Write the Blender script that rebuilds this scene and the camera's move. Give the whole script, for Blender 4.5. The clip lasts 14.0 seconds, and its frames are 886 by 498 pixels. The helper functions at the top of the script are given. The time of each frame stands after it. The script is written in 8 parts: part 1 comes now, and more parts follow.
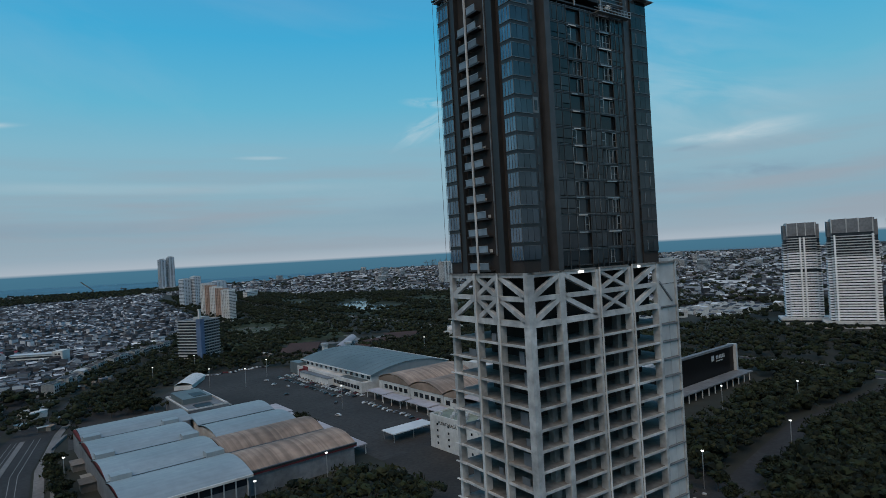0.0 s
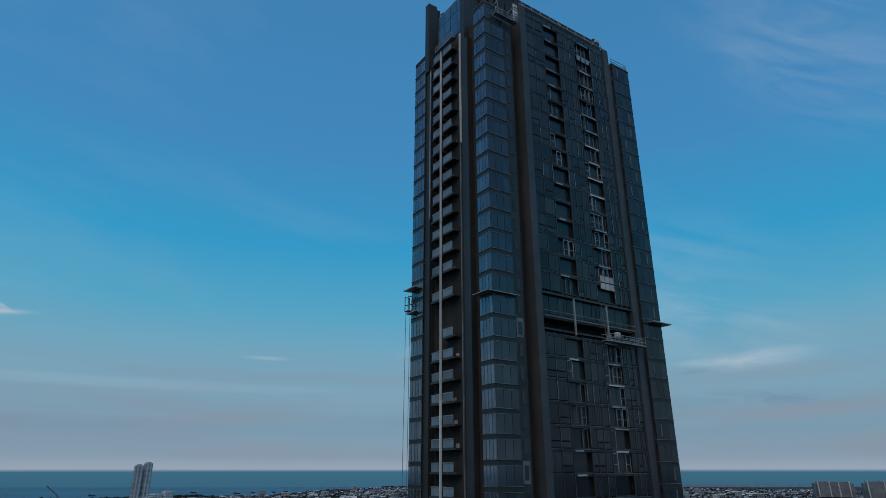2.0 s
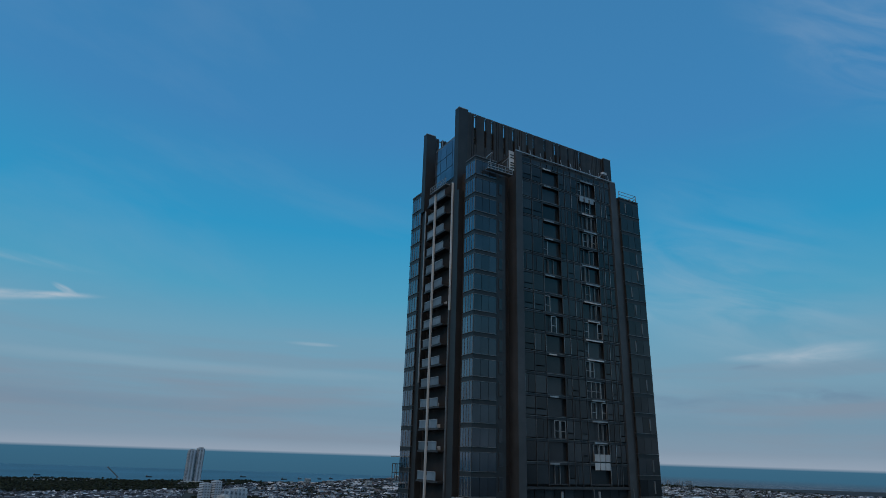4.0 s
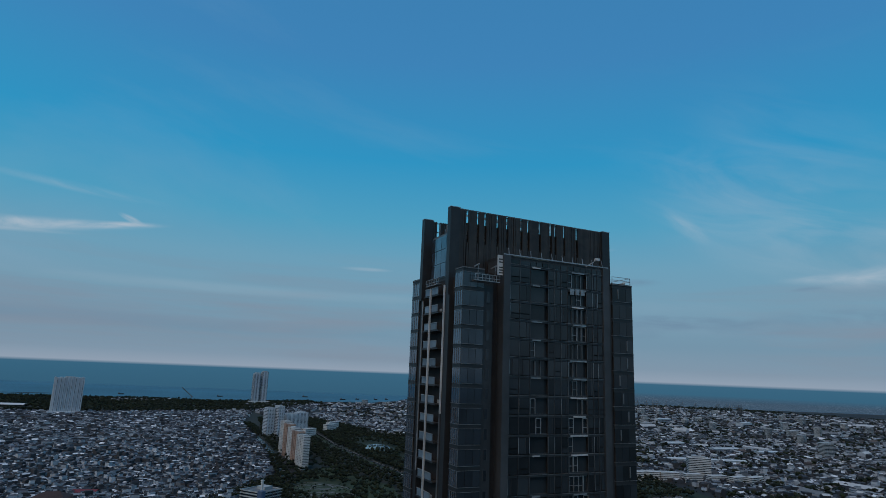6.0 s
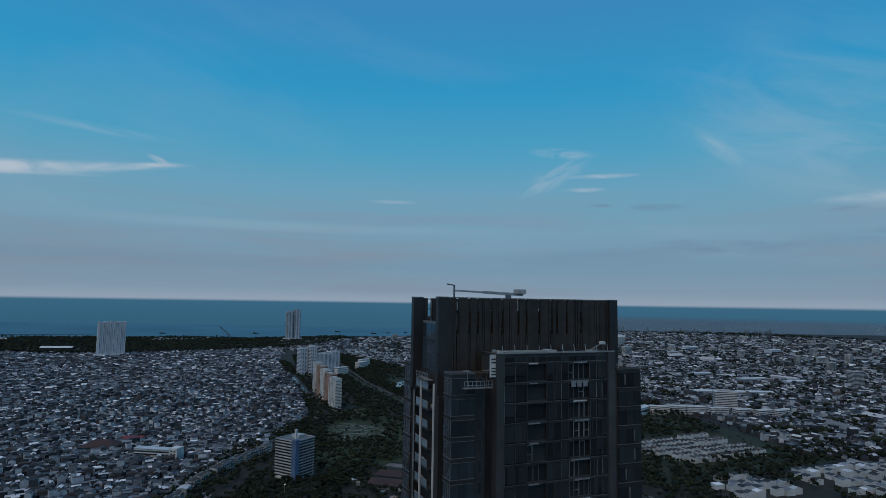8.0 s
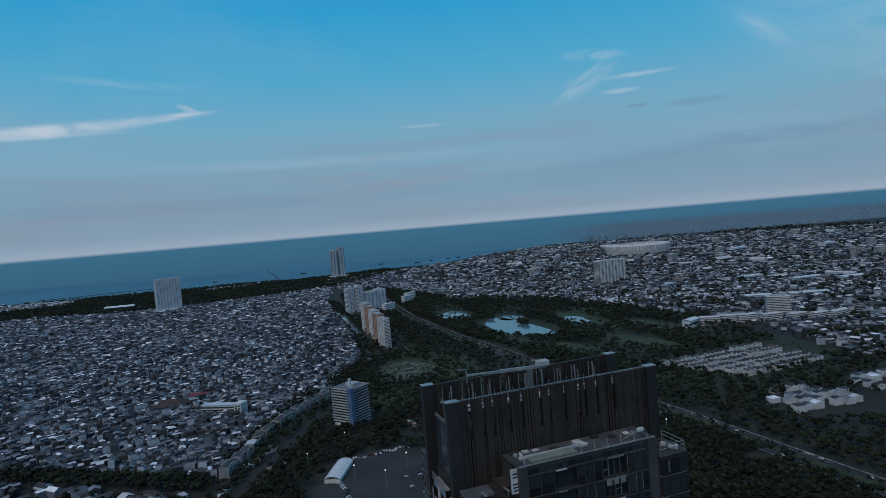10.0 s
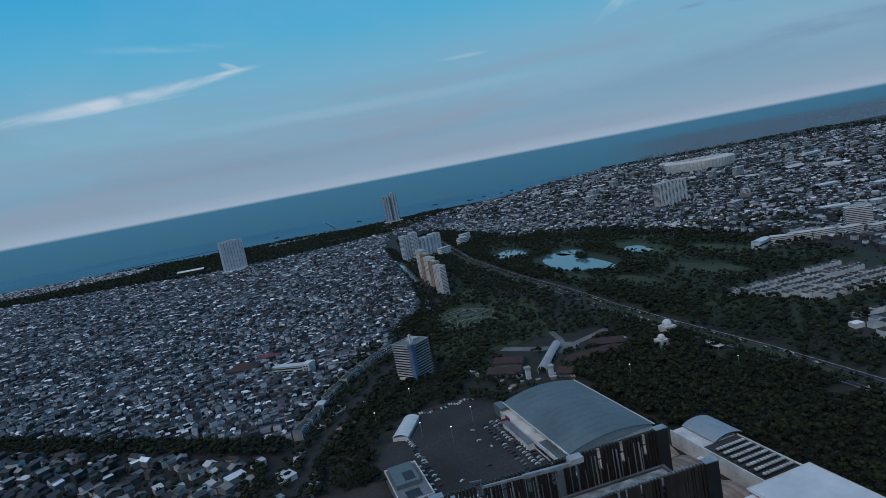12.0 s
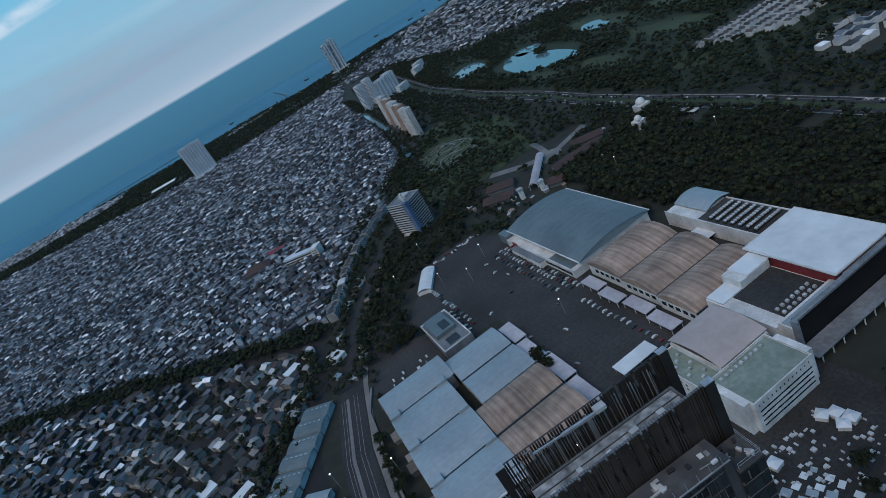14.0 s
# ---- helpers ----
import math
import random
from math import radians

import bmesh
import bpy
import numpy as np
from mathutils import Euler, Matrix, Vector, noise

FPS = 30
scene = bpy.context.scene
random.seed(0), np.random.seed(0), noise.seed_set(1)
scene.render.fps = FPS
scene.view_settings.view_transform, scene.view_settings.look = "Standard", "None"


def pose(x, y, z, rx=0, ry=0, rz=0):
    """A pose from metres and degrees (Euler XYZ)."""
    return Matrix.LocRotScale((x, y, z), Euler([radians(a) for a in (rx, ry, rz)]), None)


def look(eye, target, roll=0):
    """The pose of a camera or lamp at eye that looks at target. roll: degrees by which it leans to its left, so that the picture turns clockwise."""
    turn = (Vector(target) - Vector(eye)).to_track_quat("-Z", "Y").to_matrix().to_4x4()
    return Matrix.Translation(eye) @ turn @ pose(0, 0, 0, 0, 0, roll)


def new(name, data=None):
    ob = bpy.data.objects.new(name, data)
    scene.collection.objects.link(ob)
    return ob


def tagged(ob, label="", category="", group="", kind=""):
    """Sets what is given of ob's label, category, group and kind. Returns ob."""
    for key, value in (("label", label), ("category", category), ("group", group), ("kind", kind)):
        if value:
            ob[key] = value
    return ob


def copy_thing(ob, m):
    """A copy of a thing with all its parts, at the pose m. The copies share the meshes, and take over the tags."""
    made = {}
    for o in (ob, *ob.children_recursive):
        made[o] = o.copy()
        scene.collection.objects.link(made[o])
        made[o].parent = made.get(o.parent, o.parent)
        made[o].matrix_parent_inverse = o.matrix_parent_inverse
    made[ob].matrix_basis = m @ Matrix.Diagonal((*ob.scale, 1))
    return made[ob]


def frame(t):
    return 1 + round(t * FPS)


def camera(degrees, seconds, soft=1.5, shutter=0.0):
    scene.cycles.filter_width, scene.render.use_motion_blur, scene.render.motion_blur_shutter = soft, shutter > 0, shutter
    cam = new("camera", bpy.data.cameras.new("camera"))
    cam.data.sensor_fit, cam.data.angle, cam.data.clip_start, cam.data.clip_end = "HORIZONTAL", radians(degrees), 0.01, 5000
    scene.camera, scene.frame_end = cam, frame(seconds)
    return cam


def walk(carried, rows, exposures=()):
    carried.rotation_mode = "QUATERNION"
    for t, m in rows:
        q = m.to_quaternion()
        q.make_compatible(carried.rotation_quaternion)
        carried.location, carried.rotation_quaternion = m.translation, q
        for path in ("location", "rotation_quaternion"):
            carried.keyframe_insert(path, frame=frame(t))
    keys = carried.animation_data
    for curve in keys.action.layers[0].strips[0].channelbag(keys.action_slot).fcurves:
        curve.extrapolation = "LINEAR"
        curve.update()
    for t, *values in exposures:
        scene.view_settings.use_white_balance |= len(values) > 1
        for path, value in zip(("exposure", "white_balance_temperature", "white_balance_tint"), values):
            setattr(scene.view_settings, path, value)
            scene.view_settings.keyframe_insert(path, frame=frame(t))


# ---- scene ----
# Camera: one lens, one glide from the foot of the glazed tower up and over its crown.
cam = camera(73.77, 14.0, soft=0.6)


def view(x, y, z, yaw, pitch, roll):
    a, p = radians(yaw), radians(pitch)
    d = Vector((-math.sin(a) * math.cos(p), math.cos(a) * math.cos(p), math.sin(p)))
    return look(Vector((x, y, z)), Vector((x, y, z)) + d, roll)


PATH = [
    (0.0, -73.59, -68.46, 113.05, -38.665, 0.358, -3.228),
    (0.5, -67.42, -64.50, 118.35, -38.904, 5.390, -1.650),
    (1.0, -61.37, -59.69, 124.35, -39.068, 11.892, -0.772),
    (1.5, -58.35, -57.99, 130.30, -38.803, 17.599, -0.462),
    (2.0, -55.44, -56.22, 137.53, -38.694, 20.523, -0.023),
    (2.5, -53.77, -56.41, 145.10, -38.100, 21.511, 0.208),
    (3.0, -52.36, -57.61, 151.71, -36.983, 21.731, 0.989),
    (3.5, -51.99, -61.12, 158.33, -35.605, 20.938, 1.541),
    (4.0, -52.26, -66.02, 164.98, -34.096, 19.422, 1.903),
    (4.5, -52.78, -71.41, 171.67, -32.590, 17.478, 2.117),
    (5.0, -53.14, -76.35, 178.44, -31.217, 15.396, 2.221),
    (5.5, -52.95, -79.95, 185.31, -30.110, 13.470, 2.256),
    (6.0, -51.82, -81.27, 192.31, -29.400, 11.991, 2.261),
    (6.5, -50.24, -81.44, 199.10, -28.864, 10.516, 2.512),
    (7.0, -48.29, -80.81, 206.36, -28.354, 8.630, 1.851),
    (7.5, -46.46, -80.52, 213.48, -27.757, 6.865, 1.257),
    (8.0, -44.43, -79.50, 220.11, -27.033, 5.212, 0.863),
    (8.5, -42.00, -77.88, 226.73, -26.263, 3.356, -0.231),
    (9.0, -39.20, -75.78, 233.26, -25.384, 1.413, -1.738),
    (9.5, -36.08, -73.30, 239.62, -24.331, -0.499, -3.373),
    (10.0, -32.66, -70.57, 245.72, -23.041, -2.264, -4.853),
    (10.5, -28.98, -67.71, 251.48, -21.449, -3.764, -5.892),
    (11.0, -25.07, -64.83, 256.82, -19.493, -4.883, -6.205),
    (11.5, -19.23, -59.81, 259.30, -17.857, -6.170, -7.994),
    (12.0, -15.04, -55.89, 263.14, -16.793, -7.800, -10.730),
    (12.5, -12.64, -54.21, 269.08, -16.088, -10.700, -14.188),
    (13.0, -10.81, -54.13, 275.66, -15.305, -14.633, -18.956),
    (13.5, -9.05, -55.52, 283.94, -14.080, -19.301, -24.628),
    (14.0, -6.05, -57.53, 291.80, -12.135, -24.071, -30.353),
]
walk(cam, [(r[0], view(*r[1:])) for r in PATH],
     [(0.0, 0.48, 7250, 10), (1.5, 0.28, 6800, 10), (2.5, 0.1, 6600, 10), (6.0, 0.05, 6500, 10), (8.5, 0.08, 6450, 10), (10.5, 0.26, 6400, 10), (11.0, 0.27, 6400, 10),
      (12.5, 0.36, 6350, 10), (14.0, 0.62, 6450, 10)])

# ---- world, sun, exposure ----
SUN_EL, SUN_AZ = radians(54), radians(236)
world = bpy.data.worlds.new("evening_sky")
scene.world = world
world.use_nodes = True
wn = world.node_tree
for n in list(wn.nodes):
    wn.nodes.remove(n)


def wnode(kind, **kw):
    n = wn.nodes.new(kind)
    for key, value in kw.items():
        if key == "op":
            n.operation = value
        elif key == "blend":
            n.data_type, n.blend_type = "RGBA", value
        else:
            n.inputs[int(key[1:])].default_value = value
    return n


def wlink(a, b):
    wn.links.new(a, b)


def wramp(stops, interpolation="LINEAR"):
    n = wn.nodes.new("ShaderNodeValToRGB")
    n.color_ramp.interpolation = interpolation
    e = n.color_ramp.elements
    while len(e) < len(stops):
        e.new(0.5)
    for el, (pos, c) in zip(e, stops):
        el.position, el.color = pos, (*c, 1)
    return n


co = wn.nodes.new("ShaderNodeTexCoord")
sep = wn.nodes.new("ShaderNodeSeparateXYZ")
wlink(co.outputs["Generated"], sep.inputs[0])
# Height above the horizon, 0 to 1 over the sine of the elevation.
up = wnode("ShaderNodeMath", op="MULTIPLY_ADD", i1=0.9, i2=0.1)
wlink(sep.outputs[2], up.inputs[0])
sky = wramp([(0.000, (0.028, 0.092, 0.150)), (0.060, (0.026, 0.100, 0.175)), (0.0985, (0.029, 0.120, 0.208)),
             (0.1005, (0.275, 0.345, 0.440)), (0.118, (0.200, 0.292, 0.392)), (0.150, (0.158, 0.278, 0.385)),
             (0.205, (0.168, 0.318, 0.430)), (0.26, (0.140, 0.336, 0.472)), (0.32, (0.072, 0.330, 0.512)),
             (0.41, (0.024, 0.288, 0.532)), (0.54, (0.044, 0.225, 0.475)), (1.0, (0.040, 0.155, 0.335))])
wlink(up.outputs[0], sky.inputs[0])
# Flat layers of cloud: directions laid on a plane overhead.
den = wnode("ShaderNodeMath", op="MAXIMUM", i1=0.02)
wlink(sep.outputs[2], den.inputs[0])
den2 = wnode("ShaderNodeMath", op="ADD", i1=0.12)
wlink(den.outputs[0], den2.inputs[0])
px = wnode("ShaderNodeMath", op="DIVIDE")
py = wnode("ShaderNodeMath", op="DIVIDE")
wlink(sep.outputs[0], px.inputs[0]), wlink(den2.outputs[0], px.inputs[1])
wlink(sep.outputs[1], py.inputs[0]), wlink(den2.outputs[0], py.inputs[1])
plane = wn.nodes.new("ShaderNodeCombineXYZ")
wlink(px.outputs[0], plane.inputs[0]), wlink(py.outputs[0], plane.inputs[1])
veil = wn.nodes.new("ShaderNodeTexNoise")
veil.inputs["Scale"].default_value, veil.inputs["Detail"].default_value = 0.55, 7
veil.inputs["Roughness"].default_value, veil.inputs["Distortion"].default_value = 0.55, 0.7
wlink(plane.outputs[0], veil.inputs["Vector"])
veil_r = wramp([(0.50, (0, 0, 0)), (0.72, (1, 1, 1))])
wlink(veil.outputs[0], veil_r.inputs[0])
veil_f = wnode("ShaderNodeMath", op="MULTIPLY", i1=0.22)
wlink(veil_r.outputs[0], veil_f.inputs[0])
above = wramp([(0.12, (0, 0, 0)), (0.2, (1, 1, 1))])
wlink(up.outputs[0], above.inputs[0])
veil_g = wnode("ShaderNodeMath", op="MULTIPLY")
wlink(veil_f.outputs[0], veil_g.inputs[0]), wlink(above.outputs[0], veil_g.inputs[1])
mix1 = wnode("ShaderNodeMix", blend="MIX")
wlink(veil_g.outputs[0], mix1.inputs[0])
wlink(sky.outputs[0], mix1.inputs[6])
mix1.inputs[7].default_value = (0.30, 0.40, 0.52, 1)
# Low grey bars of stratus just above the sea.
bar = wn.nodes.new("ShaderNodeTexNoise")
bar.inputs["Scale"].default_value, bar.inputs["Detail"].default_value = 3.0, 5
bmap = wn.nodes.new("ShaderNodeMapping")
bmap.inputs["Scale"].default_value = (0.7, 0.7, 9.0)
wlink(co.outputs["Generated"], bmap.inputs[0]), wlink(bmap.outputs[0], bar.inputs["Vector"])
bar_r = wramp([(0.45, (0, 0, 0)), (0.62, (1, 1, 1))])
wlink(bar.outputs[0], bar_r.inputs[0])
low = wramp([(0.096, (0, 0, 0)), (0.125, (0.6, 0.6, 0.6)), (0.18, (0.7, 0.7, 0.7)), (0.25, (0.15, 0.15, 0.15)), (0.3, (0, 0, 0))])
wlink(up.outputs[0], low.inputs[0])
bar_f = wnode("ShaderNodeMath", op="MULTIPLY")
wlink(bar_r.outputs[0], bar_f.inputs[0]), wlink(low.outputs[0], bar_f.inputs[1])
mix2 = wnode("ShaderNodeMix", blend="MIX")
wlink(bar_f.outputs[0], mix2.inputs[0])
wlink(mix1.outputs[2], mix2.inputs[6])
mix2.inputs[7].default_value = (0.205, 0.255, 0.335, 1)


def cirrus(below, az, el, half_az, half_el, tilt, strength, grain, colour):
    """A patch of thin cloud round a heading and a height, both in degrees, torn by a stretched grain."""
    turn = wn.nodes.new("ShaderNodeMath")
    turn.operation = "ARCTAN2"
    wlink(sep.outputs[0], turn.inputs[0]), wlink(sep.outputs[1], turn.inputs[1])
    u = wnode("ShaderNodeMath", op="MULTIPLY_ADD", i1=1 / radians(half_az), i2=-az / half_az)
    wlink(turn.outputs[0], u.inputs[0])
    v0 = wnode("ShaderNodeMath", op="MULTIPLY_ADD", i1=1 / radians(half_el), i2=-el / half_el)
    wlink(sep.outputs[2], v0.inputs[0])
    v = wnode("ShaderNodeMath", op="MULTIPLY_ADD", i1=tilt)
    wlink(u.outputs[0], v.inputs[0]), wlink(v0.outputs[0], v.inputs[2])
    at = wn.nodes.new("ShaderNodeCombineXYZ")
    wlink(u.outputs[0], at.inputs[0]), wlink(v.outputs[0], at.inputs[1])
    far = wn.nodes.new("ShaderNodeVectorMath")
    far.operation = "LENGTH"
    wlink(at.outputs[0], far.inputs[0])
    soft = wramp([(0.15, (1, 1, 1)), (1.0, (0, 0, 0))], "EASE")
    wlink(far.outputs["Value"], soft.inputs[0])
    torn = wn.nodes.new("ShaderNodeTexNoise")
    torn.inputs["Scale"].default_value, torn.inputs["Detail"].default_value = grain, 8
    torn.inputs["Roughness"].default_value, torn.inputs["Distortion"].default_value = 0.55, 0.8
    stretch = wn.nodes.new("ShaderNodeMapping")
    stretch.inputs["Scale"].default_value = (half_az / 10, half_el / 2.5, 1)
    stretch.inputs["Location"].default_value = (az, el, 0)
    wlink(at.outputs[0], stretch.inputs[0]), wlink(stretch.outputs[0], torn.inputs["Vector"])
    hole = wramp([(0.36, (0, 0, 0)), (0.66, (1, 1, 1))])
    wlink(torn.outputs[0], hole.inputs[0])
    both = wnode("ShaderNodeMath", op="MULTIPLY")
    wlink(soft.outputs[0], both.inputs[0]), wlink(hole.outputs[0], both.inputs[1])
    fac = wnode("ShaderNodeMath", op="MULTIPLY", i1=strength)
    wlink(both.outputs[0], fac.inputs[0])
    out = wnode("ShaderNodeMix", blend="MIX")
    wlink(fac.outputs[0], out.inputs[0]), wlink(below.outputs[2], out.inputs[6])
    out.inputs[7].default_value = (*colour, 1)
    return out


PALE, DUSK = (0.42, 0.50, 0.58), (0.13, 0.22, 0.33)
mix2 = cirrus(mix2, -9.5, 10.15, 13, 0.72, -2.1, 1.15, 1.1, PALE)
mix2 = cirrus(mix2, -1.2, 11.2, 6.0, 0.42, -1.8, 1.25, 1.3, PALE)
mix2 = cirrus(mix2, -10.5, 9.62, 9, 0.26, -2.6, 0.75, 0.9, PALE)
mix2 = cirrus(mix2, 0.9, 11.95, 1.3, 0.34, 1.3, 0.9, 2.6, PALE)
mix2 = cirrus(mix2, -3.5, 13.9, 8, 0.5, 0.75, 0.28, 1.4, PALE)
mix2 = cirrus(mix2, 37.6, 11.9, 4.2, 1.5, -1.3, 0.42, 2.8, PALE)
mix2 = cirrus(mix2, 38.6, 14.1, 3.8, 0.6, 0.5, 0.55, 2.4, PALE)
mix2 = cirrus(mix2, 42.4, 11.95, 4.2, 0.3, 0.0, 0.75, 1.6, PALE)
mix2 = cirrus(mix2, 40.4, 10.75, 2.6, 0.32, 0.0, 0.7, 1.8, PALE)
mix2 = cirrus(mix2, 52.4, 13.8, 2.4, 1.2, 1.4, 0.4, 2.0, PALE)
mix2 = cirrus(mix2, 63.2, 8.75, 4.5, 0.55, 0.1, 0.6, 1.4, PALE)
mix2 = cirrus(mix2, 22, 9.6, 3, 0.25, 0.1, 0.35, 0.8, PALE)
mix2 = cirrus(mix2, 42.1, 9.26, 1.6, 0.26, 0.1, 0.9, 1.6, DUSK)
mix2 = cirrus(mix2, 47.2, 8.95, 3.6, 0.5, 0.2, 0.8, 2.4, DUSK)
mix2 = cirrus(mix2, 61.6, 8.0, 1.6, 0.28, -0.3, 0.9, 1.6, DUSK)
mix2 = cirrus(mix2, 51.5, 5.65, 6.0, 0.42, 0.5, 0.8, 1.6, DUSK)
mix2 = cirrus(mix2, 60, 14, 16, 7.5, 0.7, 0.26, 0.9, PALE)
mix2 = cirrus(mix2, 76, 31, 14, 8, 0.8, 0.2, 1.0, PALE)
mix2 = cirrus(mix2, 62, 20, 12, 5, 0.9, 0.1, 1.0, PALE)
mix2 = cirrus(mix2, 67, 8.8, 6, 1.2, -0.3, 0.6, 1.4, PALE)
mix2 = cirrus(mix2, 8, 6.9, 34, 0.7, 0.0, 0.16, 0.35, PALE)
mix2 = cirrus(mix2, 46, 4.4, 22, 1.2, -0.25, 0.7, 0.5, DUSK)
mix2 = cirrus(mix2, 0, 3.6, 34, 0.9, 0.0, 0.4, 0.4, DUSK)
mix2 = cirrus(mix2, 52, 5.2, 12, 0.8, 0.0, 0.6, 2.0, DUSK)
mix2 = cirrus(mix2, 66, 5.6, 10, 1.0, 0.1, 0.6, 2.0, DUSK)
# Hazy land that runs on below the horizon to the east.
turn_e = wnode("ShaderNodeMath", op="ARCTAN2")
wlink(sep.outputs[0], turn_e.inputs[0]), wlink(sep.outputs[1], turn_e.inputs[1])
east = wnode("ShaderNodeMapRange", i1=radians(33), i2=radians(40), i3=0.0, i4=1.0)
wlink(turn_e.outputs[0], east.inputs[0])
under = wramp([(0.0, (1, 1, 1)), (0.0812, (1, 1, 1)), (0.0830, (0, 0, 0))])
wlink(up.outputs[0], under.inputs[0])
far_f = wnode("ShaderNodeMath", op="MULTIPLY")
wlink(east.outputs[0], far_f.inputs[0]), wlink(under.outputs[0], far_f.inputs[1])
far_map = wn.nodes.new("ShaderNodeMapping")
far_map.inputs["Scale"].default_value = (330, 330, 1100)
far_n = wn.nodes.new("ShaderNodeTexNoise")
far_n.inputs["Scale"].default_value, far_n.inputs["Detail"].default_value = 2.0, 6
wlink(co.outputs["Generated"], far_map.inputs[0]), wlink(far_map.outputs[0], far_n.inputs["Vector"])
far_c = wramp([(0.36, (0.018, 0.046, 0.086)), (0.52, (0.034, 0.074, 0.126)), (0.68, (0.11, 0.17, 0.24))])
wlink(far_n.outputs[0], far_c.inputs[0])
land = wnode("ShaderNodeMix", blend="MIX")
wlink(far_f.outputs[0], land.inputs[0]), wlink(mix2.outputs[2], land.inputs[6]), wlink(far_c.outputs[0], land.inputs[7])
mix2 = land
nishita = wn.nodes.new("ShaderNodeTexSky")
nishita.sky_type, nishita.sun_disc = "NISHITA", False
nishita.sun_elevation, nishita.sun_rotation = SUN_EL, SUN_AZ
nis_k = wnode("ShaderNodeMix", blend="MULTIPLY", i0=1.0)
wlink(nishita.outputs[0], nis_k.inputs[6])
nis_k.inputs[7].default_value = (0.06, 0.06, 0.06, 1)
mix3 = wnode("ShaderNodeMix", blend="MIX", i0=0.06)
wlink(mix2.outputs[2], mix3.inputs[6]), wlink(nis_k.outputs[2], mix3.inputs[7])
bg = wn.nodes.new("ShaderNodeBackground")
bg.inputs[1].default_value = 1.0
wlink(mix3.outputs[2], bg.inputs[0])
wo = wn.nodes.new("ShaderNodeOutputWorld")
wlink(bg.outputs[0], wo.inputs[0])

sun_data = bpy.data.lights.new("sun", "SUN")
sun_data.energy, sun_data.angle, sun_data.color = 1.3, radians(50), (1.0, 0.84, 0.70)
sun = new("sun", sun_data)
sun_from = Vector((math.sin(SUN_AZ) * math.cos(SUN_EL), math.cos(SUN_AZ) * math.cos(SUN_EL), math.sin(SUN_EL)))
sun.matrix_world = look((0, 0, 400), Vector((0, 0, 400)) - sun_from)
scene.view_settings.exposure = 0.0

# ---- materials ----


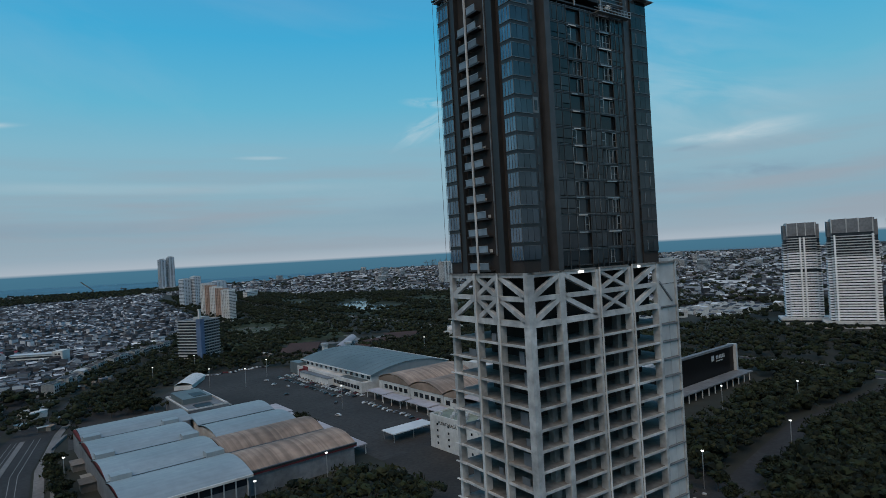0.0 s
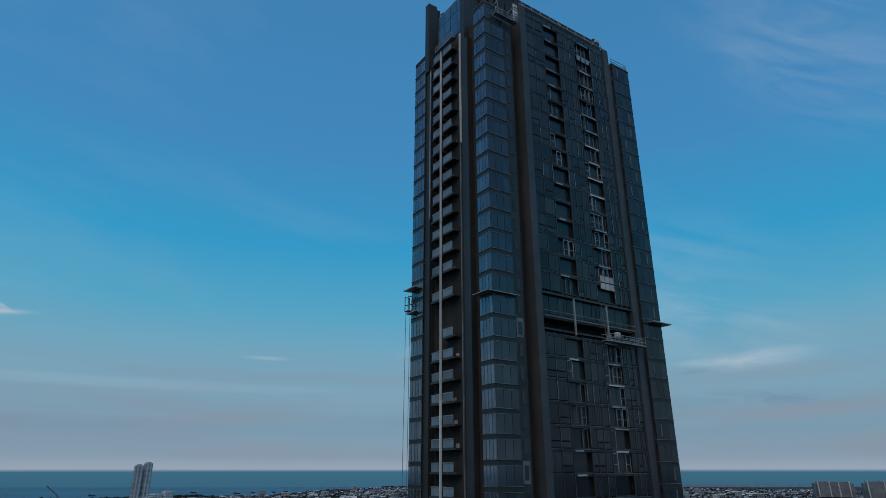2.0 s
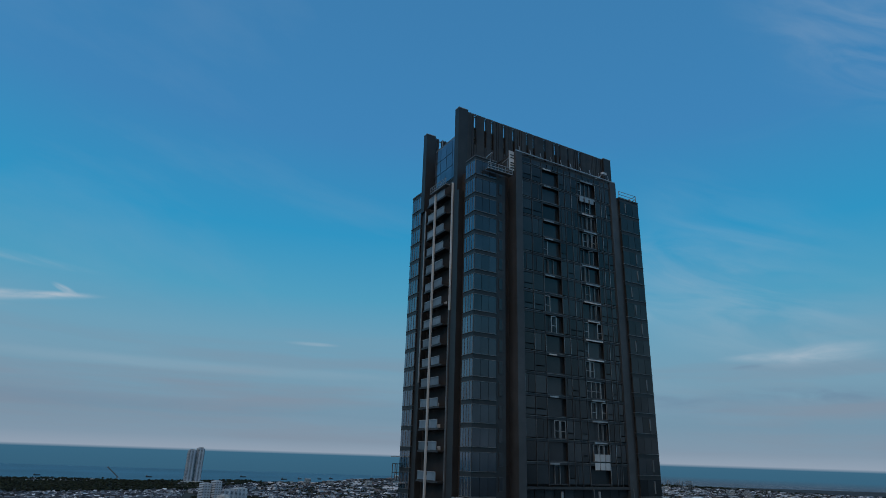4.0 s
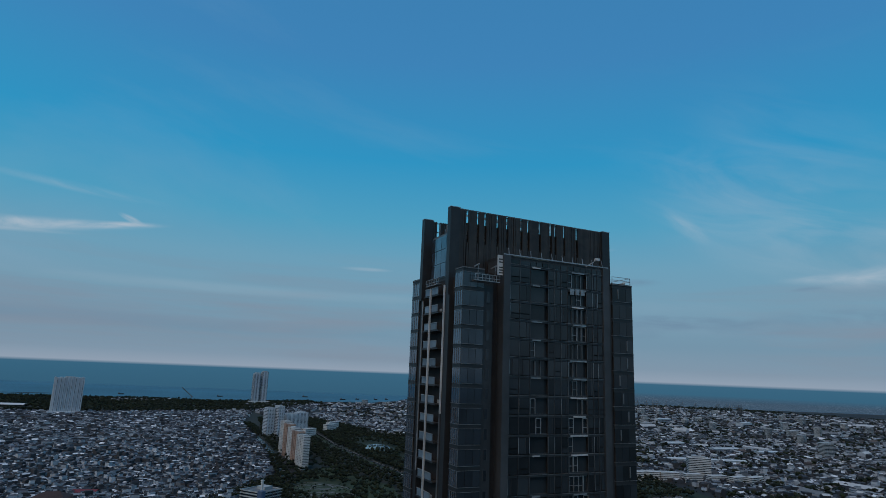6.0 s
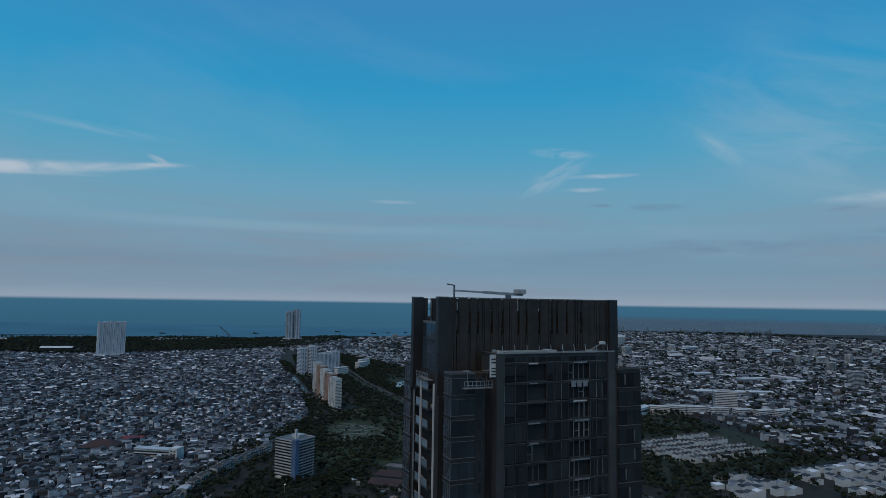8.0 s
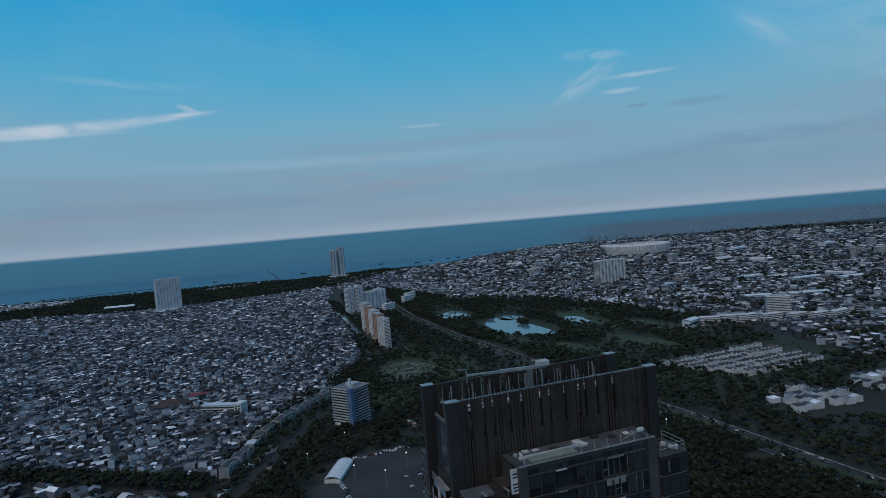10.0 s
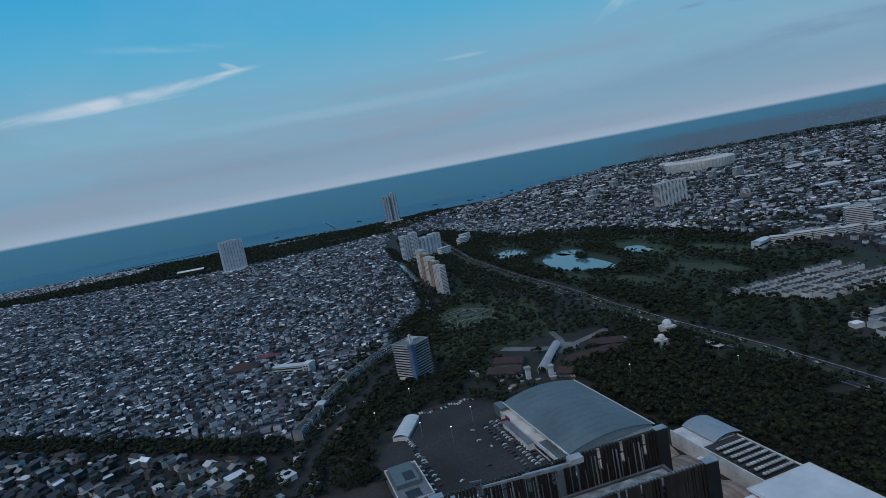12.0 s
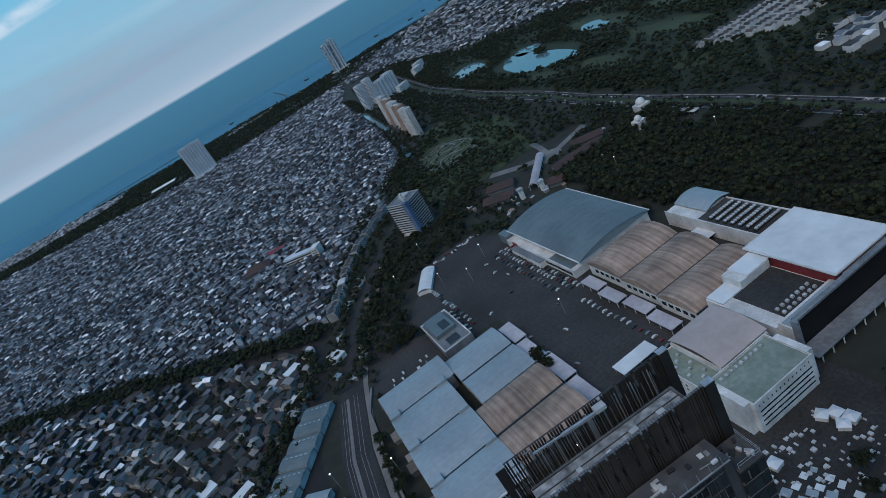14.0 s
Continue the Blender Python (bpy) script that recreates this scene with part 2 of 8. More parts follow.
def mat(name, c1, c2=None, rough=0.8, metal=0.0, scale=0.6, big=0.05, bump=0.15, spread=0.0, palette=None, by_object=False, wear=0.35, stripe=None, spec=0.5):
    """A surface with fine grain (scale per metre) and broad stains (big per metre). palette: colours by island. spread: random per object."""
    m = bpy.data.materials.new(name)
    m.use_nodes = True
    nt = m.node_tree
    p = nt.nodes["Principled BSDF"]
    p.inputs["Roughness"].default_value, p.inputs["Metallic"].default_value = rough, metal
    p.inputs["Specular IOR Level"].default_value = spec
    geo = nt.nodes.new("ShaderNodeNewGeometry")
    fine = nt.nodes.new("ShaderNodeTexNoise")
    fine.inputs["Scale"].default_value, fine.inputs["Detail"].default_value = scale, 5
    nt.links.new(geo.outputs["Position"], fine.inputs["Vector"])
    wide = nt.nodes.new("ShaderNodeTexNoise")
    wide.inputs["Scale"].default_value, wide.inputs["Detail"].default_value = big, 4
    nt.links.new(geo.outputs["Position"], wide.inputs["Vector"])

    def mixer(kind, fac, a, b):
        n = nt.nodes.new("ShaderNodeMix")
        n.data_type, n.blend_type = "RGBA", kind
        for socket, value in ((n.inputs[0], fac), (n.inputs[6], a), (n.inputs[7], b)):
            if isinstance(value, (int, float)):
                socket.default_value = value
            elif isinstance(value, tuple):
                socket.default_value = (*value, 1)
            else:
                nt.links.new(value, socket)
        return n.outputs[2]

    def ramp(src, stops, kind="LINEAR"):
        n = nt.nodes.new("ShaderNodeValToRGB")
        n.color_ramp.interpolation = kind
        e = n.color_ramp.elements
        while len(e) < len(stops):
            e.new(0.5)
        for el, (pos, c) in zip(e, stops):
            el.position, el.color = pos, (*c, 1)
        nt.links.new(src, n.inputs[0])
        return n.outputs[0]

    c2 = c2 or tuple(v * 0.7 for v in c1)
    if palette:
        base = ramp((nt.nodes.new("ShaderNodeObjectInfo").outputs["Random"] if by_object else geo.outputs["Random Per Island"]), [(i / len(palette), c) for i, c in enumerate(palette)], "CONSTANT")
    else:
        base = mixer("MIX", ramp(fine.outputs[0], [(0.35, (0, 0, 0)), (0.65, (1, 1, 1))]), c1, c2)
    if stripe:
        axis, period, dark = stripe
        s = nt.nodes.new("ShaderNodeSeparateXYZ")
        nt.links.new(geo.outputs["Position"], s.inputs[0])
        w1 = nt.nodes.new("ShaderNodeTexNoise")
        w1.noise_dimensions = "1D"
        w1.inputs["Scale"].default_value, w1.inputs["Detail"].default_value = 1 / period, 3
        nt.links.new(s.outputs["XYZ".index(axis)], w1.inputs["W"])
        base = mixer("MULTIPLY", 1.0, base, ramp(w1.outputs[0], [(0.36, (dark,) * 3), (0.60, (1, 1, 1))]))
    lo = 1 - wear
    base = mixer("MULTIPLY", 1.0, base, ramp(wide.outputs[0], [(0.32, (lo, lo, lo)), (0.66, (1, 1, 1))]))
    if palette:
        base = mixer("MULTIPLY", 1.0, base, ramp(fine.outputs[0], [(0.3, (0.72, 0.72, 0.72)), (0.7, (1, 1, 1))]))
    if spread:
        info = nt.nodes.new("ShaderNodeObjectInfo")
        base = mixer("MULTIPLY", 1.0, base, ramp(info.outputs["Random"], [(0, (1 - spread,) * 3), (1, (1, 1, 1))]))
    nt.links.new(base, p.inputs["Base Color"])
    if bump:
        b = nt.nodes.new("ShaderNodeBump")
        b.inputs["Strength"].default_value = bump
        nt.links.new(fine.outputs[0], b.inputs["Height"])
        nt.links.new(b.outputs[0], p.inputs["Normal"])
    return m


def water(name, c, rough, scale, strength, spec=0.5):
    m = mat(name, c, tuple(v * 0.8 for v in c), rough, 0, scale, 0.0012, 0, wear=0.2, spec=spec)
    nt = m.node_tree
    geo, b, n = nt.nodes.new("ShaderNodeNewGeometry"), nt.nodes.new("ShaderNodeBump"), nt.nodes.new("ShaderNodeTexNoise")
    n.inputs["Scale"].default_value, n.inputs["Detail"].default_value = scale, 6
    b.inputs["Strength"].default_value, b.inputs["Distance"].default_value = strength, 1.0
    nt.links.new(geo.outputs["Position"], n.inputs["Vector"]), nt.links.new(n.outputs[0], b.inputs["Height"])
    nt.links.new(b.outputs[0], nt.nodes["Principled BSDF"].inputs["Normal"])
    return m


M = {
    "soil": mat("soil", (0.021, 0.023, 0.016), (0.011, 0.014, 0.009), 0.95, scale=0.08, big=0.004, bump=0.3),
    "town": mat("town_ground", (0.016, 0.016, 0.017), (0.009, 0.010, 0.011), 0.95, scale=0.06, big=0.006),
    "fairway": mat("fairway_grass", (0.036, 0.054, 0.022), (0.026, 0.041, 0.016), 0.95, scale=0.06, big=0.015, bump=0.2),
    "hedge": mat("rough_grass", (0.020, 0.031, 0.012), (0.013, 0.022, 0.009), 0.95, scale=0.10, big=0.012, bump=0.3),
    "grass": mat("grass", (0.036, 0.055, 0.020), (0.022, 0.037, 0.013), 0.95, scale=0.10, big=0.012, bump=0.3),
    "asphalt": mat("asphalt", (0.046, 0.046, 0.046), (0.031, 0.031, 0.032), 0.9, scale=0.35, big=0.018, wear=0.45, spec=0.3),
    "road": mat("road_asphalt", (0.036, 0.037, 0.039), (0.024, 0.025, 0.027), 0.9, scale=0.4, big=0.03, spec=0.3),
    "ledge": mat("weathered_roof_screed", (0.095, 0.10, 0.105), (0.04, 0.042, 0.045), 0.85, scale=0.5, big=0.25, wear=0.6, bump=0.2),
    "paving": mat("paving", (0.17, 0.165, 0.165), (0.12, 0.12, 0.12), 0.85, scale=0.5, big=0.03),
    "gravel": mat("gravel", (0.034, 0.032, 0.030), (0.016, 0.0155, 0.015), 0.95, scale=0.5, big=0.04, wear=0.5),
    "rail": mat("railing_panel", (0.25, 0.33, 0.39), (0.18, 0.245, 0.30), 0.6, scale=0.5, big=0.1, spread=0.4),
    # Also the hall walls' colour: their shadow is put into this blue-grey.
    "clad": mat("grey_and_shaded_cladding", (0.17, 0.185, 0.20), (0.12, 0.13, 0.145), 0.7, scale=0.4, big=0.06, wear=0.4),
    "paint": mat("road_paint", (0.22, 0.22, 0.22), None, 0.8, scale=1.5, big=0.1),
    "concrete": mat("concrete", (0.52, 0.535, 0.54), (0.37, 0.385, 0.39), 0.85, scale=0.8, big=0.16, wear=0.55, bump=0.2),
    # Same concrete as above, darker: shade of the floors put into the colour.
    "slab": mat("shaded_slab_concrete", (0.25, 0.245, 0.235), (0.16, 0.157, 0.15), 0.9, scale=0.9, big=0.15, wear=0.55),
    "panel": mat("grey_panel", (0.50, 0.52, 0.53), (0.43, 0.45, 0.46), 0.6, scale=0.5, big=0.1, spread=0.25),
    "dark": mat("dark_cladding", (0.026, 0.026, 0.027), (0.018, 0.018, 0.019), 0.5, scale=0.6, big=0.08, bump=0.05),
    # Near-black: the shade inside open floors and recesses is in the colour.
    "inner": mat("shaded_interior", (0.034, 0.027, 0.024), (0.017, 0.014, 0.013), 0.9, scale=0.4, big=0.1),
    "slat": mat("bronze_slat", (0.058, 0.045, 0.037), (0.036, 0.028, 0.024), 0.5, metal=0.2, scale=0.7, big=0.1, bump=0.05, spread=0.3),
    "mullion": mat("grey_mullion", (0.21, 0.215, 0.22), (0.14, 0.145, 0.15), 0.45, metal=0.4, scale=0.8, big=0.15, bump=0.05),
    "frame": mat("dark_window_frame", (0.055, 0.057, 0.060), (0.038, 0.040, 0.043), 0.5, metal=0.2, scale=0.8, big=0.15, bump=0.05),
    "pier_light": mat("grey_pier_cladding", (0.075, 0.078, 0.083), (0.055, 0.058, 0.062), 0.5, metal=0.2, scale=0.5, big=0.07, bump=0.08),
    # Bay glass facing front, darker than the side: less sky in the colour.
    "glass_front": mat("dim_front_glass", (0.075, 0.098, 0.118), (0.055, 0.072, 0.09), 0.1, metal=0.45, scale=0.25, big=0.1, bump=0.02, spread=0.35, spec=0.7),
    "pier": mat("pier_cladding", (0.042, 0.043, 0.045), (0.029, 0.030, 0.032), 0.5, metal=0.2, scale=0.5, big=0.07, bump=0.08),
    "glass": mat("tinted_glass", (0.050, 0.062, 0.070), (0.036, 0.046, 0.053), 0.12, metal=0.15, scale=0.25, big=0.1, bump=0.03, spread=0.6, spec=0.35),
    # Side panes: the lit side's sky reflection is put into this lighter blue.
    "glass_skylit": mat("skylit_side_glass", (0.24, 0.30, 0.36), (0.17, 0.22, 0.275), 0.08, metal=0.8, scale=0.25, big=0.1, bump=0.02, spread=0.3, spec=0.9),
    "white": mat("white_paint", (0.60, 0.60, 0.59), (0.50, 0.50, 0.495), 0.6, scale=0.5, big=0.08, wear=0.35),
    "sand": mat("beach_sand", (0.34, 0.33, 0.30), (0.25, 0.24, 0.22), 0.9, scale=0.1, big=0.02),
    "steel": mat("galvanised_steel", (0.42, 0.43, 0.44), (0.32, 0.33, 0.34), 0.45, metal=0.5, scale=1.5, big=0.3, bump=0.1),
    "blue_roof": mat("blue_grey_roof_sheet", (0.27, 0.32, 0.345), (0.235, 0.28, 0.305), 0.45, metal=0.1, scale=0.25, big=0.025, wear=0.22, stripe=("Y", 2.2, 0.93), bump=0.05),
    "grey_roof": mat("grey_roof_sheet", (0.118, 0.146, 0.154), (0.098, 0.124, 0.132), 0.5, metal=0.1, scale=0.2, big=0.03, wear=0.28, bump=0.06),
    "rust_roof": mat("rusty_roof_sheet", (0.37, 0.275, 0.215), (0.275, 0.195, 0.15), 0.75, scale=0.14, big=0.03, wear=0.45, stripe=("X", 3.4, 0.62), bump=0.1),
    "tan_roof": mat("tan_roof_sheet", (0.37, 0.315, 0.30), (0.33, 0.28, 0.265), 0.7, scale=0.2, big=0.03, wear=0.18),
    "white_roof": mat("white_roof_membrane", (0.54, 0.575, 0.60), (0.48, 0.52, 0.545), 0.6, scale=0.15, big=0.03, wear=0.18),
    "lav_roof": mat("pale_canopy_roof", (0.40, 0.385, 0.42), (0.34, 0.33, 0.36), 0.65, scale=0.3, big=0.05, wear=0.3),
    "green_roof": mat("green_roof_coating", (0.20, 0.245, 0.205), (0.15, 0.19, 0.16), 0.8, scale=0.3, big=0.06, wear=0.4),
    "red": mat("dark_red_wall", (0.20, 0.025, 0.03), (0.15, 0.02, 0.024), 0.6, scale=0.4, big=0.06),
    "redbrown": mat("brown_tile_roof", (0.050, 0.026, 0.023), (0.033, 0.018, 0.016), 0.8, scale=0.5, big=0.05),
    "black_glass": mat("black_glass_wall", (0.010, 0.010, 0.011), (0.007, 0.007, 0.008), 0.3, scale=0.3, big=0.06, bump=0.02, spec=0.15),
    "window": mat("window_glass", (0.035, 0.045, 0.055), (0.025, 0.032, 0.04), 0.15, scale=0.5, big=0.1, bump=0.0, spread=0.4),
    "blue_band": mat("blue_facade", (0.10, 0.16, 0.28), (0.08, 0.13, 0.23), 0.5, scale=0.4, big=0.08),
    "orange_wall": mat("faded_orange_wall", (0.40, 0.27, 0.21), (0.33, 0.22, 0.17), 0.7, scale=0.3, big=0.05),
    "bark": mat("bark", (0.10, 0.075, 0.055), (0.06, 0.045, 0.035), 0.95, scale=3.0, big=0.5),
    "leaf": mat("leaves", (0.03, 0.045, 0.02), rough=0.85, scale=0.5, big=0.02, spec=0.2, bump=0.0,
                palette=[(0.015, 0.021, 0.009), (0.009, 0.014, 0.006), (0.022, 0.031, 0.012), (0.006, 0.010, 0.005), (0.028, 0.032, 0.014)]),
    # Town palettes shifted towards blue: distance haze is put into the colours.
    "house": mat("hazed_house_walls", (0.3, 0.3, 0.3), rough=0.85, scale=0.3, big=0.01, bump=0.0, wear=0.2,
                 palette=[(0.36, 0.38, 0.41), (0.055, 0.06, 0.068), (0.03, 0.033, 0.041), (0.050, 0.054, 0.064), (0.50, 0.53, 0.57), (0.05, 0.047, 0.048), (0.15, 0.165, 0.185), (0.022, 0.026, 0.034), (0.44, 0.47, 0.51), (0.026, 0.031, 0.040)]),
    "roofs": mat("hazed_house_roofs", (0.2, 0.2, 0.2), rough=0.75, scale=0.3, big=0.01, bump=0.0, wear=0.25,
                 palette=[(0.070, 0.082, 0.105), (0.025, 0.029, 0.038), (0.12, 0.14, 0.175), (0.017, 0.019, 0.025), (0.042, 0.032, 0.028), (0.040, 0.050, 0.068), (0.22, 0.25, 0.29), (0.026, 0.028, 0.032), (0.085, 0.098, 0.122),
                          (0.019, 0.023, 0.030), (0.036, 0.026, 0.024), (0.80, 0.83, 0.87), (0.040, 0.046, 0.056), (0.19, 0.21, 0.235), (0.024, 0.026, 0.029), (0.060, 0.070, 0.088), (0.034, 0.043, 0.058), (0.54, 0.58, 0.63)]),
    "roof_one": mat("house_roof_tiles", (0.2, 0.2, 0.2), rough=0.75, scale=0.8, big=0.05, bump=0.2, wear=0.3, by_object=True,
                    palette=[(0.06, 0.06, 0.066), (0.03, 0.03, 0.034), (0.055, 0.036, 0.03), (0.11, 0.115, 0.12), (0.036, 0.028, 0.026), (0.04, 0.044, 0.05), (0.24, 0.245, 0.25),
                             (0.028, 0.028, 0.032), (0.065, 0.043, 0.034), (0.05, 0.05, 0.054), (0.55, 0.56, 0.57), (0.036, 0.036, 0.038)]),
    "wall_one": mat("house_render", (0.3, 0.3, 0.3), rough=0.85, scale=0.6, big=0.05, bump=0.1, wear=0.3, by_object=True,
                    palette=[(0.40, 0.39, 0.37), (0.20, 0.19, 0.18), (0.55, 0.54, 0.52), (0.12, 0.11, 0.10), (0.30, 0.29, 0.27)]),
    "wroofs": mat("pale_roofs", (0.5, 0.5, 0.5), rough=0.7, scale=0.3, big=0.01, bump=0.0, wear=0.2,
                  palette=[(0.38, 0.39, 0.40), (0.10, 0.075, 0.065), (0.50, 0.51, 0.52), (0.20, 0.21, 0.22), (0.13, 0.10, 0.085), (0.56, 0.57, 0.58), (0.09, 0.09, 0.095)]),
    "rubber": mat("tyre_rubber", (0.02, 0.02, 0.02), None, 0.9, scale=4, big=1),
    "pond": water("pond_water", (0.10, 0.17, 0.20), 0.08, 0.6, 0.05),
    "sea": water("sea_water", (0.076, 0.215, 0.300), 0.8, 0.05, 0.25, spec=0.03),
    "kerb": mat("painted_kerb", (0.34, 0.34, 0.335), (0.10, 0.10, 0.10), 0.8, scale=0.22, big=0.03),
    "plain_wall": mat("white_house_render", (0.56, 0.57, 0.57), (0.46, 0.47, 0.47), 0.7, scale=0.4, big=0.08, wear=0.3),
    "tile": mat("brown_roof_tiles", (0.1, 0.1, 0.1), rough=0.8, scale=0.3, big=0.05, bump=0.0, wear=0.25, palette=[(0.045, 0.036, 0.034), (0.03, 0.027, 0.028), (0.06, 0.05, 0.048), (0.025, 0.024, 0.026), (0.10, 0.10, 0.105)]),
    "deck": mat("stained_roof_deck", (0.33, 0.345, 0.35), (0.13, 0.14, 0.145), 0.85, scale=0.7, big=0.3, wear=0.6, bump=0.2),
    "fresh_white": mat("fresh_white_render", (0.80, 0.81, 0.82), (0.72, 0.73, 0.745), 0.6, scale=0.3, big=0.05, wear=0.15),
    # White walls tinted blue-grey: distance haze is put into the colour.
    "hazed_white": mat("hazed_white_paint", (0.47, 0.52, 0.57), (0.40, 0.45, 0.50), 0.6, scale=0.3, big=0.05, wear=0.25),
    "lamp": mat("lamp_head", (0.75, 0.75, 0.75), None, 0.4, scale=2, big=0.5),
}
for i, c in enumerate([(0.55, 0.56, 0.57), (0.03, 0.03, 0.033), (0.62, 0.62, 0.61), (0.20, 0.21, 0.22), (0.18, 0.03, 0.03)]):
    M["car%d" % i] = mat("car_paint", c, tuple(v * 0.92 for v in c), 0.25, metal=0.2, scale=2, big=0.5, bump=0)
lamp_p = M["lamp"].node_tree.nodes["Principled BSDF"]
lamp_p.inputs["Emission Color"].default_value, lamp_p.inputs["Emission Strength"].default_value = (0.9, 0.97, 1.0, 1), 1.1

# ---- building tools ----
RNG = np.random.default_rng(7)


def mesh_from(name, verts, quads=(), tris=(), mats=(), qi=None, ti=None, smooth=False):
    """A mesh from arrays of corners, quads and triangles, with a material number for each face."""
    me = bpy.data.meshes.new(name)
    verts = np.asarray(verts, np.float32).reshape(-1, 3)
    quads, tris = np.asarray(quads, np.int32).reshape(-1, 4), np.asarray(tris, np.int32).reshape(-1, 3)
    me.vertices.add(len(verts))
    me.vertices.foreach_set("co", verts.ravel())
    me.loops.add(quads.size + tris.size)
    me.loops.foreach_set("vertex_index", np.concatenate([quads.ravel(), tris.ravel()]))
    me.polygons.add(len(quads) + len(tris))
    starts = np.concatenate([np.arange(len(quads)) * 4, quads.size + np.arange(len(tris)) * 3])
    me.polygons.foreach_set("loop_start", starts.astype(np.int32))
    for m in mats:
        me.materials.append(M[m] if isinstance(m, str) else m)
    if qi is not None or ti is not None:
        qi = np.zeros(len(quads), np.int32) if qi is None else np.asarray(qi, np.int32)
        ti = np.zeros(len(tris), np.int32) if ti is None else np.asarray(ti, np.int32)
        me.polygons.foreach_set("material_index", np.concatenate([qi, ti]).astype(np.int32))
    me.polygons.foreach_set("use_smooth", np.full(len(quads) + len(tris), smooth, bool))
    me.update(calc_edges=True)
    return me


BOX_Q = np.array([(0, 3, 2, 1), (4, 5, 6, 7), (0, 1, 5, 4), (1, 2, 6, 5), (2, 3, 7, 6), (3, 0, 4, 7)])


def box_mesh(name, boxes, material):
    """One mesh of boxes (x0, y0, z0, x1, y1, z1)."""
    b = np.asarray(boxes, float).reshape(-1, 6)
    lo, hi = np.minimum(b[:, :3], b[:, 3:]), np.maximum(b[:, :3], b[:, 3:])
    v = np.empty((len(b), 8, 3))
    for k, (i, j, l) in enumerate([(0, 0, 0), (1, 0, 0), (1, 1, 0), (0, 1, 0), (0, 0, 1), (1, 0, 1), (1, 1, 1), (0, 1, 1)]):
        v[:, k, 0], v[:, k, 1], v[:, k, 2] = (lo, hi)[i][:, 0], (lo, hi)[j][:, 1], (lo, hi)[l][:, 2]
    q = (BOX_Q[None] + 8 * np.arange(len(b))[:, None, None]).reshape(-1, 4)
    return mesh_from(name, v.reshape(-1, 3), q, mats=[material])


def bevel_mesh(name, size, material, width=0.05):
    """A box of that size, standing on the origin, with worn edges."""
    bm = bmesh.new()
    bmesh.ops.create_cube(bm, size=1, matrix=Matrix.Translation((0, 0, size[2] / 2)) @ Matrix.Diagonal((*size, 1)))
    bmesh.ops.bevel(bm, geom=bm.edges[:], offset=width, segments=1, affect="EDGES")
    me = bpy.data.meshes.new(name)
    bm.to_mesh(me), bm.free()
    me.materials.append(M[material])
    return me


def beams(name, lines, material, r=0.2):
    """One mesh of square bars, each from a to b; a bar may carry its own half-width."""
    verts, quads = [], []
    for line in lines:
        a, b, w = Vector(line[0]), Vector(line[1]), (line[2] if len(line) > 2 else r)
        d = (b - a).normalized()
        s = d.cross(Vector((0, 0, 1)) if abs(d.z) < 0.95 else Vector((1, 0, 0))).normalized()
        t = d.cross(s)
        n = len(verts)
        for p in (a, b):
            verts += [p + s * w + t * w, p - s * w + t * w, p - s * w - t * w, p + s * w - t * w]
        quads += [(n, n + 1, n + 2, n + 3), (n + 7, n + 6, n + 5, n + 4)]
        quads += [(n + k, n + 4 + k, n + 4 + (k + 1) % 4, n + (k + 1) % 4) for k in range(4)]
    return mesh_from(name, [tuple(v) for v in verts], quads, mats=[material])


def thing(name, label, category, at=(0, 0, 0), rz=0, group="", kind="", data=None):
    ob = new(name, data)
    ob.matrix_world = pose(*at, 0, 0, rz)
    return tagged(ob, label, category, group, kind)


def part(name, mesh, parent, label="", at=None):
    """A mesh as one part under a thing or a part, in the parent's own axes."""
    ob = new(name, mesh)
    ob.parent = parent
    if at is not None:
        ob.location = at
    if label:
        ob["label"] = label
    return ob


def sheet(name, poly, z, material, label, category, kind="structure", thick=0.0):
    """Flat ground laid at height z over a polygon, with a rim that goes down by thick."""
    bm = bmesh.new()
    f = bm.faces.new([bm.verts.new((x, y, z)) for x, y in poly])
    if f.normal.z < 0:
        f.normal_flip()
    bmesh.ops.triangulate(bm, faces=[f])
    if thick:
        r = bmesh.ops.extrude_face_region(bm, geom=bm.faces[:])
        for v in r["geom"]:
            if isinstance(v, bmesh.types.BMVert):
                v.co.z -= thick
        bmesh.ops.recalc_face_normals(bm, faces=bm.faces[:])
    for f in bm.faces:
        if not thick and f.normal.z < 0:
            f.normal_flip()
    me = bpy.data.meshes.new(name)
    bm.to_mesh(me), bm.free()
    me.materials.append(M[material])
    return tagged(new(name, me), label, category, kind=kind)


def strip(line, width):
    """The outline of a band of that width along a line."""
    left, right = [], []
    for i, (x, y) in enumerate(line):
        a, b = Vector(line[max(i - 1, 0)]), Vector(line[min(i + 1, len(line) - 1)])
        n = Vector((-(b - a).y, (b - a).x)).normalized() * width / 2
        left.append((x + n.x, y + n.y)), right.append((x - n.x, y - n.y))
    return left + right[::-1]


def inside(px, py, poly):
    hit = np.zeros(len(px), bool)
    for (x0, y0), (x1, y1) in zip(poly, poly[1:] + poly[:1]):
        if y0 != y1:
            hit ^= ((y0 > py) != (y1 > py)) & (px < (x1 - x0) * (py - y0) / (y1 - y0) + x0)
    return hit


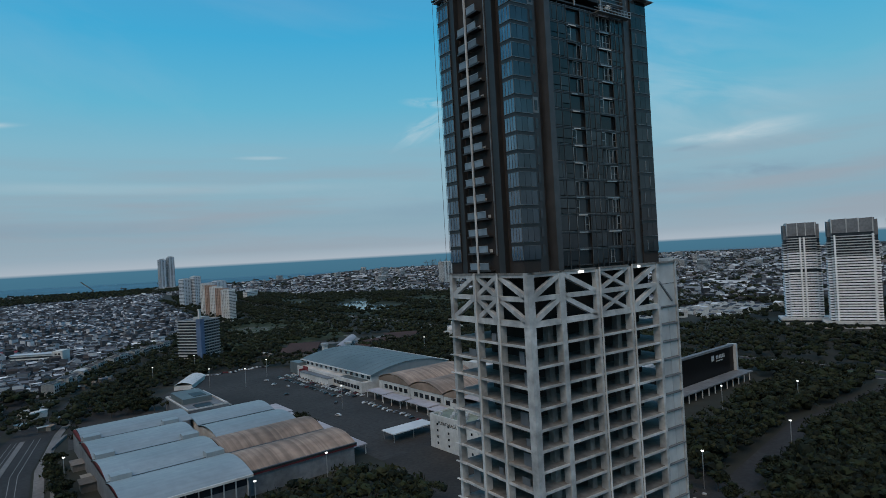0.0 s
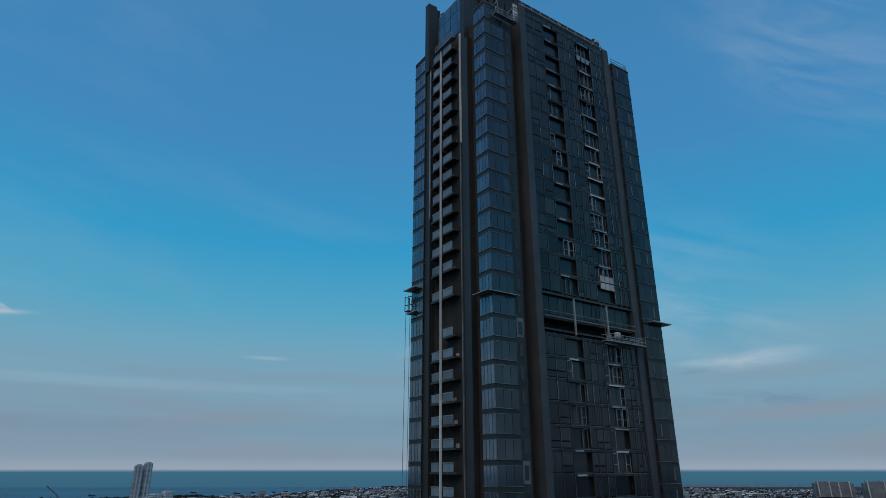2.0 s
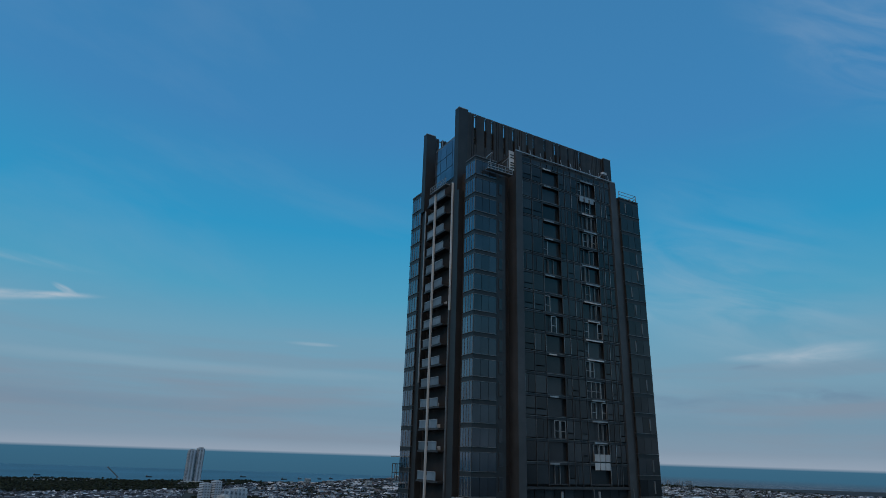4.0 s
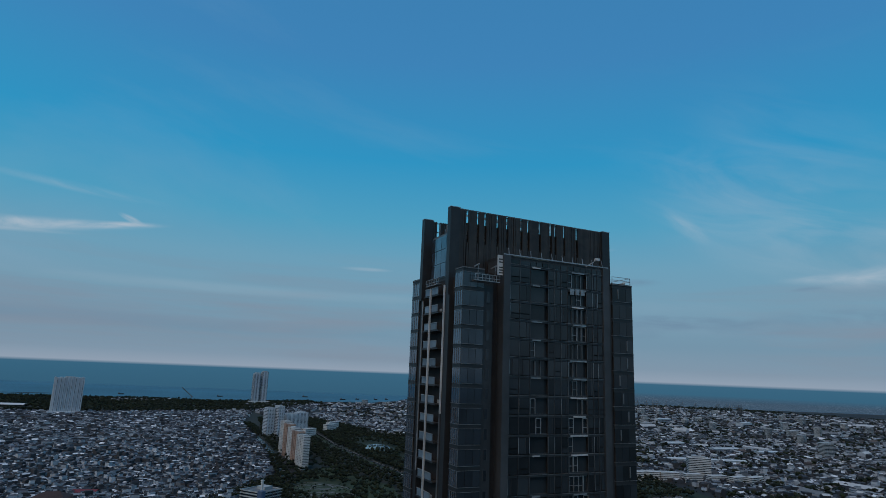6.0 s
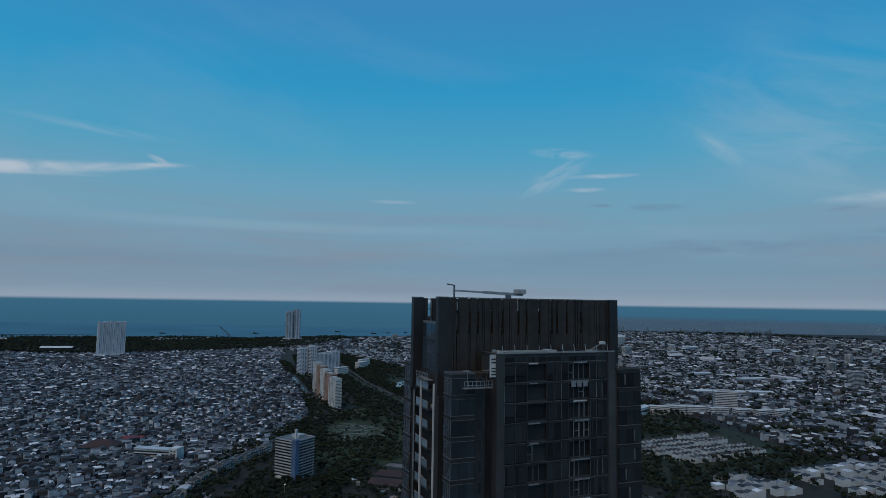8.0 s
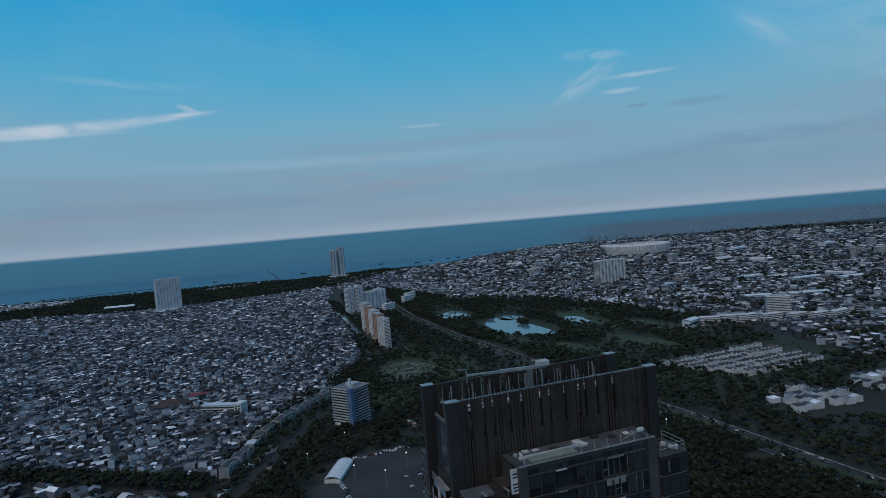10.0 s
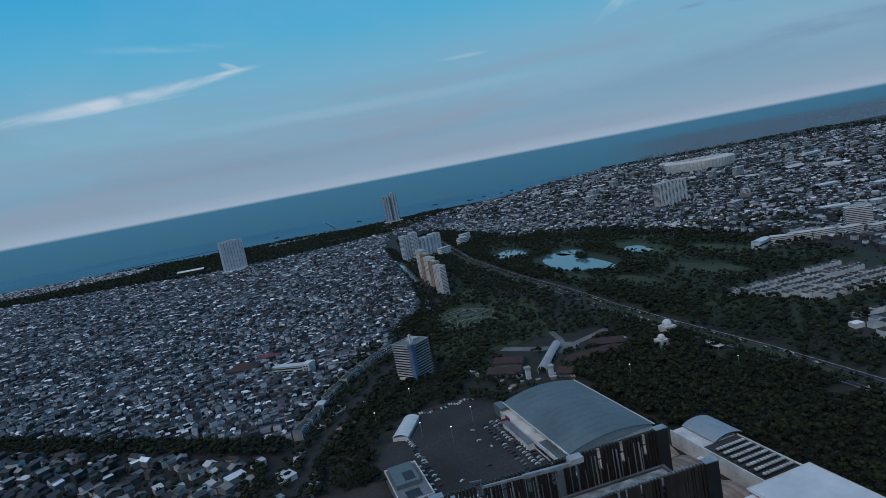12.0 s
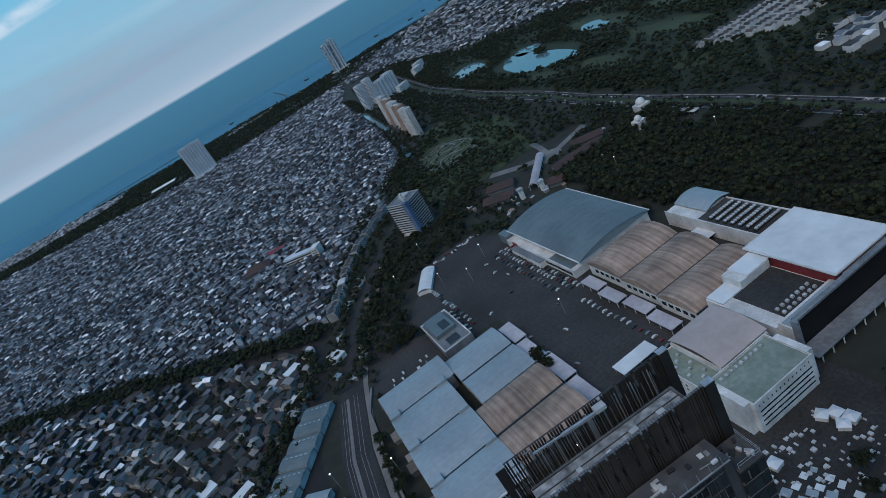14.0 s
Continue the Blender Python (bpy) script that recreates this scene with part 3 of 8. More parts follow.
def near_line(px, py, line, dist):
    hit = np.zeros(len(px), bool)
    for (x0, y0), (x1, y1) in zip(line, line[1:]):
        dx, dy = x1 - x0, y1 - y0
        u = np.clip(((px - x0) * dx + (py - y0) * dy) / (dx * dx + dy * dy), 0, 1)
        hit |= np.hypot(px - x0 - u * dx, py - y0 - u * dy) < dist
    return hit


def scatter(x0, x1, y0, y1, pitch, jitter=0.35, turn=0.0):
    """A jittered grid of points over a box, turned about its middle."""
    cx, cy, r = (x0 + x1) / 2, (y0 + y1) / 2, math.hypot(x1 - x0, y1 - y0) / 2
    g = np.arange(-r, r, pitch)
    gx, gy = np.meshgrid(g, g)
    gx, gy = gx.ravel() + RNG.uniform(-jitter, jitter, gx.size) * pitch, gy.ravel() + RNG.uniform(-jitter, jitter, gy.size) * pitch
    px, py = cx + gx * math.cos(turn) - gy * math.sin(turn), cy + gx * math.sin(turn) + gy * math.cos(turn)
    ok = (px > x0) & (px < x1) & (py > y0) & (py < y1)
    return px[ok], py[ok]


# ---- the ground: coast, town, woods, roads ----
COAST = [(-4800, 5000), (-1350, 4150), (-644, 3830), (-25, 3650), (209, 3650), (480, 3440), (760, 3430), (1083, 3560), (1470, 3480), (1800, 3740),
         (2630, 4130), (3500, 5400), (6000, 9500)]
BELT = [(-4800, 4300), (-1215, 3090), (-583, 2830), (-320, 2640), (-143, 2610), (76, 2610), (570, 2690), (800, 2900), (1090, 3300)]
CANAL = [(-10, 640), (101, 843), (262, 1035), (322, 1353), (383, 1794), (420, 2100)]
TREELINE = [(-45, 580), (-134, 648), (-295, 783), (-530, 965), (-1200, 1400)]
BOULEVARD = [(460, -500), (474, 281), (480, 457), (476, 600), (478, 740), (488, 900), (486, 1113), (505, 1450), (565, 1850), (620, 2200)]
WEST_NEAR = [(-74, -400), (-73, 150), (-70, 290), (-65, 348), (-48, 430), (-36, 470)]
WEST_ROAD = [(-36, 468), (-2, 560), (58, 660), (122, 745), (190, 860), (285, 1035), (345, 1353)]
LOT = [(165, 566), (185, 520), (180, 360), (168, 212), (99, 212), (101, 385), (72, 390), (74, 442), (45, 446), (40, 480), (60, 510), (110, 570)]
SEA = COAST + [(6000, 9600), (-9000, 9600)]

gx = np.linspace(-7000, 7000, 29)
gv = np.array([(x, y, 0.0) for y in gx + 2500 for x in gx])
gi = np.arange(28 * 29).reshape(28, 29)[:, :28].ravel()
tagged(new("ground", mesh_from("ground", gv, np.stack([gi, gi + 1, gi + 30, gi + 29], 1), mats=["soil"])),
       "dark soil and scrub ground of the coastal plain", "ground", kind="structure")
sheet("sea", SEA, 0.5, "sea", "flat grey-blue sea beyond the shore", "sea")
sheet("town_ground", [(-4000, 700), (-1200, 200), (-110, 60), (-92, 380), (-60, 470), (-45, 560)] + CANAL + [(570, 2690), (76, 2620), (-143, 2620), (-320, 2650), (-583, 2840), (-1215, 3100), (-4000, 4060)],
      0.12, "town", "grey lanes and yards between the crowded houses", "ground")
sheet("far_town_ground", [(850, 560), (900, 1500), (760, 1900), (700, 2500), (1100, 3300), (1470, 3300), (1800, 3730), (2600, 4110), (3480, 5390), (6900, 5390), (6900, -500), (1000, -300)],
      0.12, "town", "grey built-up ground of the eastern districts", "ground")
sheet("road", strip(WEST_NEAR, 27), 0.2, "road", "worn grey dual carriageway beside the halls", "road")
sheet("road", strip(WEST_ROAD, 11), 0.2, "road", "narrow grey street between trees and houses", "road")
sheet("pavement", strip([(x + 17.5, y) for x, y in WEST_NEAR], 5), 0.34, "paving", "pale kerbed pavement beside the carriageway", "pavement", thick=0.3)
sheet("median", strip([(x - 3, y) for x, y in WEST_NEAR[1:5]], 3.0), 0.4, "paving", "pale raised kerb between carriageways", "median", thick=0.3)
for off in (-9.5, -6.4, 3.6, 7.2):
    sheet("lane_line", strip([(x + off, y) for x, y in WEST_NEAR[1:5]], 0.35), 0.225, "paint", "faded white painted lane line", "road marking")
for off in (-9.2, 9.2):
    sheet("road", strip([(x + off, y) for x, y in BOULEVARD], 9.5), 0.2, "road", "grey carriageway of the tree-lined boulevard", "road")
sheet("road", strip([(60, 30), (180, 60), (300, 75), (470, 60)], 13), 0.24, "road", "dark asphalt drive past the glass hall", "road")
sheet("median", strip(BOULEVARD, 8), 0.32, "grass", "grassy strip between the two carriageways", "median", thick=0.2)
for off in (-14.4, 14.4):
    sheet("kerb", strip([(x + off, y) for x, y in BOULEVARD], 1.3), 0.36, "kerb", "pale kerb along the boulevard", "kerb", thick=0.3)
for off in (-9.2, 9.2):
    sheet("lane_line", strip([(x + off, y) for x, y in BOULEVARD[1:]], 0.45), 0.225, "paint", "faded white painted lane line", "road marking")
sheet("car_park", LOT, 0.22, "asphalt", "worn dark asphalt of the open car park", "pavement")
sheet("yard", [(60, 20), (200, 40), (200, 150), (330, 150), (330, 210), (250, 350), (100, 212), (95, 180), (60, 180)], 0.16, "gravel", "dusty building yard at the foot of the towers", "ground")
tagged(new("boundary_wall", beams("boundary_wall", [((a[0], a[1], 0.9), (b[0], b[1], 0.9), 0.9) for a, b in zip([(-51, 60), (-47, 282), (-39, 388)], [(-47, 282), (-39, 388), (-27, 420)])], "paving")), "long pale boundary wall beside the carriageway", "wall", kind="structure")
sheet("forecourt", [(-30, 381), (42, 381), (42, 441), (36, 480), (10, 535), (-10, 500), (-20, 470)], 0.222, "asphalt", "dark asphalt forecourt north of the hall", "pavement")
for k, band in enumerate([strip([(268, 690), (300, 652), (335, 627)], 15), strip([(335, 627), (360, 634), (412, 650)], 11), strip([(318, 612), (333, 627)], 13), strip([(335, 634), (345, 668), (352, 702)], 9)]):
    sheet("plaza", band, 0.28 + 0.005 * k, "paving", "pale paved forked plaza between dark roofs", "pavement", thick=0.2)
sheet("plaza", [(335 + 17 * math.cos(k / 18 * 2 * math.pi), 630 + 17 * math.sin(k / 18 * 2 * math.pi)) for k in range(18)], 0.305, "paving", "pale round paved middle of the plaza", "pavement", thick=0.2)
sheet("lawn", [(180, 700), (350, 690), (420, 900), (380, 1120), (330, 1100), (270, 980), (200, 860)], 0.14, "grass", "rough green park lawn with paths", "lawn")
sheet("lawn", [(510, 470), (860, 440), (980, 900), (900, 1450), (680, 1700), (520, 1400), (505, 800)], 0.14, "hedge", "mown green golf course fairways", "lawn")
for ring in ((0, 0, 50, 64), (-4, -30, 22, 20), (14, 34, 16, 18)):
    cx, cy, a, b = 290 + ring[0], 895 + ring[1], ring[2], ring[3]
    sheet("path", strip([(cx + a * math.cos(k / 24 * 2 * math.pi), cy + b * math.sin(k / 24 * 2 * math.pi)) for k in range(25)], 3.4), 0.22, "paving", "pale looping footpath in the park", "path")


def blob(cx, cy, a, b, seed, n=22):
    r = random.Random(seed)
    ph = [r.uniform(0, 6.28) for _ in range(3)]
    out = []
    for k in range(n):
        t = k / n * 2 * math.pi
        s = 1 + 0.16 * math.sin(2 * t + ph[0]) + 0.12 * math.sin(3 * t + ph[1]) + 0.06 * math.sin(5 * t + ph[2])
        out.append((cx + a * s * math.cos(t), cy + b * s * math.sin(t)))
    return out


for k, (cx, cy, a, b) in enumerate([(632, 1110, 56, 128), (607, 1400, 40, 70), (780, 1082, 26, 46), (690, 1230, 26, 44)]):
    sheet("pond", blob(cx, cy, a, b, k), 0.26, "pond", "still pale-blue pond on the golf course", "pond")
sheet("canal", strip([(255, 1000), (272, 1060), (318, 1300), (370, 1700)], 13), 0.26, "pond", "narrow pale canal beside the houses", "canal")
for k, (cx, cy, a, b) in enumerate([(720, 800, 34, 95), (600, 830, 22, 70), (800, 1090, 30, 110), (850, 900, 30, 90), (590, 610, 28, 40), (690, 610, 60, 16), (560, 960, 14, 60), (760, 520, 90, 14), (880, 1180, 26, 80)]):
    sheet("fairway", blob(cx, cy, a, b, 30 + k), 0.2, "fairway", "lighter mown fairway of the golf course", "lawn")


sheet("beach", strip([(x, y - 6) for x, y in COAST[2:7]], 26), 0.55, "sand", "thin pale strip of beach along the shore", "beach")
sheet("breakwater", strip([(-900, 4130), (-693, 4114), (-235, 4057)], 16), 2.5, "gravel", "long dark breakwater out in the sea", "breakwater", thick=3)
for k in range(7):
    sheet("path", strip(blob(285 + 26 * math.sin(k * 2.1), 838 + 20 * k, 26, 15, 60 + k, 14), 2.2), 0.2 + 0.004 * k, "paving", "pale looping footpath in the park", "path")


# ---- houses in their thousands ----
def houses(name, px, py, ang, w, d, h, rise, roof, label, wall="house"):
    """One mesh of gabled houses: middle, turn, width, depth, eaves and rise of each."""
    n = len(px)
    sx, sy = np.array([-1, 1, 1, -1, -1, 1, 1, -1, 0, 0]) / 2, np.array([-1, -1, 1, 1, -1, -1, 1, 1, -1, 1]) / 2
    lx, ly = sx[None] * w[:, None], sy[None] * d[:, None]
    v = np.empty((n, 10, 3))
    c, s = np.cos(ang)[:, None], np.sin(ang)[:, None]
    v[:, :, 0], v[:, :, 1] = px[:, None] + lx * c - ly * s, py[:, None] + lx * s + ly * c
    v[:, :4, 2], v[:, 4:8, 2], v[:, 8:, 2] = -0.3, h[:, None], (h + rise)[:, None]
    o = 10 * np.arange(n)[:, None, None]
    q = (np.array([(0, 1, 5, 4), (1, 2, 6, 5), (2, 3, 7, 6), (3, 0, 4, 7), (5, 6, 9, 8), (7, 4, 8, 9)])[None] + o).reshape(-1, 4)
    t = (np.array([(4, 5, 8), (6, 7, 9)])[None] + o).reshape(-1, 3)
    me = mesh_from(name, v.reshape(-1, 3), q, t, [wall, roof], np.tile([0, 0, 0, 0, 1, 1], n), np.tile([0, 0], n))
    return tagged(new(name, me), label, "houses", kind="stuff")


def district(name, px, py, label, wr, dr, hr, turn, roof="roofs", flat=0.3, wobble=0.25):
    n = len(px)
    ang = turn + 0.5 * np.sin(px / 170 + 1.3) * np.cos(py / 210) + RNG.uniform(-wobble, wobble, n) + (RNG.random(n) < 0.5) * math.pi / 2
    w, d, h = RNG.uniform(*wr, n), RNG.uniform(*dr, n), RNG.uniform(*hr, n)
    h[RNG.random(n) < 0.12] *= 1.6
    rise = np.where(RNG.random(n) < flat, 0.15, w * RNG.uniform(0.15, 0.32, n))
    return houses(name, px, py, ang, w, d, h, rise, roof, label)


SHED_LINE = [(-78, 438), (-132, 356)]
ROW_LINE = [(-22, 590), (26, 690), (58, 740), (100, 790), (138, 822)]
TOWN = [(-3000, 700), (-1200, 250), (-240, 150), (-130, 250), (-112, 380), (-80, 470), (-62, 560), (-36, 592), (12, 695), (46, 750), (88, 802), (126, 834)] + [(x - 14, y) for x, y in CANAL[2:]] + [(570, 2670), (76, 2600), (-143, 2600), (-320, 2630), (-583, 2820), (-1215, 3080), (-3000, 3700)]
x, y = scatter(-900, 430, 560, 1500, 8.4, turn=0.35)
ok = inside(x, y, TOWN) & ~near_line(x, y, TREELINE, 17) & (RNG.random(len(x)) < 0.93)
ok &= (y > np.interp(x, [-1200, -530, -295, -134, -45, 500], [1400, 965, 783, 648, 580, 400]))
ok &= ~near_line(x, y, [(-34, 866), (16, 831)], 13) & ~((np.abs(x + 82) < 28) & (np.abs(y - 936) < 21)) & ~((np.abs(x + 42) < 18) & (np.abs(y - 968) < 13))
district("crowded_houses", x[ok], y[ok], "crowded low houses with grey, rust and pale roofs", (4.2, 8.2), (5.5, 12), (3.0, 8.0), 0.35)
x, y = scatter(-1700, 560, 1480, 3120, 12.0, turn=0.2)
ok = inside(x, y, TOWN) & (y > 1490) & (RNG.random(len(x)) < 0.93)
district("crowded_houses", x[ok], y[ok], "distant crowded low houses of the northern quarter", (7, 12), (8, 16), (3.5, 8), 0.2)
x, y = scatter(-900, -60, 150, 1250, 13.5, turn=0.6)
ok = inside(x, y, TOWN) & ~near_line(x, y, TREELINE, 20) & (RNG.random(len(x)) < 0.74) & ~near_line(x, y, WEST_NEAR, 46) & ~near_line(x, y, SHED_LINE, 30)
ok &= (y < np.interp(x, [-1200, -530, -295, -134, -45, 500], [1400, 965, 783, 648, 580, 400]))
near = ok & (x > -290) & (y < 620) & (y > 300)
NEAR_HOUSES = np.stack([x[near], y[near]], 1)
ok &= ~near
district("crowded_houses", x[ok], y[ok], "larger dark-roofed houses among trees by the street", (7, 12), (9, 17), (4, 8), 0.6)
GOLF_E = [(850, 480), (960, 700), (1000, 900), (930, 1480), (760, 1760), (700, 2350), (850, 2560), (1090, 3290)]
EAST = GOLF_E + [(1470, 3290), (1800, 3700), (2630, 4090), (3600, 5200), (6000, 5200), (6000, 300), (1300, 150), (900, 420)]
x, y = scatter(700, 2300, 300, 3300, 12.5, turn=0.1)
ok = inside(x, y, EAST) & (np.hypot(x, y) < 2500) & (RNG.random(len(x)) < 0.8)
pale = RNG.random(len(x)) < 0.3
for sel, roof, label in ((ok & ~pale, "roofs", "mixed houses and sheds of the eastern districts"), (ok & pale, "wroofs", "pale-roofed houses of the eastern districts")):
    district("eastern_houses", x[sel], y[sel], label, (5.5, 12), (7, 16), (4, 9), 0.1, roof, flat=0.4)
x, y = scatter(700, 5000, 300, 5000, 26, turn=0.1)
ok = inside(x, y, EAST) & (np.hypot(x, y) >= 2500) & (np.hypot(x, y) < 4950) & (RNG.random(len(x)) < 0.8)
pale = RNG.random(len(x)) < 0.42
for sel, roof, label in ((ok & ~pale, "roofs", "far roofs of the eastern port districts"), (ok & pale, "wroofs", "far pale roofs of the eastern port districts")):
    district("far_houses", x[sel], y[sel], label, (9, 20), (11, 28), (5, 11), 0.1, roof, flat=0.5)
x, y = scatter(560, 1500, 2350, 3320, 17, turn=0.3)
ok = inside(x, y, [(560, 2500), (700, 2350), (1100, 3290), (600, 3090)]) & (RNG.random(len(x)) < 0.7)
district("shore_houses", x[ok], y[ok], "low pale houses along the far shore", (9, 15), (10, 20), (4, 8), 0.3)
WEST_SHORE = [(-1900, 3750), (-1100, 3420), (-640, 3420), (-600, 3740), (-1300, 4040), (-2000, 4270)]
x, y = scatter(-2000, 500, 3200, 4300, 19, turn=0.3)
ok = (inside(x, y, WEST_SHORE) | near_line(x, y, [(60, 3400), (260, 3420)], 50) | near_line(x, y, [(330, 2900), (400, 2880)], 38)) & (RNG.random(len(x)) < 0.7)
district("shore_houses", x[ok], y[ok], "pale low houses along the western shore", (9, 16), (10, 24), (4, 8), 0.3, "wroofs")
# Long pale sheds among the eastern houses.
x, y = RNG.uniform(1000, 3800, 190), RNG.uniform(500, 3900, 190)
ok = inside(x, y, EAST)
district("warehouses", x[ok], y[ok], "long pale warehouse roofs in the eastern districts", (14, 32), (30, 100), (6, 10), 0.1, "wroofs", flat=0.2, wobble=0.05)
for k, (x0_, x1_, y_) in enumerate([(668, 806, 523), (656, 700, 543), (716, 812, 543), (648, 815, 566), (636, 738, 590), (754, 818, 590), (628, 820, 612), (616, 744, 634), (766, 823, 630)]):
    x = np.arange(x0_, x1_, 8.2)
    n = len(x)
    houses("terrace_houses", x, y_ - 0.08 * (x - x0_) + RNG.uniform(-0.8, 0.8, n), np.full(n, -0.08), np.full(n, 7.6), RNG.uniform(10, 12.5, n), RNG.uniform(6.5, 8.5, n), RNG.uniform(1.0, 2.6, n), "tile", "white terraced houses with dark brown tiled roofs in a row", "plain_wall")
for poly, pitch, name, label in [([(590, 452), (665, 450), (690, 400), (660, 370), (580, 385)], 13, "estate_houses", "white villas beside the boulevard"),
                                 ([(715, 430), (900, 415), (900, 320), (730, 310)], 14, "estate_houses", "white villas among trees below the apartment towers")]:
    xs, ys = [p[0] for p in poly], [p[1] for p in poly]
    x, y = scatter(min(xs), max(xs), min(ys), max(ys), pitch, 0.1, turn=-0.2)
    row = np.round((x * math.sin(-0.2) - y * math.cos(-0.2)) / pitch).astype(int) % 3
    ok = inside(x, y, poly) & (row != 0) & (RNG.random(len(x)) < 0.72)
    n = ok.sum()
    houses(name, x[ok], y[ok], np.full(n, -0.2), np.full(n, pitch * 0.95), RNG.uniform(0.6, 0.85, n) * pitch, RNG.uniform(4.5, 8.5, n), RNG.uniform(0.2, 2.2, n), "roofs", label, "plain_wall")


# ---- woods ----
ICO_V, ICO_F = [], []
_g = (1 + 5 ** 0.5) / 2
for a, b in ((1, _g), (-1, _g), (1, -_g), (-1, -_g)):
    ICO_V += [(0, a, b), (a, b, 0), (b, 0, a)]
ICO_V = np.array(ICO_V) / math.hypot(1, _g)
_d = np.linalg.norm(ICO_V[:, None] - ICO_V[None], axis=2)
ICO_F = [(i, j, k) for i in range(12) for j in range(i + 1, 12) for k in range(j + 1, 12) if max(_d[i, j], _d[j, k], _d[i, k]) < 1.1]
ICO_F = np.array([f if np.dot(np.cross(ICO_V[f[1]] - ICO_V[f[0]], ICO_V[f[2]] - ICO_V[f[0]]), ICO_V[f[0]]) > 0 else f[::-1] for f in ICO_F])


def foliage(cx, cy, cz, r, clumps, sprays, rng, flat=0.75):
    """Corners and triangles of crowns: dented clumps with small sprays of leaves standing out of them."""
    n = len(cx)
    k = np.repeat(np.arange(n), clumps)
    off = rng.normal(size=(len(k), 3))
    off /= np.linalg.norm(off, axis=1)[:, None]
    off *= (r[k] * rng.uniform(0.25, 0.75, len(k)))[:, None] * [1, 1, flat * 0.7]
    mid = np.stack([cx[k], cy[k], cz[k]], 1) + off
    cr = r[k] * rng.uniform(0.38, 0.62, len(k))
    v1 = mid[:, None] + ICO_V[None] * cr[:, None, None] * rng.uniform(0.7, 1.25, (len(k), 12, 1)) * [1, 1, flat]
    f1 = (ICO_F[None] + 12 * np.arange(len(k))[:, None, None]).reshape(-1, 3)
    k = np.repeat(np.arange(n), sprays)
    d = rng.normal(size=(len(k), 3))
    d /= np.linalg.norm(d, axis=1)[:, None]
    d[:, 2] = np.abs(d[:, 2]) * 0.9 - 0.2
    c = np.stack([cx[k], cy[k], cz[k]], 1) + d * (r[k] * rng.uniform(0.75, 1.12, len(k)))[:, None] * [1, 1, flat]
    u = rng.normal(size=(len(k), 3, 3)) * (r[k] * 0.17)[:, None, None]
    v2 = c[:, None] + u
    f2 = np.arange(len(k) * 3).reshape(-1, 3) + v1.size // 3
    return np.concatenate([v1.reshape(-1, 3), v2.reshape(-1, 3)]), np.concatenate([f1, f2])


def woods(name, px, py, label, r=(3.5, 6.5), h=(6, 11), clumps=3, sprays=14):
    n = len(px)
    rr, hh = RNG.uniform(*r, n), RNG.uniform(*h, n)
    v, f = foliage(px, py, hh - rr * 0.35, rr, clumps, sprays, RNG)
    return tagged(new(name, mesh_from(name, v, (), f, ["leaf"])), label, "trees", kind="stuff")


x, y = scatter(200, 475, -120, 560, 7.5)
ok = ~((x < 316) & (y > 98) & (y < 362)) & ~((x < 412) & (y > 125) & (y < 176)) & ~((y > 330) & (x < 289)) & ~near_line(x, y, BOULEVARD, 16.5) & ~near_line(x, y, [(60, 30), (180, 60), (300, 75), (470, 60)], 10)
ok &= ~((np.abs(x - 440) < 16) & (np.sin(y / 23) > 0.8)) & ~((y < 100) & (x < 130))
woods("park_woods", x[ok], y[ok], "dense dark green wood beside the exhibition grounds", sprays=26)
x, y = scatter(490, 640, -400, 640, 9)
ok = ~near_line(x, y, BOULEVARD, 16.5) & ~inside(x, y, [(572, 440), (565, 360), (640, 320), (640, 435)]) & (RNG.random(len(x)) < 0.75)
woods("roadside_woods", x[ok], y[ok], "dark trees beyond the boulevard")
x, y = scatter(170, 640, 640, 2300, 9.5)
ok = ~near_line(x, y, BOULEVARD, 16.5) & (x > np.interp(y, [640, 843, 1035, 1353, 1794, 2300], [60, 120, 275, 335, 396, 500]) + 8) & (x < np.interp(y, [640, 839, 1183, 1851, 2300], [560, 530, 530, 640, 700]))
ok &= ~inside(x, y, [(262, 828), (300, 830), (338, 868), (345, 920), (326, 972), (284, 968), (244, 935), (236, 885)]) & ~inside(x, y, [(255, 545), (400, 590), (400, 670), (250, 700)]) & ~(inside(x, y, [(310, 1060), (370, 1060), (480, 1850), (370, 1850)]) & (RNG.random(len(x)) < 0.7))
ok &= (RNG.random(len(x)) < np.where((x > 330) & (x < 520) & (y > 690) & (y < 1000), 0.55, 0.85))
woods("park_woods", x[ok], y[ok], "mixed dark green trees of the northern park")
x, y = scatter(500, 1080, 640, 2400, 9.5)
ok = inside(x, y, [(495, 650), (880, 640), (990, 900), (930, 1480), (760, 1760), (700, 2350), (640, 2300), (580, 1851), (500, 1183)]) & ~near_line(x, y, BOULEVARD, 16.5)
for cx, cy, a, b in [(632, 1110, 72, 150), (607, 1400, 52, 86), (780, 1082, 36, 58), (690, 1230, 36, 56), (720, 800, 36, 98), (600, 830, 24, 72), (800, 1090, 32, 112), (850, 900, 32, 92), (560, 960, 16, 62), (690, 610, 62, 18)]:
    ok &= ((x - cx) / a) ** 2 + ((y - cy) / b) ** 2 > 1
ok &= RNG.random(len(x)) < 0.72 + 0.5 * np.sin(x / 37) * np.cos(y / 61)
woods("golf_trees", x[ok], y[ok], "clumps of dark trees between the fairways", (4, 7), (7, 12), 3, 8)
sheet("pond_island", blob(672, 1140, 13, 24, 77, 16), 0.6, "hedge", "small wooded island in the pond", "island", thick=0.5)
x, y = scatter(655, 690, 1110, 1170, 7)
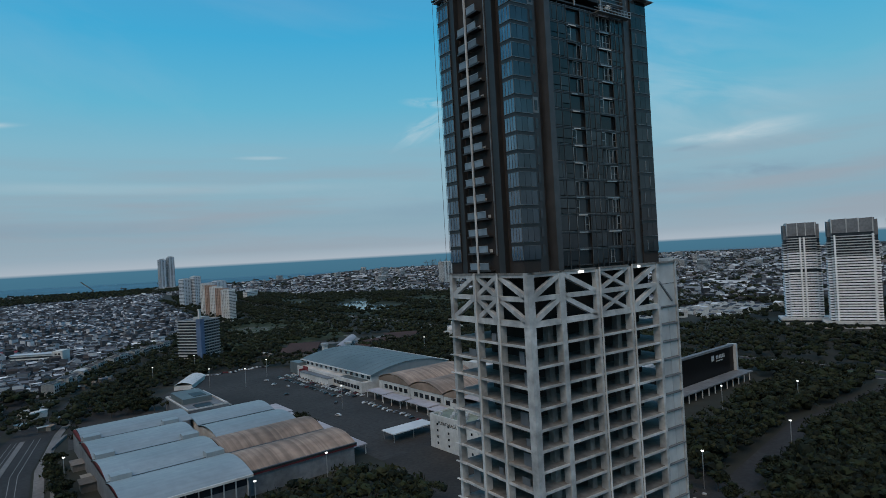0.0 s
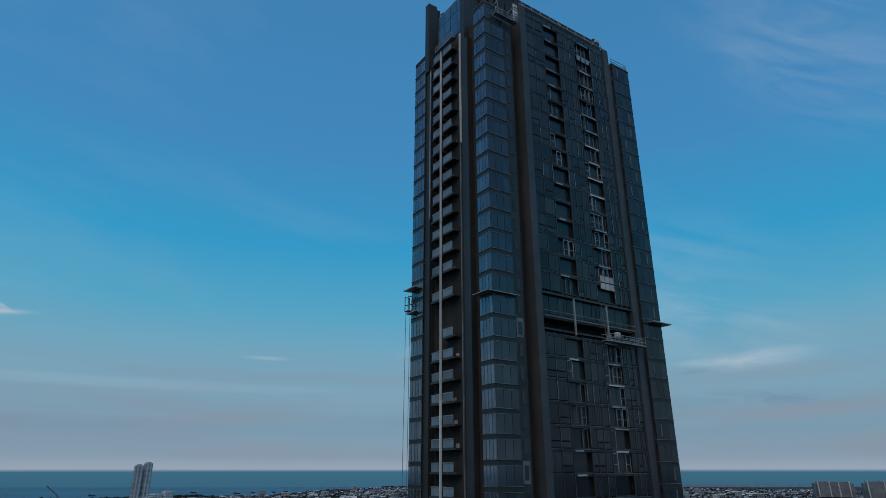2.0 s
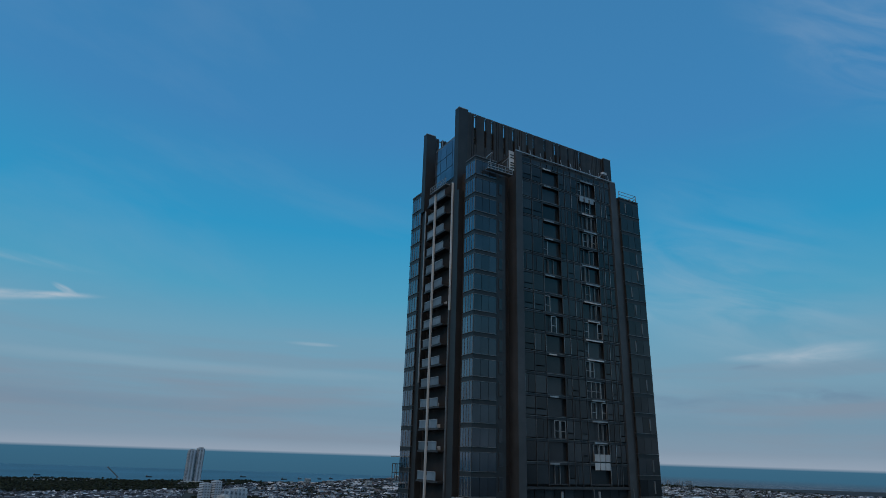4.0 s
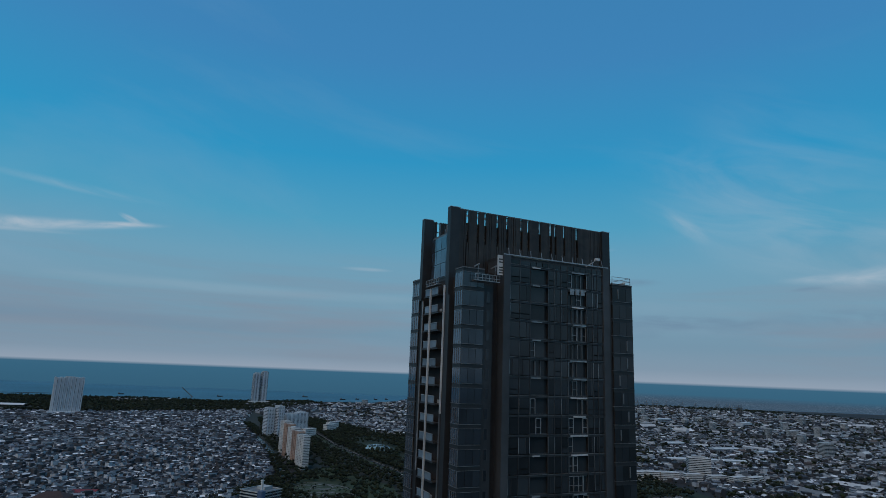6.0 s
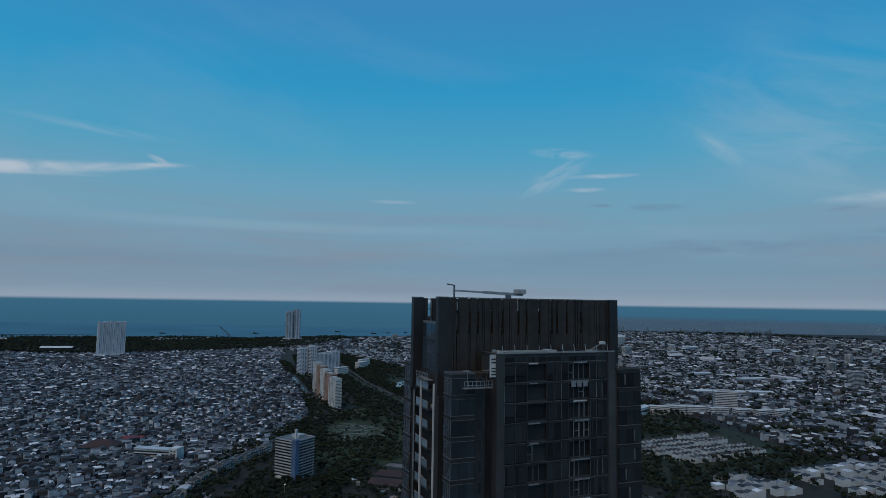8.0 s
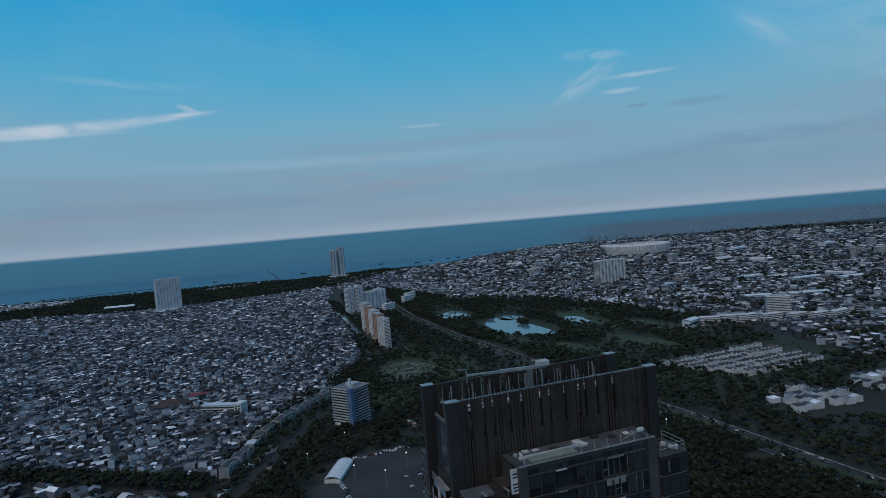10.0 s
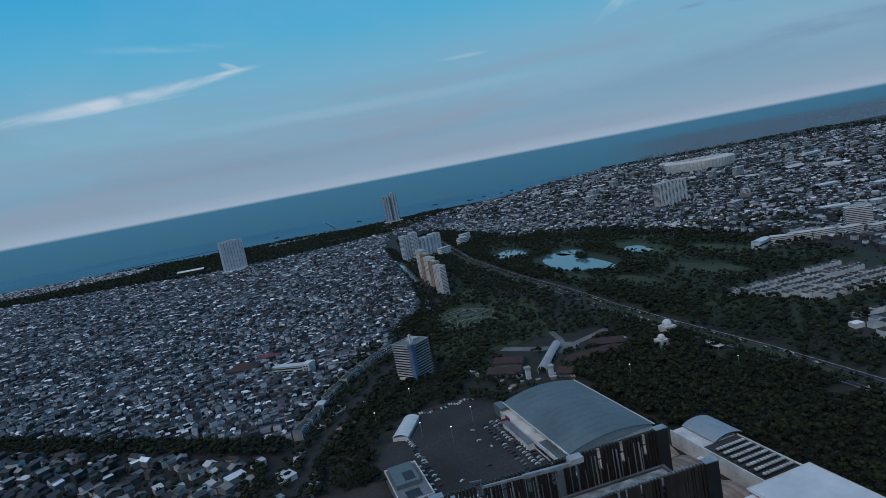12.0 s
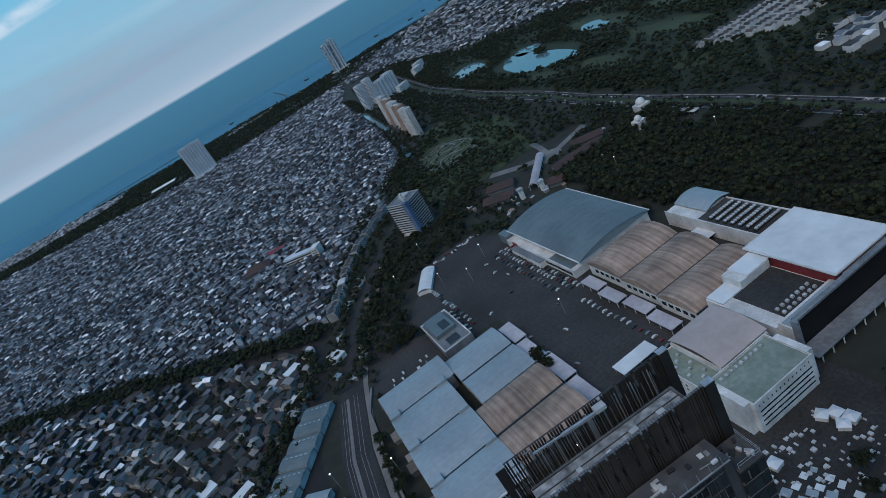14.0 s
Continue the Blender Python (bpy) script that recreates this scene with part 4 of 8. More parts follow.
ok = inside(x, y, blob(672, 1140, 12, 22, 77, 16))
woods("island_trees", x[ok], y[ok], "dark trees on the pond's island", (4, 6), (7, 11))
x, y = scatter(289, 475, 540, 650, 7.5)
PLAZA_CLEAR = [[(268, 690), (300, 652), (335, 627)], [(335, 627), (360, 634), (412, 650)], [(335, 634), (345, 668), (352, 702)], [(262, 566), (335, 640)], [(300, 576), (376, 568)], [(238, 640), (268, 618)], [(350, 606), (400, 585)]]
ok = ~near_line(x, y, BOULEVARD, 16.5) & (RNG.random(len(x)) < 0.9) & ~((np.abs(x - 416) < 11) & (np.abs(y - 537) < 11)) & ~((np.abs(x - 452) < 11) & (np.abs(y - 566) < 14))
for line in PLAZA_CLEAR:
    ok &= ~near_line(x, y, line, 15)
woods("park_woods", x[ok], y[ok], "dark trees round the forked plaza", (3, 5.5), (6, 10), 3, 20)
x, y = scatter(-2200, 1090, 2250, 3900, 17)
ok = inside(x, y, BELT + [(1083, 3520), (760, 3400), (480, 3410), (209, 3610), (-25, 3610), (-644, 3790), (-1350, 4100), (-4800, 4950)]) & (RNG.random(len(x)) < 0.85) & ~near_line(x, y, [(-420, 2850), (-260, 2800)], 48) & ~inside(x, y, WEST_SHORE) & ~near_line(x, y, [(60, 3400), (260, 3420)], 60) & ~near_line(x, y, [(330, 2900), (400, 2880)], 45)
woods("shore_woods", x[ok], y[ok], "dark belt of trees behind the shore", (7, 12), (9, 15), 2, 6)
x, y = scatter(-1200, 30, 540, 1450, 8)
ok = near_line(x, y, TREELINE, 15)
woods("tree_belt", x[ok], y[ok], "dark row of trees crossing the houses", (4, 7), (7, 12))
x, y = scatter(-60, 430, 560, 2100, 8)
ok = near_line(x, y, [(p[0] + 6, p[1]) for p in CANAL], 15) & ~near_line(x, y, [(255, 1000), (272, 1060), (318, 1300), (370, 1700)], 9) & ~near_line(x, y, WEST_ROAD, 8)
woods("canal_trees", x[ok], y[ok], "dark trees along the canal", (3, 5.5), (6, 10))
x, y = scatter(-60, 120, 400, 720, 8)
ok = inside(x, y, [(-30, 470), (30, 440), (60, 400), (40, 470), (60, 550), (110, 565), (165, 560), (190, 640), (110, 640), (60, 620), (0, 540)]) & ~near_line(x, y, WEST_ROAD, 9) & (RNG.random(len(x)) < 0.62)
ok &= ~((x > 60) & (x < 112) & (y > 496) & (y < 566)) & ~((x > 115) & (x < 176) & (y > 658) & (y < 718))
woods("verge_trees", x[ok], y[ok], "loose dark trees round the car park", (3, 5.5), (6, 10), sprays=26)
x, y = scatter(20, 260, 470, 690, 7.2)
ok = ~inside(x, y, LOT) & ~near_line(x, y, WEST_ROAD, 9) & (x > np.interp(y, [468, 560, 660, 745], [-20, 18, 74, 140])) & ~near_line(x, y, [(74, 511), (98, 551)], 17) & ~((np.abs(x - 140) < 27) & (np.abs(y - 682) < 27)) & (RNG.random(len(x)) < 0.62 + 0.4 * np.sin(x / 13) * np.cos(y / 17))
ok &= ~((x > 176) & (y < 520)) & ~near_line(x, y, [(232, 598), (252, 628), (262, 566)], 22) & ~((x < 75) & (y < 520)) & (x < 240)
woods("verge_trees", x[ok], y[ok], "dark trees between the street and the car park", (2.6, 5.2), (5, 9.5), 3, 20)
x, y = scatter(-70, 60, 395, 640, 9)
ok = near_line(x, y, WEST_ROAD + [(-36, 468), (-60, 410)], 26) & ~near_line(x, y, WEST_ROAD, 8) & ~near_line(x, y, WEST_NEAR, 20) & ~near_line(x, y, ROW_LINE, 10) & (RNG.random(len(x)) < 0.5) & ~((x > -32) & (x < 76) & (y < 446))
woods("street_trees", x[ok], y[ok], "rounded dark trees beside the busy street", (2.4, 4.4), (5, 8), 3, 20)
x, y = scatter(-40, 100, 60, 195, 7)
ok = ~((x > -45) & (x < 60) & (y < 45)) & (y > 62) & (RNG.random(len(x)) < 0.92) & ~((x > 86) & (y > 100))
woods("grove", x[ok], y[ok], "thick dark green grove below the halls", (3.5, 6), (7, 11), 4, 40)
x, y = scatter(-900, -100, 150, 1250, 17)
ok = inside(x, y, TOWN) & (y < np.interp(x, [-1200, -530, -295, -134, -45, 500], [1400, 965, 783, 648, 580, 400]))
woods("yard_trees", x[ok], y[ok], "scattered trees between the nearer houses", (2.5, 5.5), (6, 11), 3, 22)
x, y = scatter(900, 4600, 250, 4600, 70)
ok = inside(x, y, EAST) & (RNG.random(len(x)) < 0.8)
k = np.repeat(np.flatnonzero(ok), 6)
woods("eastern_trees", x[k] + RNG.normal(0, 16, len(k)), y[k] + RNG.normal(0, 9, len(k)), "dark tree clumps among the eastern houses", (6, 11), (8, 13), 2, 5)
x, y = scatter(640, 1000, -200, 520, 11)
ok = (RNG.random(len(x)) < 0.7) & ~inside(x, y, [(572, 440), (565, 360), (670, 315), (710, 360), (650, 435)]) & ~((x > 712) & (x < 902) & (y > 318) & (y < 432)) & ~((x > 690) & (x < 775) & (y > 90) & (y < 285)) & ~((np.abs(x - 690) < 40) & (np.abs(y - 40) < 30))
woods("eastern_trees", x[ok], y[ok], "dark trees round the white apartment towers", (4, 7), (7, 11))
x, y = scatter(-120, 360, 380, 1300, 8)
ok = near_line(x, y, WEST_ROAD, 30) & ~near_line(x, y, WEST_ROAD, 8) & (RNG.random(len(x)) < 0.75) & ~near_line(x, y, ROW_LINE, 11) & ~(inside(x, y, TOWN) & (y > 590)) & ~((np.abs(x - 145) < 30) & (np.abs(y - 688) < 28)) & ~inside(x, y, LOT) & (x < np.interp(y, [400, 560, 700, 900, 1300], [-25, 40, 120, 245, 350]))
woods("street_trees", x[ok], y[ok], "dark trees along the narrow street", (3, 5.5), (6, 10), 3, 20)
x, y = scatter(-170, -55, 250, 560, 8)
ok = near_line(x, y, [(-96, 466), (-152, 385), (-165, 300)], 10) | (near_line(x, y, [(-60, 560), (-75, 500), (-84, 470)], 14) & (RNG.random(len(x)) < 0.8))
woods("lane_trees", x[ok], y[ok], "dark hedge of trees behind the sheds", (3.5, 6), (7, 11), 3, 26)
x, y = scatter(130, 400, -60, 125, 7)
ok = inside(x, y, [(195, 118), (400, 122), (400, -60), (130, -60), (140, 60), (180, 85)]) & (RNG.random(len(x)) < 0.9) & ~near_line(x, y, [(60, 30), (180, 60), (300, 75), (470, 60)], 9)
woods("verge_trees", x[ok], y[ok], "dark trees beside the drive", (3, 5.5), (6, 10), 3, 20)
x, y = scatter(190, 360, 690, 1000, 9)
ok = inside(x, y, [(262, 828), (300, 830), (338, 868), (345, 920), (326, 972), (284, 968), (244, 935), (236, 885)]) & (RNG.random(len(x)) < 0.4)
woods("park_bushes", x[ok], y[ok], "low dark bushes scattered on the park lawn", (1.2, 3.2), (1.5, 4), 2, 12)
x, y = scatter(500, 960, 480, 1500, 13)
ok = (RNG.random(len(x)) < 0.22) & (((x - 632) / 76) ** 2 + ((y - 1110) / 155) ** 2 > 1) & (((x - 607) / 54) ** 2 + ((y - 1400) / 90) ** 2 > 1) & (((x - 780) / 38) ** 2 + ((y - 1082) / 60) ** 2 > 1) & (((x - 690) / 38) ** 2 + ((y - 1230) / 58) ** 2 > 1)
woods("golf_bushes", x[ok], y[ok], "single small trees dotted over the golf course", (2, 4), (3, 7), 2, 10)
x, y = scatter(440, 660, -300, 2200, 7)
ok = near_line(x, y, BOULEVARD, 2.5) & (RNG.random(len(x)) < 0.8)
woods("median_trees", x[ok], y[ok], "dark trees in the middle of the boulevard", (2.2, 3.6), (4, 7), 3, 16)
x, y = scatter(-36, 60, 372, 560, 9)
ok = inside(x, y, [(-30, 385), (-12, 378), (5, 440), (40, 470), (40, 540), (10, 560), (-10, 500)]) & (RNG.random(len(x)) < 0.35)
woods("yard_trees", x[ok], y[ok], "loose dark trees on the forecourt", (2.5, 4.5), (5, 8), 3, 24)

# ---- the glazed tower ----
TURN = -4.6                            # the tower stands a little turned against the halls
tower = thing("skyscraper", "dark glazed residential tower above an unclad concrete frame", "skyscraper", rz=TURN)


def on_tower(name, label, category, at, rz=0, group="", data=None):
    """A thing of its own that stands or hangs on the tower, given in the tower's axes."""
    p = pose(0, 0, 0, 0, 0, TURN) @ Vector(at)
    return thing(name, label, category, tuple(p), rz + TURN, group, data=data)


Z_BASE, Z_TRUSS, FLOOR = 100.1, 108.9, 3.08
Z_REF, Z_REF2 = 156.2, 161.6           # open refuge floor
LOW = [109.4 + i * FLOOR for i in range(15)]
HIGH = [Z_REF2 + 0.2 + i * FLOOR for i in range(16)]
LEVELS = LOW + HIGH
FX, FY = -2.0, -1.2                    # near corner of the concrete frame
COLX = [-2.0, 5.2, 14.1, 23.1, 31.3]
COLY = [-1.2, 6.4, 12.8, 20.3]
FE = 37.2                              # far end of the frame
r = random.Random(41)

# Concrete frame below: slabs, columns and a clad end wall.
SL = [Z_BASE - 3.45 * i for i in range(29)]
for i, z in enumerate(SL):
    if z > 0:
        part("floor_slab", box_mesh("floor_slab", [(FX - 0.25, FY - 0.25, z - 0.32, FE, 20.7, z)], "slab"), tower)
        part("slab_edge", box_mesh("slab_edge", [(FX - 0.55, FY - 0.55, z - 0.3, COLX[4], FY - 0.25, z + 0.1)], "concrete"), tower, "pale concrete slab edge")
        part("slab_edge", box_mesh("slab_edge", [(FX - 0.55, FY - 0.25, z - 0.3, FX - 0.25, 20.7, z + 0.1)], "concrete"), tower, "pale concrete slab edge")
        part("slab_lip", box_mesh("slab_lip", [(FX - 1.0, 19.4 - r.uniform(0, 2), z - 0.12, FX - 0.55, 21.4, z)], "concrete"), tower, "ragged slab lip")
for i, cx in enumerate(COLX):
    w = (1.3, 1.1, 0.55, 0.55, 0.7)[i]
    part("column", box_mesh("column", [(cx - w / 2, FY - 0.62, 0, cx + w / 2, FY + 0.9, Z_BASE)], "concrete"), tower)
    if i in (1, 2, 3):
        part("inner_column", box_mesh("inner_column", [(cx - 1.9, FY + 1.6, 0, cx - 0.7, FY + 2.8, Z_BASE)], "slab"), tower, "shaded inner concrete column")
for i, cy in enumerate(COLY[1:]):
    part("column", box_mesh("column", [(FX - 0.62, cy - 0.4, 0, FX + 0.8, cy + 0.4, Z_BASE)], "concrete"), tower)
part("core", box_mesh("core", [(4, 4.5, 0, 33, 17, Z_BASE)], "inner"), tower, "inner core walls, coloured dark as shade")
# Odd partitions, props and hoarding left on the open floors.
wall_m = {}
for i, z in enumerate(SL[:-1]):
    if z - 3.45 < 45:
        break
    for k in range(3):
        a = r.uniform(0, 4.5)
        w, h = r.choice((1.2, 2.0)), r.choice((1.3, 2.2))
        if (w, h) not in wall_m:
            wall_m[w, h] = box_mesh("partition", [(-0.1, 0, 0, 0.1, w, h)], "clad")
        if r.random() < 0.55:
            part("partition", wall_m[w, h], tower, at=(FX + 0.9, COLY[k] + 0.8 + a * 0.6, z - 3.45))
    for k in range(2):
        xw = COLX[4] + 0.95 + k * (FE - COLX[4] - 0.95) / 2
        part("wall_panel", box_mesh("wall_panel", [(xw, FY - 0.2, z - 3.35, xw + 2.35, FY + 0.1, z - 0.42)], "panel"), tower, "pale grey infill panel")
    part("panel_rail", box_mesh("panel_rail", [(COLX[4] + 0.4, FY - 0.5, z - 0.28, FE + 0.15, FY - 0.2, z - 0.02)], "clad"), tower)
part("column", box_mesh("column", [(FE - 0.2, FY - 0.5, 0, FE + 0.3, FY + 0.5, Z_TRUSS)], "concrete"), tower)
for cx in (COLX[2], COLX[3]):
    part("riser", beams("riser", [((cx + 0.42, FY - 0.8, 30), (cx + 0.42, FY - 0.8, Z_TRUSS), 0.11)], "white"), tower, "white riser pipe")
for cy in (COLY[1], COLY[2]):
    part("riser", beams("riser", [((FX - 0.8, cy - 0.5, 30), (FX - 0.8, cy - 0.5, Z_TRUSS), 0.1)], "white"), tower, "white riser pipe")

# Two-storey transfer truss.
zm = (Z_BASE + Z_TRUSS) / 2
y0 = FY - 0.1
for zz in (Z_BASE + 0.3, zm, Z_TRUSS - 0.4):
    part("truss_chord", beams("truss_chord", [((FX, y0, zz), (COLX[4], y0, zz), 0.4)], "concrete"), tower)
for (a, b), kind in zip(zip(COLX, COLX[1:]), ["/", "\\", "X", "/"]):
    for z0, z1 in ((Z_BASE + 0.3, zm), (zm, Z_TRUSS - 0.4)):
        w = 0.3 if kind == "X" else 0.42
        if kind in "/X":
            part("truss_brace", beams("truss_brace", [((a, y0, z0), (b, y0, z1), w)], "concrete"), tower)
        if kind in "\\X":
            part("truss_brace", beams("truss_brace", [((a, y0 + 0.02, z1), (b, y0 + 0.02, z0), w)], "concrete"), tower)
for i, cx in enumerate(COLX):
    w = (0.75, 0.7, 0.42, 0.42, 0.4)[i]
    part("truss_post", box_mesh("truss_post", [(cx - w, y0 - 0.5, Z_BASE - 0.2, cx + w, y0 + 0.5, Z_TRUSS)], "concrete"), tower)
x0 = FX - 0.1
for zz in (Z_BASE + 0.3, zm, Z_TRUSS - 0.4):
    part("truss_chord", beams("truss_chord", [((x0, FY, zz), (x0, 20.3, zz), 0.4)], "concrete"), tower)
for (a, b), kind in zip(zip(COLY, COLY[1:]), ["/", "X", "\\"]):
    for z0, z1 in ((Z_BASE + 0.3, zm), (zm, Z_TRUSS - 0.4)):
        if kind in "/X":
            part("truss_brace", beams("truss_brace", [((x0, a, z0), (x0, b, z1), 0.4)], "concrete"), tower)
        if kind in "\\X":
            part("truss_brace", beams("truss_brace", [((x0 + 0.02, a, z1), (x0 + 0.02, b, z0), 0.4)], "concrete"), tower)
for cy in COLY[1:]:
    part("truss_post", box_mesh("truss_post", [(x0 - 0.5, cy - 0.45, Z_BASE - 0.2, x0 + 0.5, cy + 0.45, Z_TRUSS)], "concrete"), tower)
for z0, z1 in ((Z_BASE, zm - 0.2), (zm, Z_TRUSS + 0.6)):
    part("wall_panel", box_mesh("wall_panel", [(COLX[4] + 0.5, FY - 0.25, z0, FE - 0.25, FY + 0.15, z1)], "panel"), tower, "pale grey infill panel")
part("panel_brace", beams("panel_brace", [((COLX[4] + 0.6, FY - 0.35, zm + 0.5), (FE - 1.4, FY - 0.35, Z_BASE + 0.8), 0.14)], "clad"), tower)
part("core", box_mesh("core", [(2.5, 2.5, Z_BASE, 34, 18, Z_TRUSS)], "inner"), tower, "inner core walls, coloured dark as shade")
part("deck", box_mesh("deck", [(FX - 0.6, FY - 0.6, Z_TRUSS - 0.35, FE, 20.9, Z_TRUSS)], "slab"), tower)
for x_ in (9.8, 25.6):
    on_tower("floodlight", "small white site lamp under the glazing", "lamp", (x_, FY - 0.7, Z_TRUSS - 0.75), data=bevel_mesh("floodlight", (1.1 if x_ < 15 else 0.5, 0.4, 0.45), "lamp", 0.06))

# Body of the upper tower behind the glass.
BT, MT, CT = 209.3, 212.4, 221.0
YF, GX0, GX1 = -1.2, 6.2, 25.7
part("body", box_mesh("body", [(-1.6, 2.2, Z_TRUSS, 31.6, 19.2, BT - 0.8), (GX0 - 0.4, -0.4, Z_TRUSS, GX1 + 0.4, 2.2, Z_REF), (GX0 - 0.4, 0.6, Z_REF, GX1 + 0.4, 2.2, Z_REF2), (GX0 - 0.4, -0.4, Z_REF2, GX1 + 0.4, 4.0, MT - 0.7)], "inner"), tower, "walls behind the glazing, coloured dark as shade")
for a, b in ((3.6, 5.2), (14.5, 16.0)):
    part("side_wall", box_mesh("side_wall", [(-2.6, a, Z_TRUSS, -1.5, b, CT - 15.5)], "dark"), tower, "dark projecting side wall")
    part("side_wall", box_mesh("side_wall", [(30.6, a, Z_TRUSS, 32.3, b, CT - 15.5)], "dark"), tower, "dark projecting side wall")

pane_cache = {}


def pane(facade, x, y, z, w, h, along="x", material="glass"):
    """A glass pane set in its facade; alike panes share one mesh."""
    key = (round(w, 2), round(h, 2), along, material)
    if key not in pane_cache:
        size = (w, 0.08, h) if along == "x" else (0.08, w, h)
        pane_cache[key] = box_mesh("pane", [(-size[0] / 2, -size[1] / 2, 0, size[0] / 2, size[1] / 2, h)], material)
    return part("pane", pane_cache[key], facade, at=(x, y, z))


# Main front: wide glazed wall between two piers, with two columns of balconies.
front = part("front_facade", box_mesh("front_facade", [(GX0, YF + 0.5, Z_TRUSS, GX1, YF + 0.6, Z_REF), (GX0, YF + 0.5, Z_REF2, GX1, YF + 0.6, MT - 0.6)], "inner"), tower)
band_m = box_mesh("floor_band", [(GX0, YF - 0.06, 2.68, GX1, YF + 0.5, 3.0)], "frame")
sill_m = box_mesh("sill", [(GX0, YF - 0.14, 2.98, GX1, YF - 0.06, 3.05)], "mullion")
for z in LEVELS:
    part("floor_band", band_m, front, at=(0, 0, z))
    part("sill", sill_m, front, at=(0, 0, z))
GRID = [6.3, 8.2, 10.3, 13.9, 15.2, 16.6, 18.0, 22.1, 23.4, 24.5, 25.6]
r = random.Random(3)
HOLE = (2, 6)
for z0, z1 in ((Z_TRUSS, Z_REF), (Z_REF2, MT - 0.6)):
    for a in GRID:
        part("mullion", beams("mullion", [((a, YF - 0.08, z0), (a, YF - 0.08, z1), 0.06)], "frame"), front)
edge_m = {k: box_mesh("balcony_edge", [(GRID[k], YF + 0.0, 0.0, GRID[k + 1], YF + 0.5, 0.14)], "frame") for k in HOLE}
door_m = beams("door_frame", [((0, 0, 0), (0, 0, 2.45), 0.05), ((0.95, 0, 0), (0.95, 0, 2.45), 0.05), ((0, 0, 2.45), (0.95, 0, 2.45), 0.05), ((0, 0, 1.0), (0.95, 0, 1.0), 0.035)], "steel")
door_d = beams("door_frame", [((0, 0, 0), (0, 0, 2.45), 0.05), ((0.95, 0, 0), (0.95, 0, 2.45), 0.05), ((0, 0, 2.45), (0.95, 0, 2.45), 0.05)], "mullion")
trim_m = box_mesh("edge_trim", [(-0.035, YF - 0.16, 0.15, 0.035, YF - 0.09, 2.62)], "steel")
trim_d = box_mesh("edge_trim", [(-0.03, YF - 0.15, 0.15, 0.03, YF - 0.09, 2.62)], "mullion")
for li, z in enumerate(LEVELS):
    for k, (a, b) in enumerate(zip(GRID, GRID[1:])):
        if r.random() < 0.42:
            part("edge_trim", trim_m if r.random() < 0.35 else trim_d, front, "bare metal edge of a glass frame", at=(a, 0, z))
        if k in HOLE:
            part("balcony_edge", edge_m[k], front, at=(0, 0, z))
            pane(front, (a + b) / 2, YF + 0.44, z + 0.14, b - a - 0.1, 2.5)
            n = 3 if k == 2 else 4
            for j in range(n):
                u = a + 0.15 + j * (b - a - 0.2) / n
                if r.random() < (0.2 if k == 2 else 0.45):
                    part("door_frame", r.choice((door_m, door_d)), front, "metal balcony door frame", at=(u, YF + r.choice((0.02, 0.25)), z + 0.1))
            # Bright lintels: over the right column high up, over the left one low down.
            chance = (0.9 if li < 10 else 0.35) if k == 2 else (0.35 if li < 10 else 0.95)
            if r.random() < chance:
                w = r.uniform(1.4, 2.2) if k == 2 else r.uniform(2.3, b - a - 0.4)
                u = a + r.uniform(0.2, 0.6) + (0.6 if k == 6 else 0)
                u = min(u, b - w - 0.1)
                part("lintel", box_mesh("lintel", [(u, YF - 0.12, z + 2.7, u + w, YF + 0.05, z + 2.92)], "white" if r.random() < 0.45 else "steel"), front, "pale metal lintel over a balcony door")
            continue
        split = r.random()
        if split < 0.3:
            pane(front, (a + b) / 2, YF - 0.02, z + 1.0, b - a - 0.2, 1.6)
            pane(front, (a + b) / 2, YF - 0.02, z + 0.12, b - a - 0.2, 0.72)
        elif split < 0.55:
            m_ = a + (b - a) * r.choice((0.35, 0.65))
            part("mullion", box_mesh("mullion", [(m_ - 0.05, YF - 0.1, z + 0.1, m_ + 0.05, YF - 0.04, z + 2.62)], "frame"), front)
            pane(front, (a + m_) / 2, YF - 0.02, z + 0.12, m_ - a - 0.16, 2.5)
            pane(front, (m_ + b) / 2, YF - 0.02, z + 0.12, b - m_ - 0.16, 2.5)
        else:
            pane(front, (a + b) / 2, YF - 0.02, z + 0.12, b - a - 0.2, 2.5)
for a, b in zip(GRID, GRID[1:]):
    n = 1 if b - a < 2.5 else 3
    for j in range(n):
        w = (b - a) / n
        pane(front, a + w * (j + 0.5), YF - 0.02, HIGH[-1] + 3.1, w - 0.18, MT - HIGH[-1] - 3.7)
# Two pale rows of ventilation panels at the head of the right balcony column.
for k in range(3):
    part("vent_panel", box_mesh("vent_panel", [(18.5 + k * 1.15, YF - 0.16, 206.9, 19.35 + k * 1.15, YF - 0.05, 207.9)], "steel"), front, "pale ventilation panel")
for k in range(3):
    for j in range(2):
        part("vent_panel", box_mesh("vent_panel", [(19.0 + k * 1.05, YF - 0.16, 163.9 + j * 1.2, 19.9 + k * 1.05, YF - 0.05, 164.9 + j * 1.2)], "panel"), front, "pale panel of a half-finished bay")
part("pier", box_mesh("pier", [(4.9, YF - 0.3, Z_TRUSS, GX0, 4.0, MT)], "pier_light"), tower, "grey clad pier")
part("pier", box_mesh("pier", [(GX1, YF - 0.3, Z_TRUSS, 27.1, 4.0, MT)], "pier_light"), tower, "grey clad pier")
# The slot's shade is a block in the near-black interior colour.
part("slot", box_mesh("slot", [(3.3, 0.6, Z_TRUSS, 4.9, 4.0, BT)], "inner"), tower, "deep slot beside the pier, coloured dark as shade")
